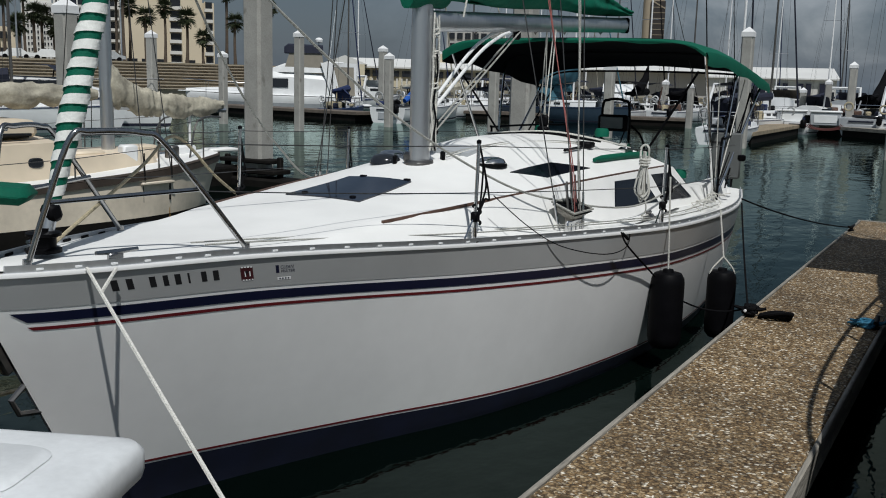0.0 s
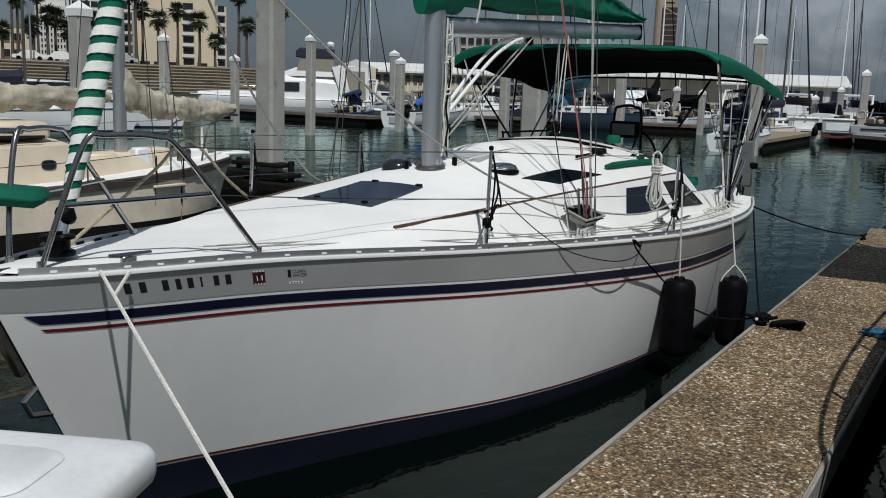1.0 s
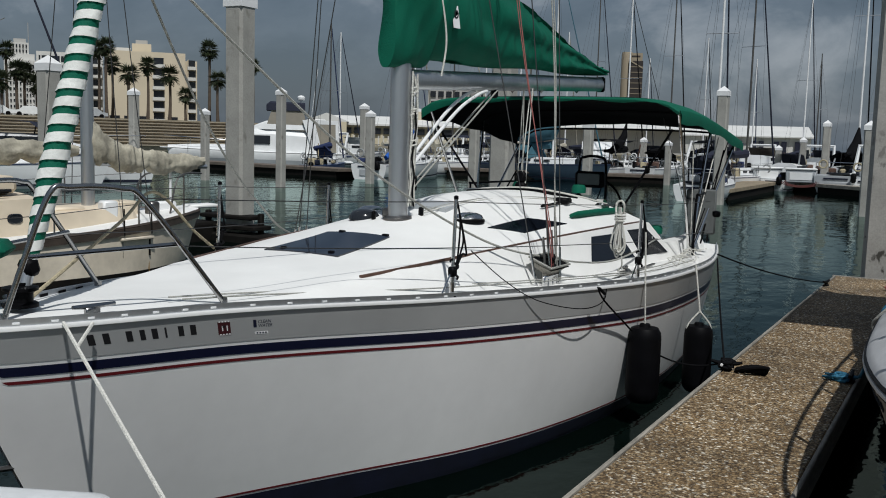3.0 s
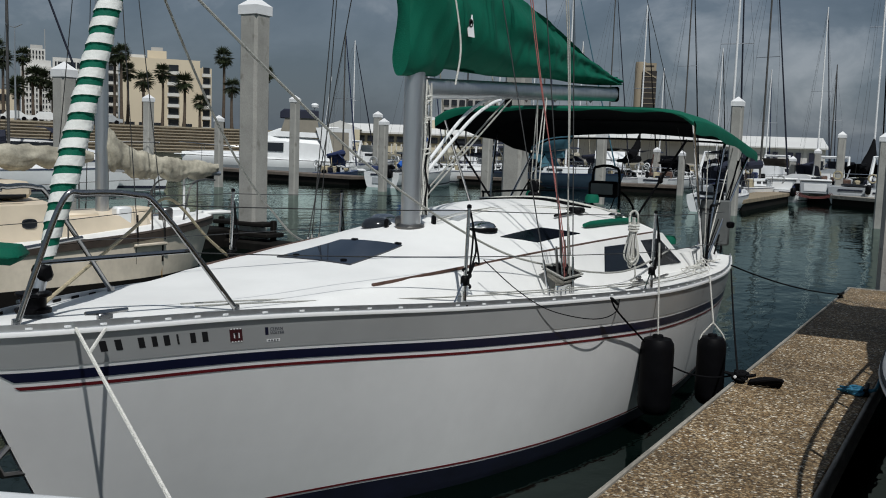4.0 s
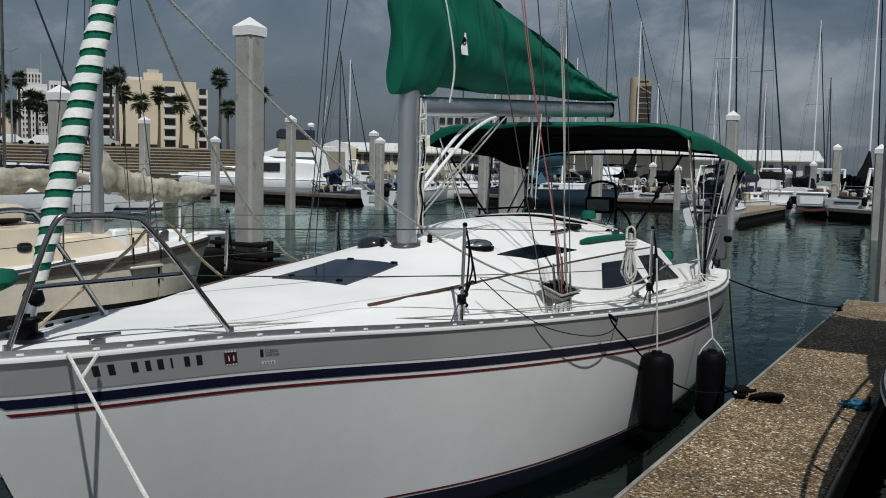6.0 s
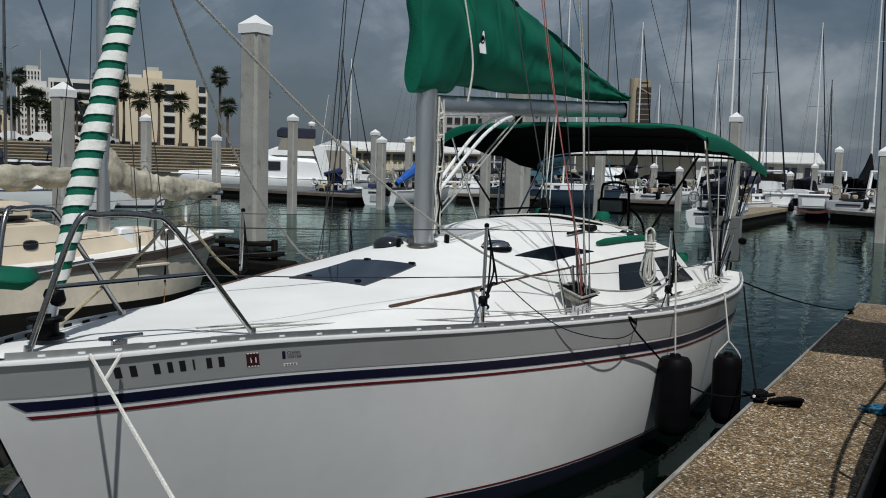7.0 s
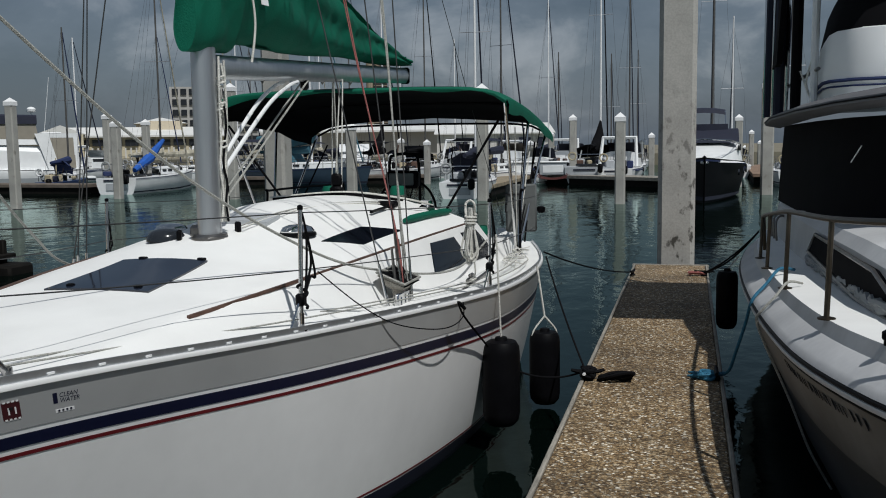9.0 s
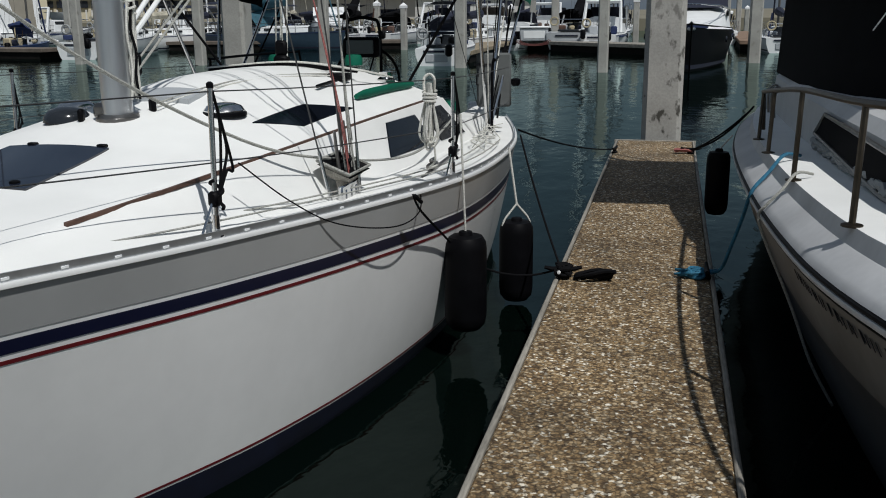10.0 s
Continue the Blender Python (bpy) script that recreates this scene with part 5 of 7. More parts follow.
for side in (1, -1):
    pp = []
    for y in (1.5, 3.8, 6.3, 8.7, 11.0, 12.4, 13.5):
        x, z = NX + side * (curve(NHB, y) - 0.08), curve(NZ, y) + 0.04
        part("stanchion", Build().tube([(x, y, z), (x, y, z + 0.62)], 0.013, 8), DARKSTEEL, nb)
        pp.append((x, y, z + 0.6))
    for dz in (0, -0.3):
        part("lifeline", Build().tube([(p[0], p[1], p[2] + dz) for p in pp], 0.006, 6), WIRE, nb)
    for y in (6.4, 12.3):
        part("channel_plate", Build().box((NX + side * (curve(NHB, y) + 0.01), y, curve(NZ, y) - 0.15), (0.09, 0.62, 0.045), 0.012, pose(0, 0, 0, 0, 0, side * 12 if y > 9 else 0)), CREAM, nb)
        for k in (-0.26, 0.26):
            xk = curve(NHB, y + k)
            part("shroud", Build().tube([(NX + side * (xk + 0.06), y + k, curve(NZ, y) - 0.1), (NX + 0.1 + side * 0.1, MM if y > 9 else 6.0, 9 + k)], 0.008, 6), WIRE, nb)
            part("deadeye", Build().tube([(NX + side * (xk + 0.06), y + k, curve(NZ, y) - 0.08), (NX + side * (xk + 0.05), y + k, curve(NZ, y) + 0.30)], 0.012, 6), WOODSHADE, nb)
            part("chainplate_strap", Build().box((NX + side * (xk * 0.985 + 0.01), y + k, curve(NZ, y) - 0.30), (0.02, 0.03, 0.26), 0.006), WOODSHADE, nb)
            part("rust_streak", Build().box((NX + side * (xk * 0.96 + 0.012), y + k, curve(NZ, y) - 0.62), (0.012, 0.022, 0.36), 0.004), RUST, nb, "rust streak below the strap")
part("pulpit", Build().tube(bend([(NX - 0.55, 13.3, 1.35), (NX - 0.5, 13.5, 1.95), (NX, 14.25, 1.98), (NX + 0.5, 13.5, 1.95), (NX + 0.55, 13.3, 1.35)], 6), 0.016, 8), DARKSTEEL, nb)
part("side_fender", Build().lathe((NX + 1.40, 8.9, 0.35), ((0.0, 0), (0.08, 0.02), (0.1, 0.1), (0.1, 0.55), (0.05, 0.64), (0.02, 0.7)), 12), CREAM, nb, "cream hanging fender")
part("fender_line", Build().tube([(NX + 1.40, 8.9, 1.0), (NX + 1.33, 8.9, 1.75)], 0.008, 6), ROPEW, nb)

# floating finger beyond it
ff = thing("floating_finger_dock", "floating finger dock at the foot of a pile, shade put in its colour", "dock", (0, 0, 0), "", "structure")
# Finger drawn near-black: its shade is in the colour.
part("float", Build().box((-14.1, 10.5, 0.12), (0.9, 11.5, 0.5), 0.05), WOODSHADE, ff)
part("end_float", Build().box((-13.2, 16.2, -0.02), (2.2, 0.7, 0.34), 0.05), WOODSHADE, ff)
part("end_deck", Build().box((-13.3, 16.2, 0.28), (1.7, 0.6, 0.10), 0.02), WOODSHADE, ff)
part("end_deck", Build().box((-13.4, 16.25, 0.50), (1.5, 0.5, 0.09), 0.02), WOODSHADE, ff)
for dx in (-0.8, 0.0, 0.75):
    part("post", Build().box((-13.35 + dx, 16.3, 0.35), (0.12, 0.12, 0.5), 0.02), WOODSHADE, ff)

# ---- far boats ----
def far_hull(p, L, B, F, mm, nose=0.85):
    """A simple moulded hull along local y, bow at +y."""
    b = Build()
    rows = []
    for i in range(17):
        u = i / 16
        y = -L / 2 + L * u
        hb = B / 2 * (0.82 + 0.18 * math.sin(math.pi * min(1, u * 1.3))) * (1 - max(0, (u - 0.45) / 0.55) ** 2.2 * 0.985)
        zs = F * (0.92 + 0.25 * u * u)
        ov = 0.16 * L * max(0, u - 0.6)
        row = []
        for s in (1, -1):
            pr = [(s * hb, y + ov, zs), (s * hb * 0.97, y + ov * 0.75, zs * 0.6), (s * hb * 0.85, y + ov * 0.4, 0.1), (s * hb * 0.5, y, -0.4)]
            row += pr if s == 1 else pr[::-1]
        rows.append(row)
    b.grid(rows, closed=True, caps=True)
    h = part("hull", b, mm, p, "", 50)
    for nm, f0, f1, sm in (("boot_stripe", 0.0, 0.16, CNAVY), ("cove_stripe", 0.80, 0.90, CBLUE)):
        q = Build()
        for ia, ib in (((2, 1), (5, 6)) if f0 < 0.5 else ((1, 0), (6, 7))):
            q.grid([[tuple(Vector(r[ia]).lerp(Vector(r[ib]), f) * 1.004 + Vector((math.copysign(0.012, r[ia][0]), 0, 0))) for f in (f0, f1)] for r in rows])
        part(nm, q, sm, h)
    return h


def far_sailboat(at, rz, L, mast_h, hullm, coverm, label, bim=None, dodger=None):
    p = thing("moored_sailboat", label, "sailboat", at, "moored sailboats", "", rz)
    L = L * 0.86
    B, F = L * 0.31, L * 0.10 + 0.05
    far_hull(p, L, B, F, hullm)
    rows = [[(x * w_, y * L, F * (0.98 + 0.1 * (y + 0.3)) + h_ * 0.42) for x, h_ in ((-0.62, 0), (-0.55, 0.8), (0, 1.0), (0.55, 0.8), (0.62, 0))] for y, w_ in ((-0.12, B / 2), (-0.11, B / 2), (0.1, B / 2 * 0.95), (0.26, B / 2 * 0.55), (0.3, B / 2 * 0.3))]
    part("cabin", Build().grid(rows, caps=False), PWHITE, p, "", 30)
    for s in (1, -1):
        for y in (-0.05, 0.03, 0.11):
            part("cabin_window", Build().box((s * B * 0.29, y * L, F * 1.0 + 0.22), (0.05, L * 0.05, 0.13), 0.01), WINDK, p)
        for y in (-0.4, -0.2, 0.05, 0.25):
            part("stanchion", Build().tube([(s * B * 0.44 * (1 if y < 0.2 else 0.75), y * L, F), (s * B * 0.44 * (1 if y < 0.2 else 0.75), y * L, F + 0.6)], 0.02, 5), STEEL, p)
    dark_rig = int(at[0] * 13 + at[1] * 5) % 5 < 2
    part("mast", Build().tube([(0, 0.1 * L, F + 0.3), (0, 0.1 * L, mast_h)], [0.066, 0.045], 8), MASTD if dark_rig else CAPW, p)
    part("cockpit_well", Build().box((0, -0.3 * L, F * 0.98 + 0.05), (B * 0.5, L * 0.24, 0.12), 0.03), WINDK, p)
    part("companionway", Build().box((0, -0.125 * L, F + 0.2), (B * 0.22, 0.06, 0.5), 0.02), WINDK, p)
    for s in (1, -1):
        for dz in (0.32, 0.6):
            part("lifeline", Build().tube([(s * B * 0.44, -0.4 * L, F + dz), (s * B * 0.44, 0.05 * L, F + dz), (s * B * 0.33, 0.25 * L, F + dz), (s * 0.1, 0.52 * L, F * 1.1 + dz)], 0.012, 4), WIRE, p)
    part("topping_lift", Build().tube([(0, -0.32 * L, F + 1.15), (0, 0.09 * L, mast_h * 0.98)], 0.006, 4), WIRE, p)
    part("spreader", Build().tube([(-0.75, 0.1 * L, mast_h * 0.55), (0.75, 0.1 * L, mast_h * 0.55)], 0.02, 5), ALU, p)
    part("boom_cover", Build().tube([(0, 0.09 * L, F + 1.25), (0, -0.1 * L, F + 1.15), (0, -0.32 * L, F + 1.1)], [0.26, 0.2, 0.1], 8), coverm, p, "canvas sail cover")
    part("forestay_sail", Build().tube([(0, 0.5 * L, F + 0.4), (0, 0.115 * L, mast_h * 0.97)], [0.055, 0.03], 6), coverm, p, "furled headsail")
    part("backstay", Build().tube([(0, -0.5 * L, F), (0, 0.1 * L, mast_h)], 0.006, 5), WIRE, p)
    for s in (1, -1):
        part("shroud", Build().tube([(s * B * 0.45, 0.07 * L, F), (s * 0.75, 0.1 * L, mast_h * 0.55), (0, 0.1 * L, mast_h * 0.95)], 0.006, 5), WIRE, p)
    part("transom_rail", Build().tube([(-B * 0.38, -0.35 * L, F), (-B * 0.38, -0.42 * L, F + 0.65), (B * 0.38, -0.42 * L, F + 0.65), (B * 0.38, -0.35 * L, F)], 0.022, 6), STEEL, p)
    if bim:
        rows = [[(x * B * 0.42, (-0.42 + 0.3 * v) * L, F + 1.95 - 0.18 * abs(x) ** 3) for x in (-1, -0.6, 0, 0.6, 1)] for v in (0, 0.5, 1)]
        part("bimini", Build().grid(rows), bim, p)
        for s in (1, -1):
            part("bimini_leg", Build().tube([(s * B * 0.42, -0.42 * L, F + 1.8), (s * B * 0.42, -0.27 * L, F)], 0.02, 5), STEEL, p)
    gear(p, L, B, F, int(at[0] * 7 + at[1] * 3))
    if dodger:
        rows = [[(x * B * 0.4, y * L, F + z_ * (1 - 0.25 * abs(x) ** 3)) for x in (-1, -0.5, 0, 0.5, 1)] for y, z_ in ((-0.02, 0.45), (-0.06, 1.15), (-0.14, 1.25))]
        part("spray_hood", Build().grid(rows), dodger, p)
    return p


def gear(p, L, B, F, seed):
    """Small deck gear: dark blocks, coils, tubes and covers."""
    random.seed(seed)
    mats = (RUBBER, CNAVY, PGREY, BLACKC, TEAK, CBLUE, ROPET)
    for k in range(9):
        mm = random.choice(mats)
        x, y = random.uniform(-0.38, 0.38) * B, random.uniform(-0.48, 0.1) * L
        if k % 3 == 0:
            part("deck_gear", Build().tube([(x, y, F), (x + random.uniform(-0.3, 0.3), y + random.uniform(-0.3, 0.3), F + random.uniform(0.5, 1.6))], random.uniform(0.02, 0.05), 5), mm, p)
        else:
            part("deck_gear", Build().box((x, y, F + 0.15), (random.uniform(0.15, 0.6), random.uniform(0.15, 0.6), random.uniform(0.2, 0.55)), 0.06, pose(0, 0, 0, 0, 0, random.uniform(0, 90))), mm, p)
    part("outboard_motor", Build().box((0.25 * B, -0.53 * L, F * 0.85), (0.28, 0.35, 0.5), 0.08), RUBBER, p)
    part("transom_step", Build().box((0, -0.502 * L, F * 0.42), (B * 0.42, 0.04, F * 0.4), 0.02), PGREY, p)
    part("transom_mark", Build().box((-0.05 * B, -0.503 * L, F * 0.78), (B * 0.4, 0.02, 0.09), 0.005), CNAVY, p)
    part("life_ring", Build().tube([(-0.3 * B + 0.22 * math.cos(t), -0.44 * L, F + 0.55 + 0.22 * math.sin(t)) for t in [2 * math.pi * i / 14 for i in range(15)]], 0.05, 6), random.choice((PWHITE, BAG, ROPET)), p)


def far_cruiser(at, rz, L, label, hullm=None, canvas=None, arch=True):
    p = thing("moored_motorboat", label, "motorboat", at, "moored motorboats", "", rz)
    B, F = L * 0.32, L * 0.13
    far_hull(p, L, B, F, hullm or PWHITE)
    rows = [[(x * B * 0.45 * w_, y * L, F + h_ * a) for x, a in ((-1, 0), (-0.9, 0.85), (-0.5, 1), (0.5, 1), (0.9, 0.85), (1, 0))] for y, w_, h_ in ((-0.2, 1, 0.0), (-0.19, 1, 0.9), (0.05, 1, 0.85), (0.2, 0.8, 0.45), (0.4, 0.3, 0.15), (0.44, 0.1, 0.0))]
    part("superstructure", Build().grid(rows), PWHITE, p, "", 30)
    rows = [[(x * B * 0.40, y * L, F + z_) for x in (-1, -0.5, 0, 0.5, 1)] for y, z_ in ((0.12, 0.8), (0.04, 1.35), (-0.02, 1.42), (-0.2, 1.42))]
    part("windscreen", Build().grid(rows), canvas or WINDK, p, "dark glazing and canvas")
    for s in (1, -1):
        part("side_glass", Build().box((s * B * 0.41, -0.02 * L, F + 0.6), (0.05, L * 0.3, 0.28), 0.03), WINDK, p)
        part("bow_rail", Build().tube([(s * B * 0.4, 0.0, F + 0.75), (s * B * 0.33, 0.25 * L, F * 1.1 + 0.7), (s * B * 0.08, 0.5 * L, F * 1.15 + 0.7)], 0.02, 5), STEEL, p)
        for y in (0.05, 0.2, 0.35):
            part("port_window", Build().lathe((s * B * (0.49 - 0.5 * max(0, y - 0.1)), y * L, F * 0.75), ((0.12, -0.03), (0.12, 0.03), (0, 0.035)), 10, "x"), WINDK, p)
    if arch:
        part("radar_arch", Build().tube([(-B * 0.45, -0.32 * L, F), (-B * 0.4, -0.24 * L, F + 1.7), (B * 0.4, -0.24 * L, F + 1.7), (B * 0.45, -0.32 * L, F)], 0.12, 6), PWHITE, p)
    gear(p, L, B, F, int(at[0] * 5 + at[1] * 3))
    part("stripe", Build().box((0, -0.2 * L, F * 0.8), (B * 0.99, L * 0.4, 0.07), 0.01), CBLUE, p)
    return p


def cruiser_yacht(at, rz):
    """Flybridge cruiser with a raked windscreen, cabin sides, radar arch and mesh enclosures; bow at +y."""
    p = thing("motor_cruiser", "large white flybridge cruiser with tan mesh enclosures at the far dock", "motor cruiser", at, "", "", rz)
    L, B = 13.0, 4.0
    rows, low = [], []
    for i in range(25):
        u = i / 24
        y = -L / 2 + L * u
        hb = B / 2 * (1 - max(0, (u - 0.42) / 0.58) ** 2.1 * 0.985)
        zs = 1.0 + 0.22 * u ** 1.6
        fl = 0.08 + 0.5 * max(0, u - 0.5)
        ov = 0.9 * max(0, u - 0.6) ** 1.2
        half_r = [(hb, y + ov, zs), (hb * 0.995 + 0.03, y + ov, zs - 0.12), (hb * (1 - fl * 0.35), y + ov * 0.6, zs * 0.55), (hb * (1 - fl), y + ov * 0.2, 0.12), (hb * 0.4, y, -0.4)]
        rows.append(half_r + [(-a, b, c) for a, b, c in half_r[::-1]])
        low.append([tuple(Vector(half_r[2]).lerp(Vector(half_r[3]), f) + Vector((0.015, 0, 0))) for f in (0.12, 0.97)])
    part("hull", Build().grid(rows, closed=True, caps=True), PWHITE, p, "white moulded hull", 50)
    part("hull_band", Build().grid(low).grid([[(-a, b, c) for a, b, c in r] for r in low]), PGREY, p, "grey lower topsides")
    part("boot_stripe", Build().grid([[(r[0][0] * 0.985 + 0.03, r[0][1], z) for z in (0.02, 0.2)] for r in [[rows[i][3]] for i in range(25)]]).grid([[(-r[0][0] * 0.985 - 0.03, r[0][1], z) for z in (0.02, 0.2)] for r in [[rows[i][3]] for i in range(25)]]), CNAVY, p)
    deck = [[(x * (r[0][0] - 0.05), r[0][1], r[0][2] + 0.05 + h * (1 - x * x)) for x in (-1, -0.7, -0.3, 0, 0.3, 0.7, 1)] for r, h in [(rows[i], 0.12 + 0.3 * max(0, math.sin((i / 24 - 0.35) * 4.5))) for i in range(25)]]
    part("foredeck", Build().grid(deck), PWHITE, p, "domed white foredeck", 40)
    def house(prof, w, name, mm, label=""):
        """A cabin shell from a side profile of (y, z) low and high edges."""
        rws = []
        for y, z0, z1, k in prof:
            h = w * k
            rws.append([(-h, y, z0), (-h * 0.93, y, z0 + (z1 - z0) * 0.82), (-h * 0.75, y, z1), (h * 0.75, y, z1), (h * 0.93, y, z0 + (z1 - z0) * 0.82), (h, y, z0)])
        return part(name, Build().grid(rws, caps=True), mm, p, label, 35)
    house(((-5.4, 1.5, 3.3, 1.0), (-1.0, 1.6, 3.55, 1.0), (0.6, 1.7, 3.5, 1.0), (1.4, 1.75, 2.95, 0.93), (2.6, 1.8, 2.2, 0.75)), 1.65, "deckhouse", PWHITE, "white deckhouse")
    for s in (1, -1):
        part("cabin_window", Build().slab([(s * 1.60, -0.9, 2.55), (s * 1.60, 0.9, 2.55), (s * 1.55, 0.3, 3.1), (s * 1.56, -0.9, 3.1)], (s * 0.06, 0, 0)), WINDK, p, "dark side window")
        part("screen_side", Build().slab([(s * 1.48, 1.0, 2.45), (s * 1.33, 2.0, 2.35), (s * 1.40, 1.2, 2.95)], (s * 0.08, 0, 0)), WINDK, p)
        for y in (-4.2, -3.6):
            part("port_window", Build().lathe((s * 1.97, y, 0.72), ((0.14, -0.03), (0.16, 0.05), (0.0, 0.06)), 12, "x"), WINDK, p)
        part("arch_side", Build().slab([(s * 1.68, -4.9, 1.5), (s * 1.68, -4.2, 1.5), (s * 1.5, -3.3, 4.15), (s * 1.5, -4.2, 4.15)], (s * 0.1, 0, 0)), PWHITE, p, "raked white radar arch")
        part("arch_wing", Build().slab([(s * 1.5, -4.2, 3.9), (s * 1.5, -4.2, 4.15), (s * 1.5, -6.05, 4.15), (s * 1.5, -6.05, 3.9)], (s * 0.1, 0, 0)), PWHITE, p)
        part("arch_post", Build().slab([(s * 1.66, -6.15, 1.5), (s * 1.66, -5.85, 1.5), (s * 1.5, -5.8, 3.95), (s * 1.5, -6.05, 3.95)], (s * 0.1, 0, 0)), PWHITE, p)
        part("mesh_panel", Build().slab([(s * 1.72, -4.75, 2.1), (s * 1.56, -4.15, 3.9), (s * 1.56, -5.82, 3.9), (s * 1.72, -5.9, 2.1)], (s * 0.03, 0, 0)), MESHT, p, "tan mesh side screen")
        part("enclosure", Build().slab([(s * 1.35, -3.6, 3.7), (s * 1.35, -0.6, 3.7), (s * 1.3, -1.0, 4.75), (s * 1.3, -3.4, 4.75)], (s * 0.03, 0, 0)), MESHT, p, "tan flybridge enclosure")
        part("bow_rail", Build().tube([(s * 1.5, 0.8, 2.9), (s * 1.5, 2.5, 2.75), (s * 1.0, 5.0, 2.85), (s * 0.1, 7.0, 2.95)], 0.022, 6), STEEL, p)
        for y, x in ((2.4, 1.5), (3.8, 1.25), (5.2, 0.92)):
            part("rail_post", Build().tube([(s * x, y, 1.9), (s * x, y, 2.8)], 0.018, 5), STEEL, p)
    part("windscreen", Build().slab([(-1.25, 1.42, 2.9), (1.25, 1.42, 2.9), (1.1, 2.25, 2.42), (-1.1, 2.25, 2.42)], (0, 0.03, 0.06)), WINDK, p, "dark raked windscreen")
    house(((-3.9, 3.5, 4.0, 1.0), (-0.6, 3.5, 4.05, 1.0), (0.3, 3.5, 3.75, 0.8)), 1.45, "flybridge", PWHITE, "white flybridge coaming")
    house(((-3.5, 4.72, 5.25, 1.0), (-0.9, 4.72, 5.3, 1.0), (-0.6, 4.72, 5.1, 0.9)), 1.42, "flybridge_top", CNAVY, "navy canvas flybridge top")
    part("arch_top", Build().box((0, -4.4, 4.15), (3.2, 1.3, 0.14), 0.05), PWHITE, p)
    for x in (-0.6, 0.5):
        part("radar_dome", Build().lathe((x, -3.2, 5.25), ((0.05, 0), (0.05, 0.2), (0.28, 0.22), (0.3, 0.36), (0.2, 0.46), (0.0, 0.5)), 12), PWHITE, p, "white radar dome")
    part("antenna", Build().tube([(1.2, -4.0, 4.2), (1.25, -4.5, 7.6)], 0.018, 5), PWHITE, p)
    for o in p.children:
        if o.name.split(".")[0] not in ("hull", "hull_band", "boot_stripe", "foredeck", "port_window"):
            for v in o.data.vertices:
                v.co.z = max(0.85, 1.05 + (v.co.z - 2.0) * 1.18)
    part("bow_pulpit", Build().box((0, 6.9, 1.26), (0.5, 0.9, 0.08), 0.03), PWHITE, p)
    part("swim_platform", Build().box((0, -6.8, 0.45), (3.4, 0.8, 0.12), 0.04), PWHITE, p)
    return p


MESHT = mat("mesh_tan", (0.27, 0.245, 0.20), 0.85, var=0.1, scale=2)
cruiser_yacht(spot(40.38, 75, WZ), 128.5)
far_sailboat((-37.6, 52.6, WZ), 6, 5.6, 10, PBLUE, CBLUE, "white sailboat with a blue hull at the far dock", None, CBLUE)
sb = far_sailboat((-29.6, 49.8, WZ), 5, 10.5, 13.5, PWHITE, STAINC, "white sloop with a bright blue furled sail", None, None)
part("blue_sail", Build().tube([(0.3, -3.0, 1.25), (0.5, -1.6, 1.9), (0.8, -0.4, 2.9)], [0.14, 0.30, 0.10], 8), mat("canvas_bright_blue", (0.01, 0.09, 0.40), 0.8, var=0.2, scale=4), sb, "bright blue sail cover")
far_sailboat(spot(29.6, 66, WZ), -40, 10, 14, PWHITE, STAINC, "grey sailboat with a pale cover", None, None)
far_sailboat(spot(27.4, 74, WZ), -15, 9, 12, PWHITE, CNAVY, "white sailboat seen from astern", CNAVY, None)
tb = far_sailboat(spot(23.6, 64, WZ), -100, 11, 14, PTEAL, TEALC, "dark blue sailboat under teal canvas", CNAVY, TEALC)
part("teal_tarpaulin", Build().tube([(0, -3.2, 2.9), (0, -1.0, 2.8), (0, 0.8, 3.1), (0, 1.4, 3.9)], [0.25, 0.5, 0.55, 0.2], 10), TEALC, tb, "teal tarpaulin over the boom")
far_cruiser(spot(20.3, 76, WZ), -160, 9, "white cabin boat with a hard top", None, PWHITE, False)
far_sailboat(spot(20.8, 82, WZ), -10, 11, 17, PWHITE, CNAVY, "white sloop with a tall pale mast", None, CNAVY)
ws = far_sailboat(spot(18.9, 70, WZ), -8, 9, 13, PWHITE, BLACKC, "white sloop with black covers", BLACKC, None)
part("mast_cover", Build().tube([(0, -1.5, 1.9), (0, -0.4, 2.3), (0, 0.4, 3.0), (0, 0.7, 3.9)], [0.2, 0.34, 0.26, 0.06], 10), BLACKC, ws, "black cover heaped up the mast")
far_sailboat((-9.7, 45.0, WZ), 3, 8.5, 14, PWHITE, CNAVY, "white sloop with its transom to the water", None, CNAVY)
far_sailboat(spot(16.4, 70, WZ), -5, 10, 16, PWHITE, BLACKC, "white sloop with a dark furled headsail", None, BLACKC)
far_cruiser(spot(13.5, 74, WZ), -12, 8, "small white cruiser with blue canvas", None, CNAVY, True)
far_sailboat(spot(12.2, 58, WZ), -20, 9, 15, PWHITE, CNAVY, "white sloop behind the brown dock", CNAVY, None)
far_cruiser(spot(11.0, 72, WZ), -5, 8, "small white cruiser with a tan cover", None, BROWNDOCK, False)
far_sailboat(spot(9.0, 78, WZ), -8, 10, 14, PWHITE, CNAVY, "white sloop at the far dock", None, CNAVY)
far_cruiser(spot(9.4, 60, WZ), -10, 5.4, "white skiff with a red line", None, CNAVY, False)
gs = far_sailboat(spot(6.1, 62, WZ), -2, 12, 19, PGREY, BLACKC, "grey sloop with a black mast cover", None, BLACKC)
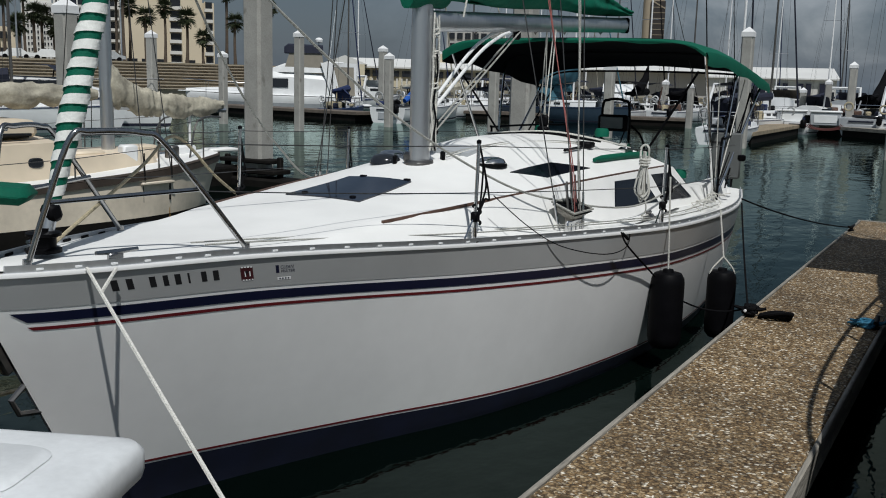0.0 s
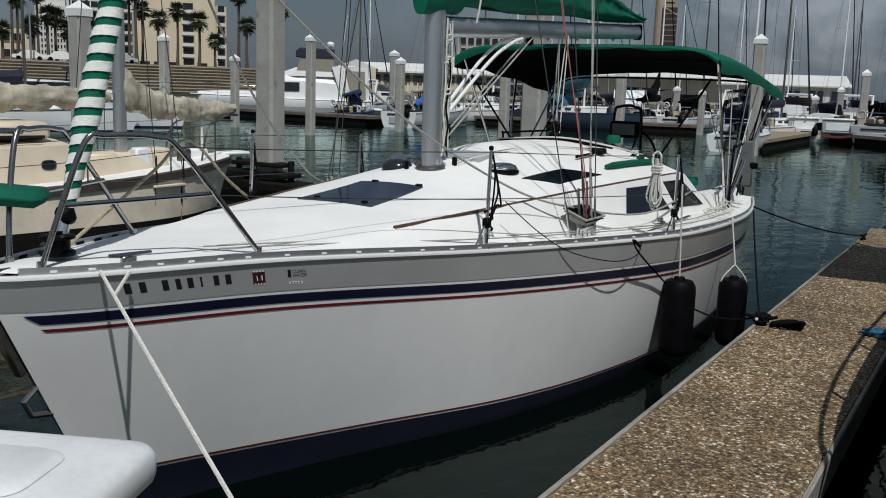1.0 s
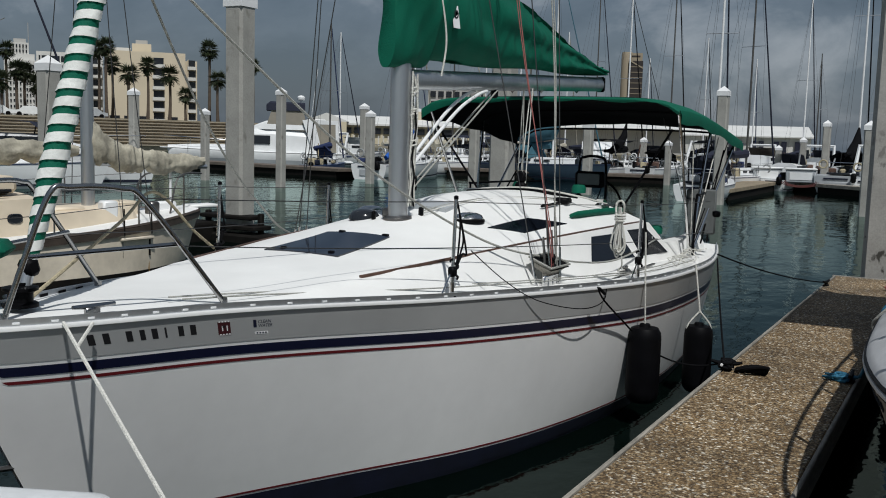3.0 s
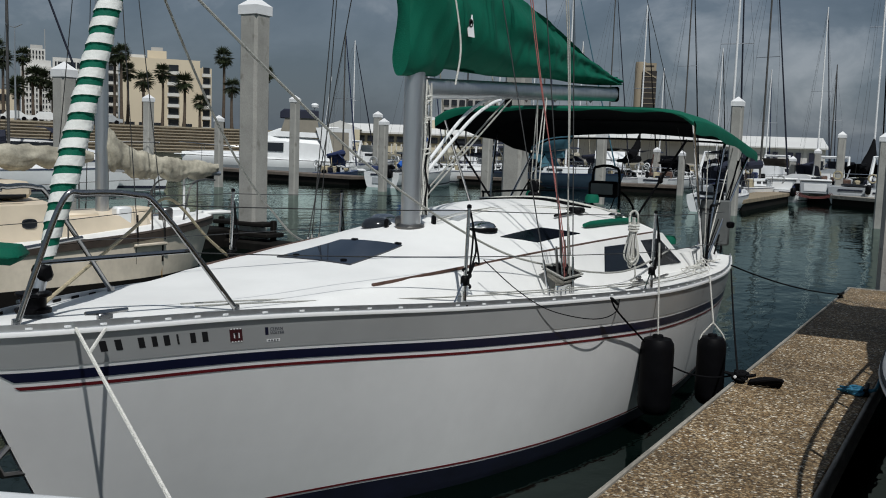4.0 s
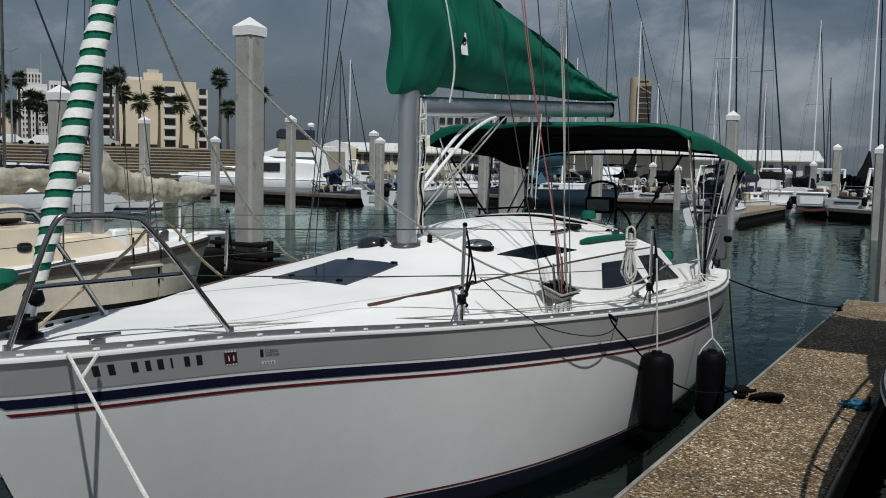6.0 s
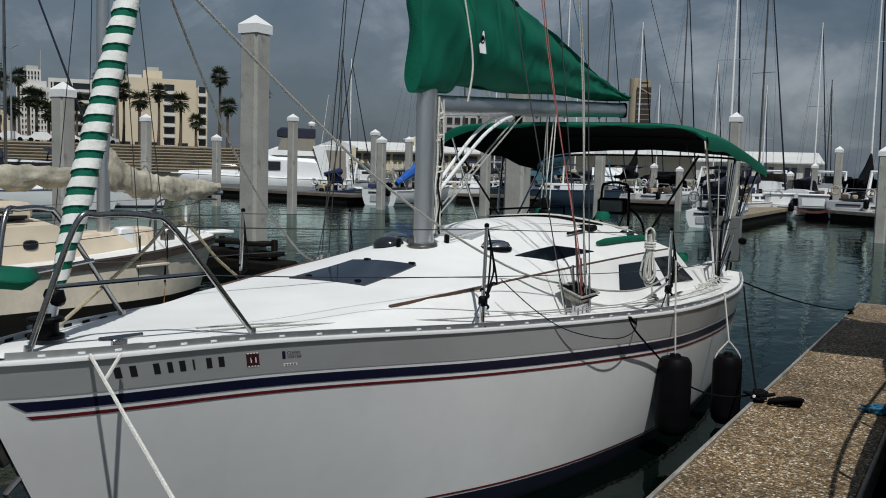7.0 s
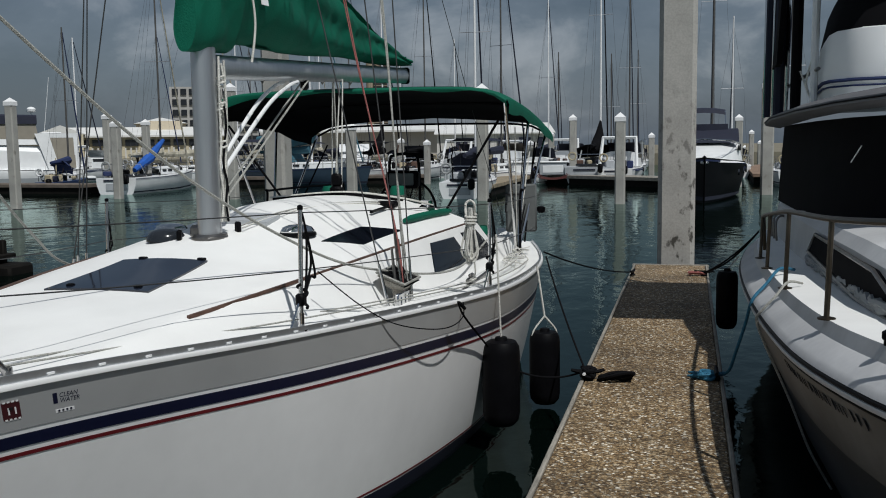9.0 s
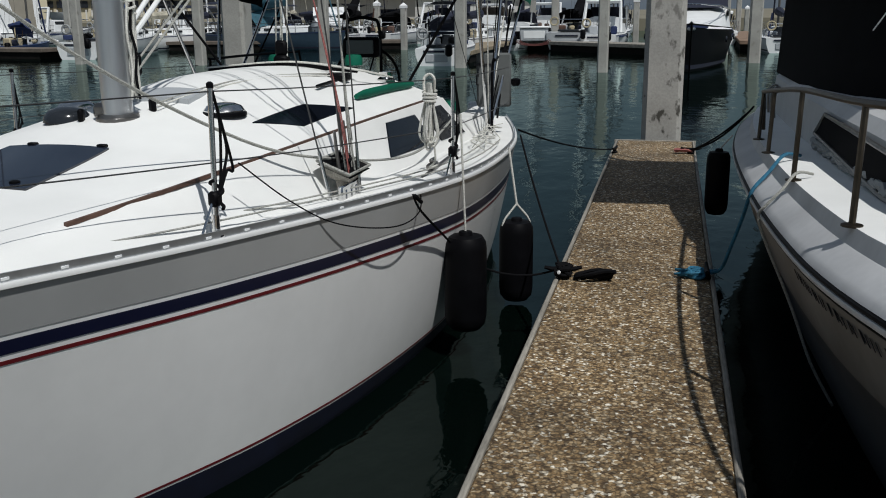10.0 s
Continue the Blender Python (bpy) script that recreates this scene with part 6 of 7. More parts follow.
part("mast_cover", Build().tube([(0, -2.4, 1.9), (0, -0.9, 2.3), (0, 0.4, 2.9), (0, 0.95, 3.8)], [0.2, 0.36, 0.28, 0.06], 10), BLACKC, gs, "black cover heaped up the mast")
far_sailboat(spot(4.3, 70, WZ), -2, 10, 14, PWHITE, CNAVY, "white sloop between piles", None, None)
mb = far_cruiser((0.80, 44.5, WZ), 180, 11.6, "black-hulled motorboat with white topsides and navy canvas", RUBBER, CNAVY, False)
part("foredeck", Build().grid([[(x * w_, y, 1.46 + 0.25 * (1 - x * x) + h_) for x in (-1, -0.5, 0, 0.5, 1)] for y, w_, h_ in ((-1.0, 1.72, 0), (2.0, 1.7, 0.0), (4.2, 1.1, 0.05), (5.9, 0.15, 0.12))]), PWHITE, mb, "white foredeck")
part("screen", Build().grid([[(x, y + 0.25 * (1 - (x / 1.1) ** 2), z) for x in (-1.1, -0.55, 0, 0.55, 1.1)] for y, z in ((0.9, 2.3), (0.3, 2.75))]), WINDK, mb, "dark raked windscreen")
part("canopy", Build().grid([[(x, y, z - 0.10 * (x / 0.95) ** 2) for x in (-0.95, -0.5, 0, 0.5, 0.95)] for y, z in ((0.1, 3.62), (0.0, 3.78), (-0.4, 3.86), (-2.2, 3.86))]), CNAVY, mb, "navy canopy")
part("weather_cloth", Build().grid([[(x, 0.3 + 0.2 * (1 - (x / 1.05) ** 2), z) for x in (-1.05, -0.5, 0, 0.5, 1.05)] for z in (2.72, 3.12)]), CNAVY, mb, "navy weather cloth")
for s in (1, -1):
    part("canopy_pole", Build().tube([(s * 1.0, 0.3, 2.2), (s * 0.93, 0.0, 3.68)], 0.03, 6), STEEL, mb)
    part("pulpit_rail", Build().tube([(s * 1.5, 1.5, 2.3), (s * 1.0, 4.2, 2.4), (0, 6.0, 2.45)], 0.025, 6), STEEL, mb)
part("anchor_roller", Build().box((0, 6.1, 1.55), (0.3, 0.7, 0.14), 0.03), STEEL, mb)
far_sailboat((1.6, 62, WZ), 0, 12, 20, PWHITE, CNAVY, "white sloop with a tall pale mast", None, CNAVY)
far_sailboat((5.8, 58, WZ), 0, 9, 12, PWHITE, CNAVY, "white sloop beyond the brick-coloured dock", None, None)
far_sailboat(spot(25.3, 80, WZ), -10, 10, 13, PWHITE, STAINC, "white sloop at the far dock", None, None)
far_sailboat(spot(56, 42, WZ), -40, 11, 12, PWHITE, CNAVY, "white sailboat behind the cream one", CNAVY, None)
far_cruiser(spot(53, 46, WZ), -50, 10, "white motorboat with a dark canopy", None, CNAVY, False)

random.seed(21)
for b_, d_, L_, mh, hm, cm in ((36.0, 80, 9, 11, PWHITE, CNAVY), (31.5, 84, 9, 12, PWHITE, CBLUE), (26.4, 86, 9, 11, PTEAL, CNAVY), (22.4, 84, 10, 12, PWHITE, STAINC), (17.6, 86, 9, 10, PWHITE, CNAVY), (14.4, 88, 9, 12, PWHITE, BLACKC), (11.6, 86, 9, 10, PWHITE, CBLUE), (8.2, 92, 9, 11, PGREY, CNAVY), (5.2, 84, 9, 10, PWHITE, CNAVY), (3.6, 92, 9, 11, PWHITE, CBLUE), (-1.5, 70, 9, 11, PWHITE, CNAVY), (24.6, 70, 9, 12, PTEAL, CBLUE)):
    far_sailboat(spot(b_, d_, WZ), random.uniform(-6, 8), L_, mh, hm, cm, "sailboat among the moored rows at the far dock", random.choice((None, CNAVY, BLACKC)), random.choice((None, CNAVY)))
for b_, d_ in ((34.9, 82), (28.4, 86), (16.9, 80), (10.6, 84), (7.6, 74), (4.7, 60)):
    far_cruiser(spot(b_, d_, WZ), random.uniform(-8, 8), 7.5, "small white motorboat among the moored rows", None, random.choice((CNAVY, PWHITE, BROWNDOCK)), random.random() < 0.6)

# far docks
def dock(name, a, b, w, mm, label, top=0.5):
    a, b = Vector(a), Vector(b)
    d = b - a
    ang = math.degrees(math.atan2(d.y, d.x))
    t = thing(name, label, "dock", (0, 0, 0), "far docks", "structure")
    part("deck", Build().box(((a.x + b.x) / 2, (a.y + b.y) / 2, top - 0.1), (d.length, w, 0.2), 0.02, pose(0, 0, 0, 0, 0, ang)), mm, t)
    part("float", Build().box(((a.x + b.x) / 2, (a.y + b.y) / 2, 0.1), (d.length * 0.98, w * 0.9, 0.5), 0.02, pose(0, 0, 0, 0, 0, ang)), WOODSHADE, t)


dock("far_dock", (-56, 50.0, 0), (-31.5, 46.6, 0), 1.8, BROWNDOCK, "low far dock with dark floats")
dock("far_dock", (-30.5, 57, 0), (-16, 60, 0), 1.8, BROWNDOCK, "low far dock with dark floats")
dock("far_dock", spot(28, 80), spot(14, 84), 2.0, BROWNDOCK, "low far dock with dark floats")
dock("far_dock", spot(13.6, 45), spot(9.9, 64), 1.6, TANDOCK, "brown timber dock")
dock("far_dock", spot(10.8, 62), spot(1.5, 52), 1.8, WOODDOCK, "grey far walkway")
dock("far_dock", (4.35, 57), (5.1, 80), 1.3, mat("dock_brick_red", (0.24, 0.16, 0.11), 0.85, var=0.3, scale=3, fine=0.2), "brick-coloured narrow dock")
HOSER = mat("hose_red", (0.10, 0.015, 0.012), 0.7)
for b_, d_, hose in ((10.6, 58.3, False), (8.82, 57.6, True)):
    x, y, _ = spot(b_, d_)
    bx = thing("dock_box", "white fibreglass dock box on a far dock", "dock box", (x, y, 0.5), "far dock boxes", "", 10)
    part("body", Build().box((0, 0, 0.36), (1.6, 0.8, 0.72), 0.05), PGREY, bx)
    part("front_panel", Build().box((0, -0.41, 0.36), (1.2, 0.03, 0.42), 0.01), PWHITE, bx)
    part("lid", Build().box((0, 0, 0.77), (1.74, 0.92, 0.11), 0.04), PWHITE, bx)
    if hose:
        for k in range(4):
            part("hose", Build().tube([(1.0 * math.cos(t) * (0.8 + 0.07 * k), -0.55, 0.12 + 0.28 * math.sin(t) - 0.03 * k) for t in [math.pi + math.pi * i / 12 for i in range(13)]], 0.02, 6), HOSER, bx, "red hose")

# ---- shore: seawall, land, buildings, palms ----
wall = thing("stepped_seawall", "tan concrete stepped seawall along the bay front", "seawall", (0, 0, 0), "", "structure")
A, Bp = Vector(spot(75, 130)), Vector(spot(38.5, 132))
dv = (Bp - A).normalized()
nv = Vector((-dv.y, dv.x, 0))
if nv.y < 0:
    nv = -nv
for k in range(9):
    o = nv * (k * 0.9)
    a, b = A + o, Bp + o
    z0, z1 = WZ + 0.4 + 0.40 * k, WZ + 0.4 + 0.40 * (k + 1)
    part("step", Build().slab([(a.x, a.y, z0 - 1), (b.x, b.y, z0 - 1), (b.x + nv.x * 2, b.y + nv.y * 2, z0 - 1), (a.x + nv.x * 2, a.y + nv.y * 2, z0 - 1)], (0, 0, 1 + 0.22)), STEPT, wall)
    f0 = a - nv * 0.35, b - nv * 0.35
    part("tread", Build().slab([(f0[0].x, f0[0].y, z0 + 0.224), (f0[1].x, f0[1].y, z0 + 0.224), (b.x + nv.x, b.y + nv.y, z0 + 0.224), (a.x + nv.x, a.y + nv.y, z0 + 0.224)], (0, 0, 0.12)), STEPT, wall)
land = Build()
pl = [A + nv * 8, Bp + nv * 8, Vector(spot(30, 900)), Vector(spot(75, 900))]
land.slab([(p.x, p.y, -2) for p in pl], (0, 0, 6.0))
setting("ground", land, LAND, "sandy bay-front ground")
pl = [Vector(spot(38.6, 122)), Vector(spot(-20, 122)), Vector(spot(-20, 900)), Vector(spot(38.6, 900))]
setting("ground_quay", Build().slab([(p.x, p.y, -2) for p in pl], (0, 0, 3.2)), LAND, "low quay land behind the marina")


def building(name, label, bearing, dist, wid, dep, z0, h, mm, rz=0.0):
    x, y, _ = spot(bearing, dist)
    return thing(name, label, "building", (x, y, z0), "", "", bearing + rz), wid, dep, h, mm


def block(p, c, s, mm, name="wall"):
    return part(name, Build().box((c[0], c[1], c[2] + s[2] / 2), s, 0.0), mm, p)


def windows(p, x0, x1, nx, z0, dz, nz, w, h, y, mm=None):
    me = mesh(Build().box((0, 0, 0), (w, 0.5, h), 0.0), mm or WINDK, 0)
    for i in range(nx):
        for k in range(nz):
            o = part("window", me, None, p)
            o.location = (x0 + (x1 - x0) * (i + 0.5) / nx, y, z0 + dz * k)


G = 4.0
p, *_ = building("hotel", "tan hotel block with recessed balconies", 46.55, 225, 20, 16, G, 20, BUILDC)
block(p, (-0.6, 8, 0), (17.2, 16, 16.0), BUILDC)
block(p, (-5.8, 7.5, 16.0), (4.0, 6, 1.0), BUILDW, "roof_curb")
block(p, (-1.4, 8, 16.0), (4.2, 6, 2.1), BUILDC, "roof_house")
block(p, (-1.4, 8, 18.1), (2.6, 3.5, 0.9), BUILDG, "roof_plant")
block(p, (9.4, 9.5, 0), (2.6, 13, 14.6), BUILDC, "end_bay")
for xx, w_ in ((2.2, 2.2), (9.5, 1.5)):
    y_ = -0.06 if xx < 5 else 2.94
    for k in range(6):
        z = 0.9 + 2.42 * k
        part("balcony", Build().box((xx, y_, z + 1.0), (w_, 0.4, 1.55)), WINDK, p)
        part("balcony_front", Build().box((xx, y_ - 0.55, z - 0.05), (w_ + 0.4, 1.0, 0.72)), BUILDW, p)
        part("balcony_side", Build().box((xx - w_ / 2 - 0.1, y_ - 0.4, z + 0.9), (0.2, 0.8, 1.9)), BUILDC, p)
for k in range(5):
    part("ground_opening", Build().box((-7.2 + 3.1 * k, -0.05, 1.0), (2.2, 0.3, 1.5)), WINDK, p)
p, *_ = building("hotel_wing", "pale hotel wing with rows of dark balconies", 50.2, 232, 10, 12, G, 17, BUILDW)
block(p, (-2, 8, 0), (14, 12, 15.6), BUILDW)
for k in range(6):
    part("balcony_opening", Build().box((-2, 1.9, 1.9 + 2.42 * k), (13, 0.4, 1.35)), WINDK, p)
    part("balcony_slab", Build().box((-2, 1.2, 0.8 + 2.42 * k), (13.6, 1.8, 0.62)), BUILDW, p)
    for q in range(4):
        part("balcony_wall", Build().box((-8 + 4 * q, 1.4, 1.9 + 2.42 * k), (0.25, 1.3, 1.5)), BUILDW, p)
p, *_ = building("white_tower", "white stepped office tower with many small windows", 53.05, 420, 20, 20, G, 30, BUILDW)
block(p, (0, 10, 0), (14.2, 18, 25.4), BUILDW)
block(p, (-0.6, 9, 25.4), (9.6, 12, 2.6), BUILDW, "middle_tier")
block(p, (-1.2, 9, 28.0), (6.6, 9, 4.6), BUILDW, "upper_tier")
block(p, (-1.2, 9, 32.6), (4.6, 6, 1.6), BUILDG, "top_tier")
part("mast_pole", Build().tube([(2.0, 9, 32), (2.0, 9, 41)], 0.14, 5), BUILDG, p)
windows(p, -6.6, 6.6, 11, 2.4, 2.3, 10, 0.55, 1.15, 0.9)
windows(p, -4.2, 1.8, 5, 29.2, 2.0, 2, 0.55, 1.2, 4.4)
for k in range(5):
    part("pier", Build().box((-6.9 + 3.45 * k, 0.85, 12.7), (0.35, 0.35, 25.4)), BUILDW, p)
p, *_ = building("flat_block", "pale low block with strip windows", 55.5, 200, 14, 12, G, 12, BUILDW)
block(p, (-4, 8, 0), (16, 12, 6.6), BUILDC)
windows(p, -11, 3, 7, 2, 3.0, 2, 1.2, 1.3, 1.9)
p, *_ = building("marina_house", "cream gabled marina building", 36.4, 142, 7, 8, 1.1, 6, BUILDY)
block(p, (0, 4, 0), (5.8, 9, 3.5), BUILDY)
part("roof", Build().slab([(-3.3, -0.5, 3.5), (3.3, -0.5, 3.5), (0, -0.5, 4.75)], (0, 10, 0)), ROOFW, p)
windows(p, -2.5, 2.5, 2, 2.3, 2, 1, 0.8, 0.9, -0.25)
p, *_ = building("long_hall", "long cream hall with a pale roof and dark openings", 31.6, 146, 19, 10, 1.1, 5, BUILDY)
block(p, (-0.5, 5, 0), (22, 10, 3.1), BUILDY)
part("roof", Build().slab([(-11.8, -0.8, 3.1), (10.8, -0.8, 3.1), (10.8, 5, 4.4), (-11.8, 5, 4.4)], (0, 0, 0.25)), ROOFW, p)
windows(p, -10.5, 9.5, 9, 2.3, 2, 1, 1.8, 0.9, -0.1)
for k in range(30):
    part("picket_post", Build().box((-11 + 0.74 * k, -0.9, 0.8), (0.2, 0.12, 1.6)), BUILDW, p)
block(p, (2, 5, 4.2), (5, 4, 1.3), BUILDC, "roof_house")
p, *_ = building("parking_block", "grey many-storeyed block with dark openings", 28.7, 300, 18, 14, 1.1, 19, BUILDG)
block(p, (0, 7, 0), (18, 14, 20), BUILDG)
windows(p, -8.6, 8.6, 7, 3, 3.1, 6, 1.7, 1.8, -0.1)
p, *_ = building("bank_tower", "tall tower, tan rounded shaft and dark glazed slab", 18.42, 350, 10, 10, 1.1, 38, TOWERT)
part("shaft", Build().lathe((-2.2, 4, 0), ((2.0, 0), (2.0, 33.6), (1.8, 34.4)), 20), TOWERT, p, "tan rounded shaft")
part("glazed_slab", Build().box((1.0, 5, 15.6), (5.0, 7, 31.2)), TOWERD, p, "dark glazed slab")
part("crown", Build().box((0.6, 5, 32.6), (5.2, 5.5, 2.8)), TOWERT, p, "tan crown band")
part("crown_sign", Build().box((0.9, 2.2, 32.9), (3.0, 0.1, 0.5)), TOWERD, p)
part("roof_slant", Build().slab([(-1.4, 1.44, 31.2), (3.4, 1.44, 28.4), (3.4, 1.44, 28.9), (-1.4, 1.44, 31.7)], (0, -0.12, 0)), TOWERT, p)
for k in range(15):
    part("floor_band", Build().box((1.0, 1.42, 2.5 + 1.9 * k), (4.9, 0.1, 0.22)), TOWERT, p)
p, *_ = building("boat_shed", "long white metal shed with navy shutters", 11.3, 112, 9.5, 12, 0.35, 4, BUILDW)
block(p, (-1.0, 6, -0.4), (13.4, 12, 3.7), BUILDW)
part("roof", Build().slab([(-8.0, -0.5, 3.25), (6.0, -0.5, 3.25), (5.6, 6, 4.5), (-8.0, 6, 4.5)], (0, 0, 0.14)), ROOFW, p, "pale metal roof")
part("gable", Build().slab([(5.72, 0.0, 3.3), (5.72, 12, 3.3), (5.72, 6, 4.4)], (0.05, 0, 0)), BUILDW, p)
for x in (-5.2, -4.4, -2.6, -1.8, -0.3, 0.5, 2.1, 2.9, 4.3):
    part("shutter", Build().box((x, -0.1, 2.15), (0.55, 0.3, 1.35)), CNAVY, p, "navy shutter")
part("side_opening", Build().box((5.3, -0.06, 1.5), (0.5, 0.3, 1.0)), WINDK, p)
p, *_ = building("grey_shed", "low grey waterfront shed", 19.5, 130, 26, 10, 1.1, 4, BUILDG)
block(p, (0, 6, 0), (27, 10, 3.2), BUILDG)
part("roof", Build().slab([(-14, -0.6, 3.2), (14, -0.6, 3.2), (14, 5, 4.1), (-14, 5, 4.1)], (0, 0, 0.25)), ROOFW, p)
p, *_ = building("louvred_block", "grey block with horizontal concrete louvres", 24.3, 170, 16, 10, 1.1, 9, BUILDG)
block(p, (0, 6, 0), (18, 10, 8.4), BUILDG)
for k in range(5):
    part("louvre", Build().box((0, 0.9, 1.5 + 1.6 * k), (17.6, 0.3, 0.8)), WINDK, p)
p, *_ = building("low_house", "small pale building with a hipped roof", 31.0, 190, 8, 8, 1.1, 7, BUILDY)
block(p, (0, 4, 0), (9, 8, 6.2), BUILDC)
part("roof", Build().grid([[(-5, -0.5, 6.2), (5, -0.5, 6.2), (5, 8.5, 6.2), (-5, 8.5, 6.2)], [(-0.3, 4, 7.4), (0.3, 4, 7.4), (0.3, 4.2, 7.4), (-0.3, 4.2, 7.4)]], closed=True, caps=True), ROOFW, p)


def palm_meshes(h, seed, dense):
    random.seed(seed)
    tr_ = Build().tube([(0.1 * math.sin(3 * k / 6), 0.05 * k / 6, h * k / 6) for k in range(7)], [0.30, 0.24, 0.21, 0.2, 0.19, 0.19, 0.22], 8)
    cr_ = Build()
    for k in range(50):
        a, el = random.uniform(0, 2 * math.pi), random.uniform(-0.9, 1.25)
        stem = random.uniform(0.8, 1.35)
        d = Vector((math.cos(a) * math.cos(el), math.sin(a) * math.cos(el), math.sin(el)))
        s = Vector((-math.sin(a), math.cos(a), 0))
        u_ = d.cross(s)
        root = Vector((0, 0, h)) + d * stem * 0.55
        cr_.add([Vector((0, 0, h)) + s * 0.03, root, Vector((0, 0, h)) - s * 0.03], [(0, 1, 2)])
        fan = random.uniform(0.95, 1.35)
        for j in range(9):
            an = radians(-72 + 18 * j + random.uniform(-5, 5))
            tip = root + (d * math.cos(an) + s * math.sin(an)) * fan * (0.75 + 0.25 * math.cos(an)) - Vector((0, 0, random.uniform(0.06, 0.28)))
            side = (s * math.cos(an) - d * math.sin(an)) * 0.08
            mid = root.lerp(tip, 0.5) + u_ * 0.04
            cr_.add([root, mid + side, tip, mid - side], [(0, 1, 2, 3)])
    if dense:
        for k in range(46):
            a = random.uniform(0, 2 * math.pi)
            z = h - random.uniform(0.3, 1.5)
            r = 0.8 - 0.2 * (h - z) / 2
            cr_.add([(0.1 * math.cos(a), 0.1 * math.sin(a), z + 0.4), (r * math.cos(a), r * math.sin(a), z - 0.3), (r * math.cos(a + 0.4), r * math.sin(a + 0.4), z - 0.2)], [(0, 1, 2)])
    return mesh(tr_, BARK, 40), mesh(cr_, LEAF, 0)


kinds = [palm_meshes(8.5, 1, True), palm_meshes(6.5, 2, True), palm_meshes(10.5, 3, True), palm_meshes(4.5, 5, True)]
random.seed(11)
for b_, d_, k in ((49.7, 160, 2), (49.2, 152, 2), (48.8, 150, 2), (48.5, 156, 0), (47.6, 150, 1), (46.6, 150, 0), (45.4, 150, 1), (44.5, 150, 3), (43.2, 156, 2), (42.7, 152, 1), (40.7, 160, 2), (50.4, 150, 3), (51.0, 147, 1), (51.6, 148, 1), (52.4, 152, 3), (53.0, 154, 1), (53.4, 150, 1), (53.9, 158, 2), (54.2, 147, 3), (54.9, 150, 0), (55.7, 146, 3), (56.5, 150, 2), (57.1, 152, 1), (57.6, 148, 1), (58.3, 156, 2), (58.8, 147, 3), (59.4, 150, 0), (60.5, 152, 2), (60.9, 147, 3), (61.7, 153, 0), (62.4, 156, 1), (55.2, 157, 2), (52.0, 146, 3)):
    x, y, _ = spot(b_, d_)
    p = thing("palm_tree", "fan palm with a dark green crown on the bay front", "palm tree", (x, y, G - 0.05), "bay-front palms", "", random.uniform(0, 360))
    p.scale = (random.uniform(0.9, 1.1),) * 3
    part("trunk", kinds[k][0], None, p)
    part("crown", kinds[k][1], None, p)
for b_, mm in ((54.4, PWHITE), (52.8, PWHITE), (51.5, PWHITE), (49.6, PGREY), (57.0, PWHITE), (59.4, PGREY)):
    x, y, _ = spot(b_, 143)
    car = thing("parked_car", "pale car parked along the bay-front road", "car", (x, y, G - 0.03), "parked cars", "", b_)
    rows = [[(xx, yy * 0.85, z) for yy in (-1, 1)] for xx, z in ((-2.1, 0.35), (-2.15, 0.8), (-1.3, 0.9), (-0.8, 1.4), (0.7, 1.42), (1.4, 0.92), (2.1, 0.8), (2.15, 0.35))]
    bd = Build().grid(rows)
    for s in (0, 1):
        bd.add([r[s] for r in rows], [tuple(range(8))])
    part("body", bd, mm, car, "", 30)
    for xx in (-1.3, 1.3):
        for yy in (-0.8, 0.8):
            part("wheel", Build().lathe((xx, yy, 0.32), ((0.32, -0.1), (0.32, 0.1)), 12, "y"), RUBBER, car)
lampp = thing("street_lamp", "tall grey street lamp with two arms", "street lamp", spot(54.3, 140, G - 0.03))
part("pole", Build().tube([(0, 0, 0), (0, 0, 12.5)], [0.14, 0.08], 8), ALU, lampp)
part("arm", Build().tube([(-1.6, 0, 12.6), (0, 0, 12.2), (1.6, 0, 12.6)], 0.06, 6), ALU, lampp)

# ---- loose things and lines round the sailboat (world places) ----
def bw_(p):
    """Boat place to world place."""
    return (p[0] - 0.02, p[1], p[2] - 0.04)


def rope(name, pts, r, mm, label, n=6):
    t = thing(name, label, "rope", pts[0], "mooring lines")
    o = pts[0]
    part("strand", Build().tube([(p[0] - o[0], p[1] - o[1], p[2] - o[2]) for p in pts], r, n), mm, t)
    return t


def fender(at, h, r, line_top, label, bridle=0.0):
    f = thing("fender", label, "fender", at, "hull fenders")
    part("body", Build().lathe((0, 0, 0), ((0.03, 0.0), (r * 0.7, 0.012), (r * 0.93, 0.05), (r, 0.11), (r, h - 0.10), (r * 0.96, h - 0.05), (r * 0.80, h - 0.012), (r * 0.35, h - 0.004), (r * 0.30, h + 0.02), (0.02, h + 0.024)), 24), RUBBER, f, "black vinyl body")
    d = Vector(line_top) - Vector(at)
    if bridle:
        k = (0, 0, h + bridle)
        for s in (1, -1):
            part("bridle", Build().tube(bend([(s * r * 0.75, s * r * 0.45, h - 0.04), (s * r * 0.6, s * r * 0.36, h + 0.02), k], 5), 0.008, 6), ROPEW, f)
        part("line", Build().tube([k, tuple(d)], 0.009, 6), ROPEW, f, "white fender line")
    else:
        part("line", Build().tube([(0, 0, h + 0.01), tuple(d)], 0.0075, 6), ROPEW, f, "white fender line")
    return f


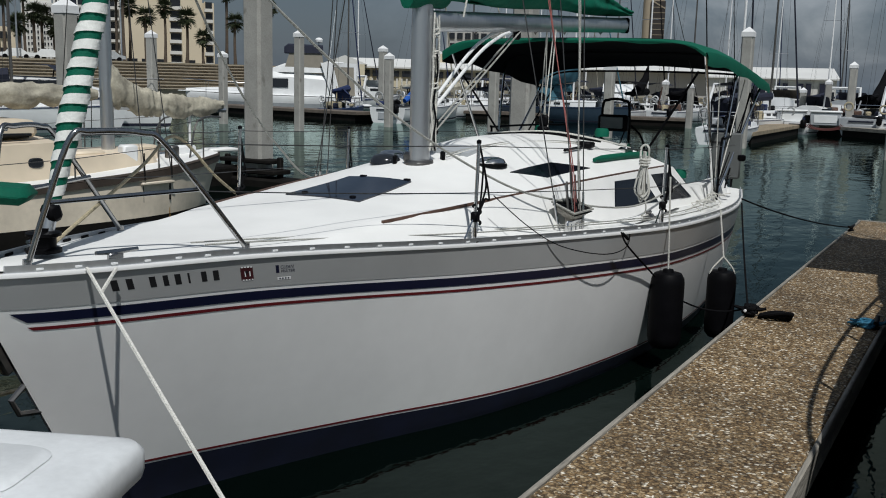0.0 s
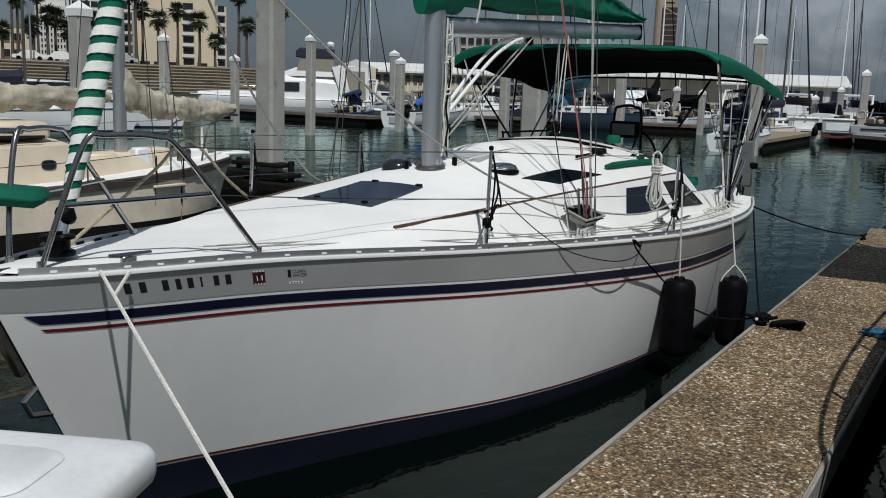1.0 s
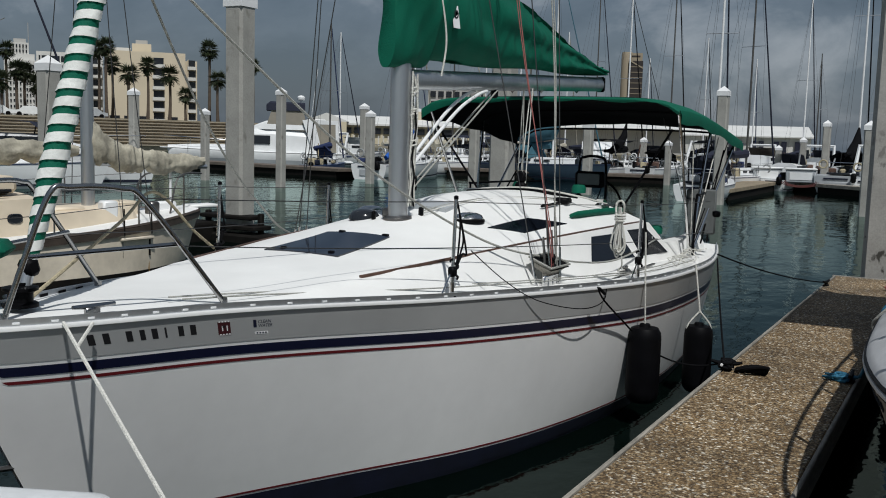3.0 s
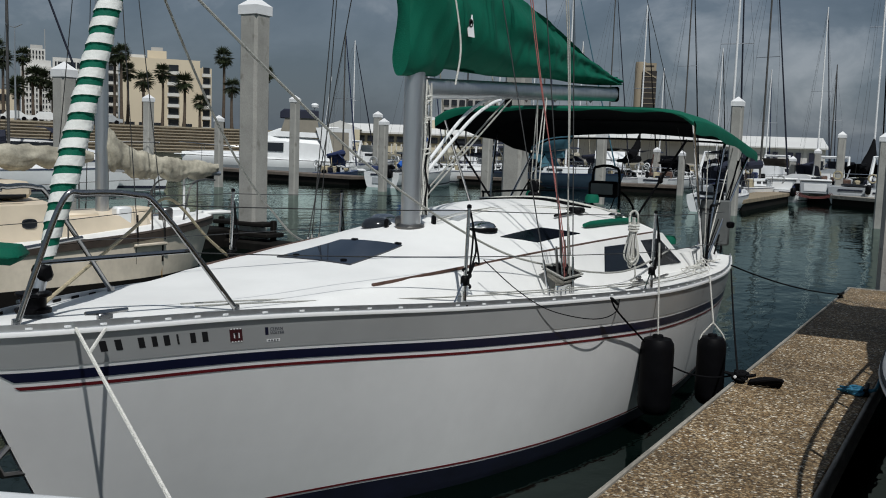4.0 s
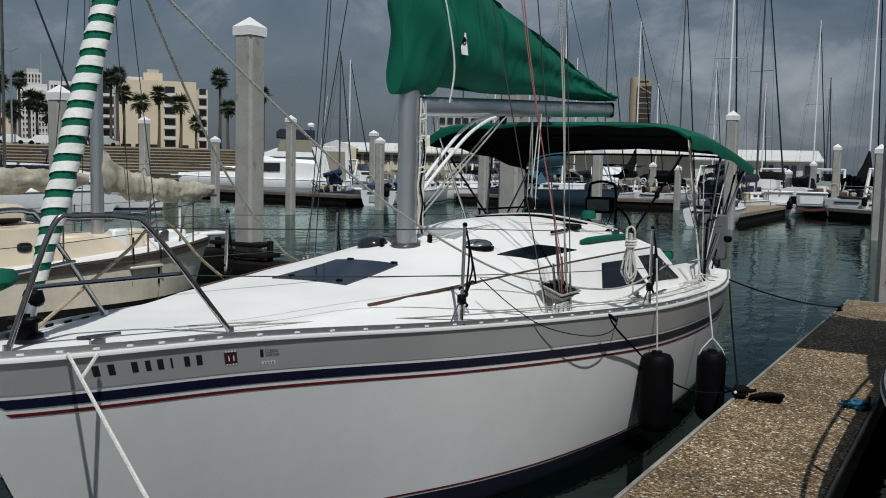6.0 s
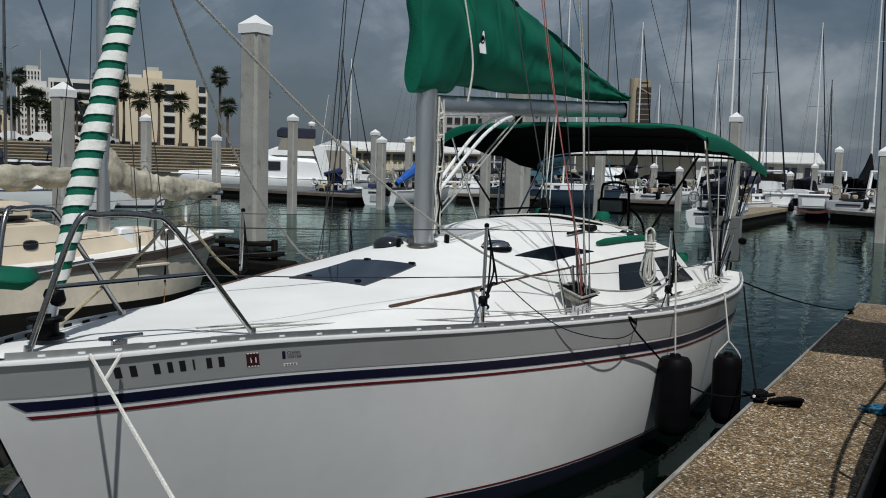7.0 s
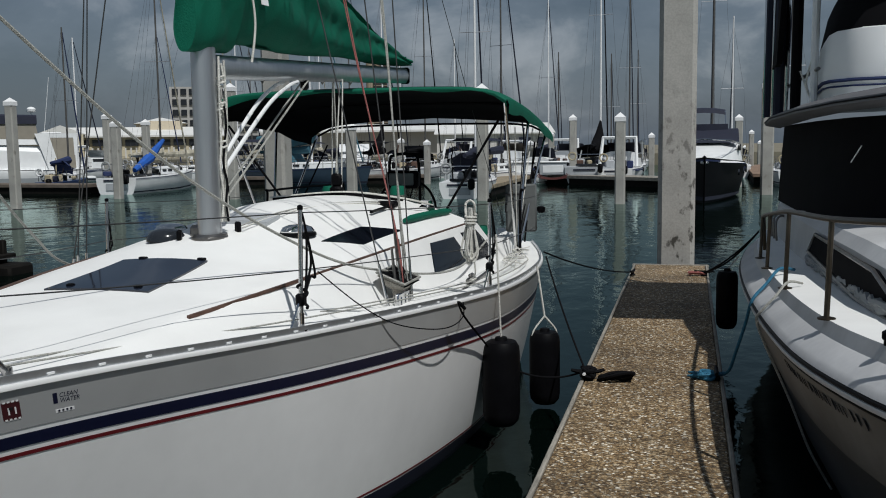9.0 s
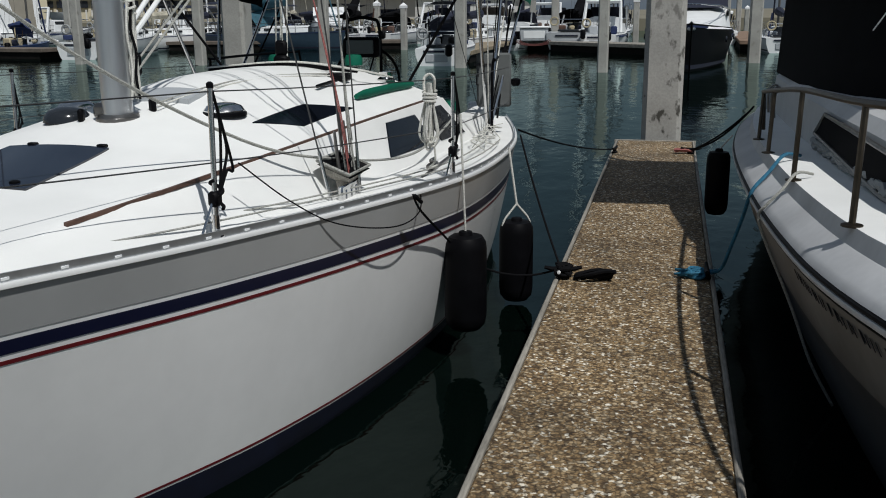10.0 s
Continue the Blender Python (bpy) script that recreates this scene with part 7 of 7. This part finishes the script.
fender((-1.115, 7.69, 0.154), 0.665, 0.1425, (-1.14, 7.66, 1.62), "black cylindrical fender hanging against the hull")
fender((-0.97, 8.95, -0.01), 0.66, 0.135, (-1.04, 8.98, 1.22), "black cylindrical fender on a white bridle", 0.13)
fender((0.645, 11.0, 0.33), 0.62, 0.11, (0.76, 11.0, 1.1), "black cylindrical fender between yacht and dock")

cleat((-0.50, 8.07, DT), 12)
cleat((-0.50, 14.1, DT), 80)
cleat((0.46, 14.2, DT), 0)
cleat((0.05, 1.80, DT), 30)
cleat((0.47, 8.25, DT), 90)
cw = thing("cleat_rope", "black rope turns heaped on a dock cleat", "rope", (-0.50, 8.07, DT), "rope heaps")
random.seed(3)
pts = [(0.055 * math.cos(2.1 * t) * (1 - 0.012 * t), 0.075 * math.sin(1.3 * t), 0.035 + 0.045 * math.sin(0.9 * t) ** 2) for t in [0.22 * i for i in range(90)]]
part("rope_turn", Build().tube(pts, 0.014, 6), ROPEB, cw)
for k in range(5):
    loop = [(0.09 + 0.13 * (1 + math.cos(t)) * (0.92 + 0.03 * k), 0.03 - 0.022 * k + (0.022 + 0.012 * (k % 3)) * math.sin(t) + 0.012 * math.sin(3 * t + k), 0.018 + 0.016 * k * abs(math.cos(t / 2)) + 0.008 * math.sin(2 * t + k)) for t in [2 * math.pi * i / 20 for i in range(21)]]
    part("loop", Build().tube(loop, 0.014, 6), ROPEB, cw)
part("cleat_disc", Build().lathe((-0.02, -0.09, 0.06), ((0.0, -0.012), (0.012, -0.01), (0.013, 0.0)), 12, "y"), CAPW, cw, "small white disc at the cleat")


def heap(at, mm, label, r, n, seed):
    h = thing("rope_heap", label, "rope", at, "rope heaps")
    random.seed(seed)
    pts = [(r * math.cos(1.7 * i) * random.uniform(0.4, 1.2), r * 0.55 * math.sin(1.9 * i) * random.uniform(0.4, 1.2), 0.015 + 0.045 * random.random()) for i in range(n)]
    part("strand", Build().tube(bend(pts, 4), 0.011, 6), mm, h)
    return h


heap((0.40, 8.25, DT), ROPEBLUE, "small heap of blue rope on the dock edge", 0.12, 26, 5)
heap((0.36, 14.2, DT), ROPER, "small heap of red rope on the dock end", 0.13, 24, 6)

rope("spring_line", bend([(-1.23, 6.80, 1.25), (-1.22, 6.95, 1.12), (-1.20, 7.62, 0.77), (-1.20, 7.85, 0.62), (-0.95, 8.0, 0.48), (-0.72, 8.05, 0.46), (-0.53, 8.06, 0.51)], 6), 0.0075, ROPEB, "black spring line from the toe rail to the cleat")
part("chafe_sleeve", Build().tube([(0.005, 0.02, -0.01), (0.025, 0.09, -0.06)], 0.012, 8), ROPEB, bpy.data.objects["spring_line"])
rope("stern_line", sag((-1.16, 10.35, 1.14), (-0.52, 8.07, 0.52), 0.05), 0.0085, ROPEB, "black stern line to the dock cleat")
rope("stern_line", sag((-1.22, 10.6, 1.16), (-0.50, 14.1, 0.50), 0.06), 0.009, ROPEB, "black stern line to the dock end")
rope("yacht_line", sag((0.47, 14.2, 0.50), (1.02, 12.3, 1.22), 0.05), 0.011, ROPEB, "black doubled line from the yacht to the dock end")
rope("yacht_line", sag((0.45, 14.25, 0.50), (1.04, 12.35, 1.24), 0.10), 0.011, ROPEB, "black doubled line from the yacht to the dock end")
rope("yacht_line", bend([(1.02, 8.25, 1.32), (0.90, 8.08, 1.345), (0.80, 7.95, 1.25), (0.715, 7.88, 1.165), (0.685, 7.88, 1.09), (0.66, 7.95, 0.95), (0.60, 8.02, 0.72), (0.56, 8.12, 0.56), (0.50, 8.24, 0.49)], 5), 0.012, ROPEBLUE, "blue rope over the yacht's bulwark to the dock edge")
rope("yacht_line", bend([(0.98, 7.35, 1.345), (0.88, 7.25, 1.365), (0.80, 7.16, 1.285), (0.72, 7.15, 1.195), (0.685, 7.18, 1.12), (0.745, 7.2, 0.95), (0.845, 7.22, 0.73), (0.93, 7.22, 0.53), (1.04, 7.22, 0.25), (1.18, 7.22, 0.0)], 5), 0.009, ROPEG, "grey rope over the yacht's bulwark")
rope("bow_line", sag((-2.515, 2.93, 1.42), (0.02, 1.80, 0.52), 0.01), 0.0095, ROPEW, "white braided bow line to the main dock")
rope("bow_line", sag((-2.44, 3.04, 1.41), (-2.31, 2.84, 1.345), 0.0, 4), 0.0095, ROPEW, "white braided bow line joining its twin")
rope("bow_line", sag((-3.0, 2.75, 1.40), (-5.6, 1.5, 0.5), 0.15), 0.012, ROPEW, "white braided bow line to the main dock")
rope("bow_line", sag((-2.95, 2.9, 0.75), (-5.0, 1.6, 0.5), 0.1), 0.012, ROPET, "tan bow line to the main dock")
rope("cross_line", bend([(-3.05, 3.1, 1.42), (-3.55, 4.2, 1.75), (-3.8, 4.75, 1.92), (-3.85, 5.2, 1.6), (-3.9, 5.6, 1.36)]), 0.011, ROPET, "tan line hung over the far lifeline")

# jib sheets and deck lines, part of the boat
clew = (CX + 0.06, 3.55, 3.42)
for side, pts in ((1, [clew, (CX + 0.45, 5.0, 2.32), (CX + 0.86, 6.0, 1.72), (CX + 1.14, 6.7, 1.50), (CX + 1.30, 7.9, 1.36), (CX + 1.2, 9.6, 1.42)]), (-1, [clew, (CX - 0.35, 4.6, 2.45), (CX - 0.75, 5.6, 1.85), (CX - 1.12, 6.6, 1.5), (CX - 1.25, 8.2, 1.36)])):
    part("jib_sheet", Build().tube(bend(pts, 10), 0.0085, 6), ROPEG, boat, "grey flecked jib sheet")
for k, (dx, z0) in enumerate(((0.10, 0.03), (0.20, 0.03))):
    pts = [(CX + half(y) - dx - 0.01 * math.sin(y * 1.3 + k), y, sheer(y) + z0 + 0.035) for y in [3.6 + 0.25 * i for i in range(25)]]
    part("deck_line", Build().tube(pts, 0.005, 5), ROPEG, boat, "grey control line along the side deck")
sh = (CX + 1.20, 6.76)
for k, (dx, dy, mm, r, tx) in enumerate(((0.03, -0.06, ROPER, 0.0045, 0.55), (-0.01, 0.04, ROPER, 0.004, 0.5), (0.04, 0.10, ROPEG, 0.006, 0.75), (0.0, 0.14, ROPEG, 0.005, 0.8))):
    part("halyard_tail", Build().tube(bend([(sh[0] + dx, sh[1] + dy, 1.32), (sh[0] + dx * 0.5 - 0.02, sh[1] + dy * 0.8, 1.75), (CX + 1.22 * 0.72 - (0.22 if mm is ROPER else 0.0), MY + tx, 4.2), (CX + 0.3, MY + 0.2, 9.5)]), r, 6), mm, boat, "halyard stowed on the shroud")
for k, (dx, dy, z) in enumerate(((0.0, -0.10, 1.60), (0.01, -0.06, 1.70), (-0.01, 0.08, 1.64), (0.0, 0.12, 1.74))):
    part("turnbuckle_sleeve", Build().tube([(sh[0] + dx, sh[1] + dy, z - 0.16), (sh[0] + dx - 0.02, sh[1] + dy, z + 0.06)], [0.012, 0.009], 8), DARKSTEEL, boat)
# open pocket at the shroud foot with the chainplate fitting under it
pk = []
for zf, zn, y0, y1, x0, x1 in ((1.31, 1.30, -0.07, 0.07, -0.02, 0.035), (1.38, 1.37, -0.08, 0.09, -0.03, 0.045), (1.42, 1.395, -0.13, 0.17, -0.07, 0.06), (1.50, 1.425, -0.15, 0.22, -0.11, 0.08)):
    pk.append([(sh[0] + x0, sh[1] + y0, zf), (sh[0] + x1, sh[1] + y0, zn), (sh[0] + x1, sh[1] + y1, zn), (sh[0] + x0, sh[1] + y1, zf)])
pocket = part("rope_pocket", Build().grid(pk, closed=True), mat("pocket_mesh", (0.34, 0.32, 0.28), 0.85, var=0.3, scale=30, fine=0.2, bscale=120), boat, "pale mesh rope pocket at the shroud foot", 30)
# Black inner skin and mouth sheet stand for the shade within the pocket.
part("pocket_inner_shade", Build().grid([[tuple(Vector(p).lerp(Vector((sh[0], sh[1] + 0.03, p[2])), 0.06)) for p in r] for r in pk[2:]], closed=True), RUBBER, pocket, "inside of the pocket, coloured black for its shade")
part("pocket_mouth_shade", Build().add([(p[0], p[1], p[2] - 0.022) for p in pk[-1]], [(0, 1, 2, 3)]), RUBBER, pocket, "black sheet for the shade in the pocket's mouth")
part("pocket_rim", Build().tube(pk[-1] + pk[-1][:1], 0.009, 6), ROPEG, pocket)
part("pocket_lines", Build().tube(bend([(sh[0], sh[1] - 0.09, 1.50), (sh[0] + 0.02, sh[1] + 0.02, 1.475), (sh[0] - 0.02, sh[1] + 0.12, 1.50), (sh[0] + 0.02, sh[1] + 0.02, 1.48), (sh[0] - 0.03, sh[1] - 0.11, 1.50)]), 0.012, 6), ROPEB, pocket)
for dy in (-0.14, -0.05, 0.03):
    part("chainplate_fork", Build().box((sh[0] + 0.04, sh[1] + dy, 1.285), (0.04, 0.03, 0.13), 0.012), STEEL, boat, "steel chainplate fork")
# coil on the lifeline
cx_, cy_, cz_ = CX + half(7.33) - 0.05, 7.33, 1.91
coil = thing("rope_coil", "white rope coil hung on the lifeline", "rope", bw_((cx_, cy_, cz_ - 0.03)))
coil.scale = (0.9, 0.9, 0.86)
for k in range(7):
    L_ = 0.40 + 0.025 * ((k * 5) % 4)
    w_ = 0.012 + 0.009 * ((k * 3) % 4)
    o_ = 0.012 * (k - 3)
    sk = 0.011 * ((k * 7) % 5 - 2)
    loop = [(0.0, 0.0), (-0.4 * w_, -0.10), (-w_ + sk, -0.30), (-1.1 * w_ + sk, -L_ + 0.05), (sk, -L_), (1.1 * w_ + sk, -L_ + 0.06), (w_ + sk, -0.30), (0.4 * w_, -0.10), (0.0, 0.0)]
    part("loop", Build().tube(bend([(u * 0.86 - o_ * 0.5, u * 0.5 + o_ * 0.86, v) for u, v in loop], 5), 0.0085, 6), ROPEW, coil)
part("hitch", Build().tube([((0.042 + 0.006 * math.sin(3 * t)) * math.cos(t), 0.05 * math.sin(t), -0.055 - 0.004 * t) for t in [0.4 * i for i in range(48)]], 0.010, 6), ROPEW, coil)
part("top_turn", Build().tube(bend([(-0.03, -0.02, -0.05), (-0.035, 0.0, 0.03), (0.0, 0.01, 0.06), (0.035, 0.0, 0.03), (0.03, 0.02, -0.05)], 5), 0.010, 6), ROPEW, coil)
part("tail", Build().tube(bend([(0.02, 0.0, -0.38), (0.03, 0.03, -0.55), (-0.03, 0.1, -0.62), (0.0, 0.2, -0.62)]), 0.007, 6), ROPEW, coil)
# thin line bight under the toe rail
part("loose_line", Build().tube(bend([(CX + half(5.9) - 0.2, 5.75, 1.62), (CX + half(5.95) - 0.04, 5.95, 1.40), (CX + half(6.1) + 0.07, 6.2, 1.24), (CX + half(6.6) + 0.10, 6.62, 1.14), (CX + half(6.9) + 0.08, 6.95, 1.16), (CX + half(7.1) - 0.02, 7.15, 1.28)]), 0.004, 6), ROPEB, boat, "thin dark line looped over the toe rail")
random.seed(9)
for k in range(7):
    y0 = 8.8 + 0.16 * k
    pts = [(CX + half(min(y0 + 0.3 * i, 10.6)) - 0.12 - 0.25 * random.random(), y0 + 0.3 * i, sheer(y0) + 0.03 + 0.09 * random.random() * (1 if i not in (0, 4) else 0.2)) for i in range(5)]
    part("tangled_line", Build().tube(bend(pts, 5), 0.005, 5), ROPEW, boat, "tangled thin white line on the quarter")
for k in range(5):
    yy = 10.32 + 0.04 * k
    part("bimini_line", Build().tube([(CX + 1.37 - 0.01 * k, yy, 1.25), (CX + 1.38, 9.6 + 0.55 * k, 2.5)], 0.006, 5), ROPEW if k % 2 else BLACKC, boat)
part("solar_vent", Build().lathe((CX + half(10.35) - 0.03, 10.5, 1.62), ((0.03, 0), (0.045, 0.02), (0.045, 0.06), (0.02, 0.07)), 10), RUBBER, boat)
part("jam_cleat", Build().box((CX + 1.42, 7.95, 1.27), (0.06, 0.16, 0.05), 0.015).box((CX + 1.42, 7.95, 1.31), (0.03, 0.10, 0.03), 0.01), DARKSTEEL, boat, "sheet lead block on its track")
part("genoa_track", Build().box((CX + 1.42, 8.1, 1.245), (0.03, 1.6, 0.016), 0.004, pose(0, 0, 0, 0, 0, 2)), DARKSTEEL, boat)
for k, (xa, xb) in enumerate(((0.12, 0.50), (0.16, 0.56))):
    pts = [(CX + xa + (xb - xa) * (i / 8) ** 1.3, MY + 0.15 + 0.27 * i, roof(MY + 0.15 + 0.27 * i, xa + (xb - xa) * (i / 8) ** 1.3) + 0.03) for i in range(9)]
    part("led_line", Build().tube(pts, 0.0055, 5), ROPEW if k % 2 else ROPEG, boat, "control line led aft over the coachroof")
part("roof_hatch", on_roof(((-0.24, 6.78), (0.24, 6.78), (0.22, 7.05), (-0.22, 7.05)), 0.03, 0.02), PGREY, boat, "grey roof hatch")
part("line_clutch", Build().box((CX + 0.55, 8.55, roof(8.55, 0.55) + 0.03), (0.16, 0.14, 0.06), 0.015), RUBBER, boat)
part("winch_handle", Build().tube([(CX + 0.62, 7.9, roof(7.9, 0.62) + 0.03), (CX + 0.60, 8.35, roof(8.3, 0.6) + 0.03)], 0.013, 8), RUBBER, boat, "black bar lying on the coachroof")

# marks on the topsides
def mark(name, y, d, w, h, mm, label, off=0.003):
    p = Vector(hull(y, d, 1, off))
    q = Vector(hull(y + w, d, 1, off))
    up = Vector(hull(y, d - h, 1, off))
    up2 = Vector(hull(y + w, d - h, 1, off))
    n = (q - p).cross(up - p).normalized() * 0.0008
    part(name, Build().slab([tuple(p), tuple(q), tuple(up2), tuple(up)], tuple(n if n.x > 0 else -n)), mm, boat, label)


y = 3.02
for w in (0.062, 0.06, 0.0, 0.058, 0.05, 0.058, 0.02, 0.0, 0.055, 0.06):
    if w:
        mark("registration_bar", y, 0.124, w * 0.55, 0.058, INK, "plain black bar in place of a registration character")
    y += (w or 0.03) + 0.012
mark("decal", 3.71, 0.14, 0.075, 0.075, STICKR, "maroon and white decal")
for k in range(4):
    mark("decal_mark", 3.716 + 0.018 * k, 0.142, 0.010, 0.007, CAPW, "", 0.005)
    mark("decal_mark", 3.716 + 0.018 * k, 0.067, 0.010, 0.007, CAPW, "", 0.005)
for dy, dd in ((0.022, 0.118), (0.050, 0.118)):
    mark("decal_mark", 3.71 + dy, dd, 0.007, 0.030, CAPW, "", 0.005)
mark("decal_mark", 3.736, 0.098, 0.018, 0.012, INK, "", 0.005)
def lettering(text, y, d, size, mm):
    """Flat letters that lie on the topsides."""
    c = bpy.data.curves.new("lettering", "FONT")
    c.body, c.size, c.extrude, c.space_line = text, size, 0.0008, 0.85
    o = bpy.data.objects.new("lettering", c)
    me = bpy.data.meshes.new_from_object(o)
    bpy.data.objects.remove(o)
    me.materials.append(mm)
    a, q, u = Vector(hull(y, d, 1, 0.003)), Vector(hull(y + 0.1, d, 1, 0.003)), Vector(hull(y, d - 0.05, 1, 0.003))
    ax = (q - a).normalized()
    nz = ax.cross(u - a).normalized()
    ay = nz.cross(ax)
    ob = part("decal_lettering", me, None, boat, "small dark decal lettering")
    ob.matrix_basis = Matrix(((ax.x, ay.x, nz.x, a.x), (ax.y, ay.y, nz.y, a.y), (ax.z, ay.z, nz.z, a.z), (0, 0, 0, 1)))


lettering("CLEAN", 3.952, 0.088, 0.028, NAVY)
lettering("WATER", 3.952, 0.112, 0.028, NAVY)
mark("decal", 3.925, 0.112, 0.02, 0.046, NAVY, "blue decal emblem")
mark("decal", 3.93, 0.155, 0.085, 0.016, CAPW, "white decal with dots")
for k in range(4):
    mark("decal_mark", 3.94 + 0.018 * k, 0.15, 0.009, 0.008, NAVY, "", 0.005)
part("bow_eye", Build().tube([(CX, 2.78, 0.86), (CX, 2.70, 0.80), (CX, 2.74, 0.72), (CX, 2.86, 0.70)], 0.016, 6), DARKSTEEL, boat, "steel bow eye on the stem")
part("anchor", Build().box((CX - 0.02, 2.62, 1.12), (0.05, 0.06, 0.42), 0.015, pose(0, 0, 0, 26, 0, 0)), DARKSTEEL, boat)

# dock box on the main walkway
db = thing("dock_box", "white moulded fibreglass dock box with rounded corners", "dock box", (-2.06, 1.62, DT), "", "", 24)
def rounded(w, d, z, r, n=5):
    pts = []
    for cx2, cy2, a0 in ((w / 2 - r, d / 2 - r, 0), (-w / 2 + r, d / 2 - r, 90), (-w / 2 + r, -d / 2 + r, 180), (w / 2 - r, -d / 2 + r, 270)):
        for i in range(n):
            a = radians(a0 + 90 * i / (n - 1))
            pts.append((cx2 + r * math.cos(a), cy2 + r * math.sin(a), z))
    return pts
part("body", Build().grid([rounded(1.5, 0.70, 0.0, 0.1), rounded(1.58, 0.76, 0.42, 0.12)], closed=True, caps=True), BOXW, db)
part("lid", Build().grid([rounded(1.66, 0.84, 0.40, 0.08), rounded(1.68, 0.86, 0.43, 0.09), rounded(1.68, 0.86, 0.50, 0.09), rounded(1.64, 0.82, 0.53, 0.09), rounded(1.54, 0.72, 0.545, 0.09), rounded(1.3, 0.5, 0.55, 0.08)], closed=True, caps=True), BOXW, db, "domed white lid", 50)
part("lid_panel", Build().grid([rounded(1.2, 0.42, 0.553, 0.1), rounded(1.16, 0.38, 0.568, 0.1)], closed=True, caps=True), BOXW, db)
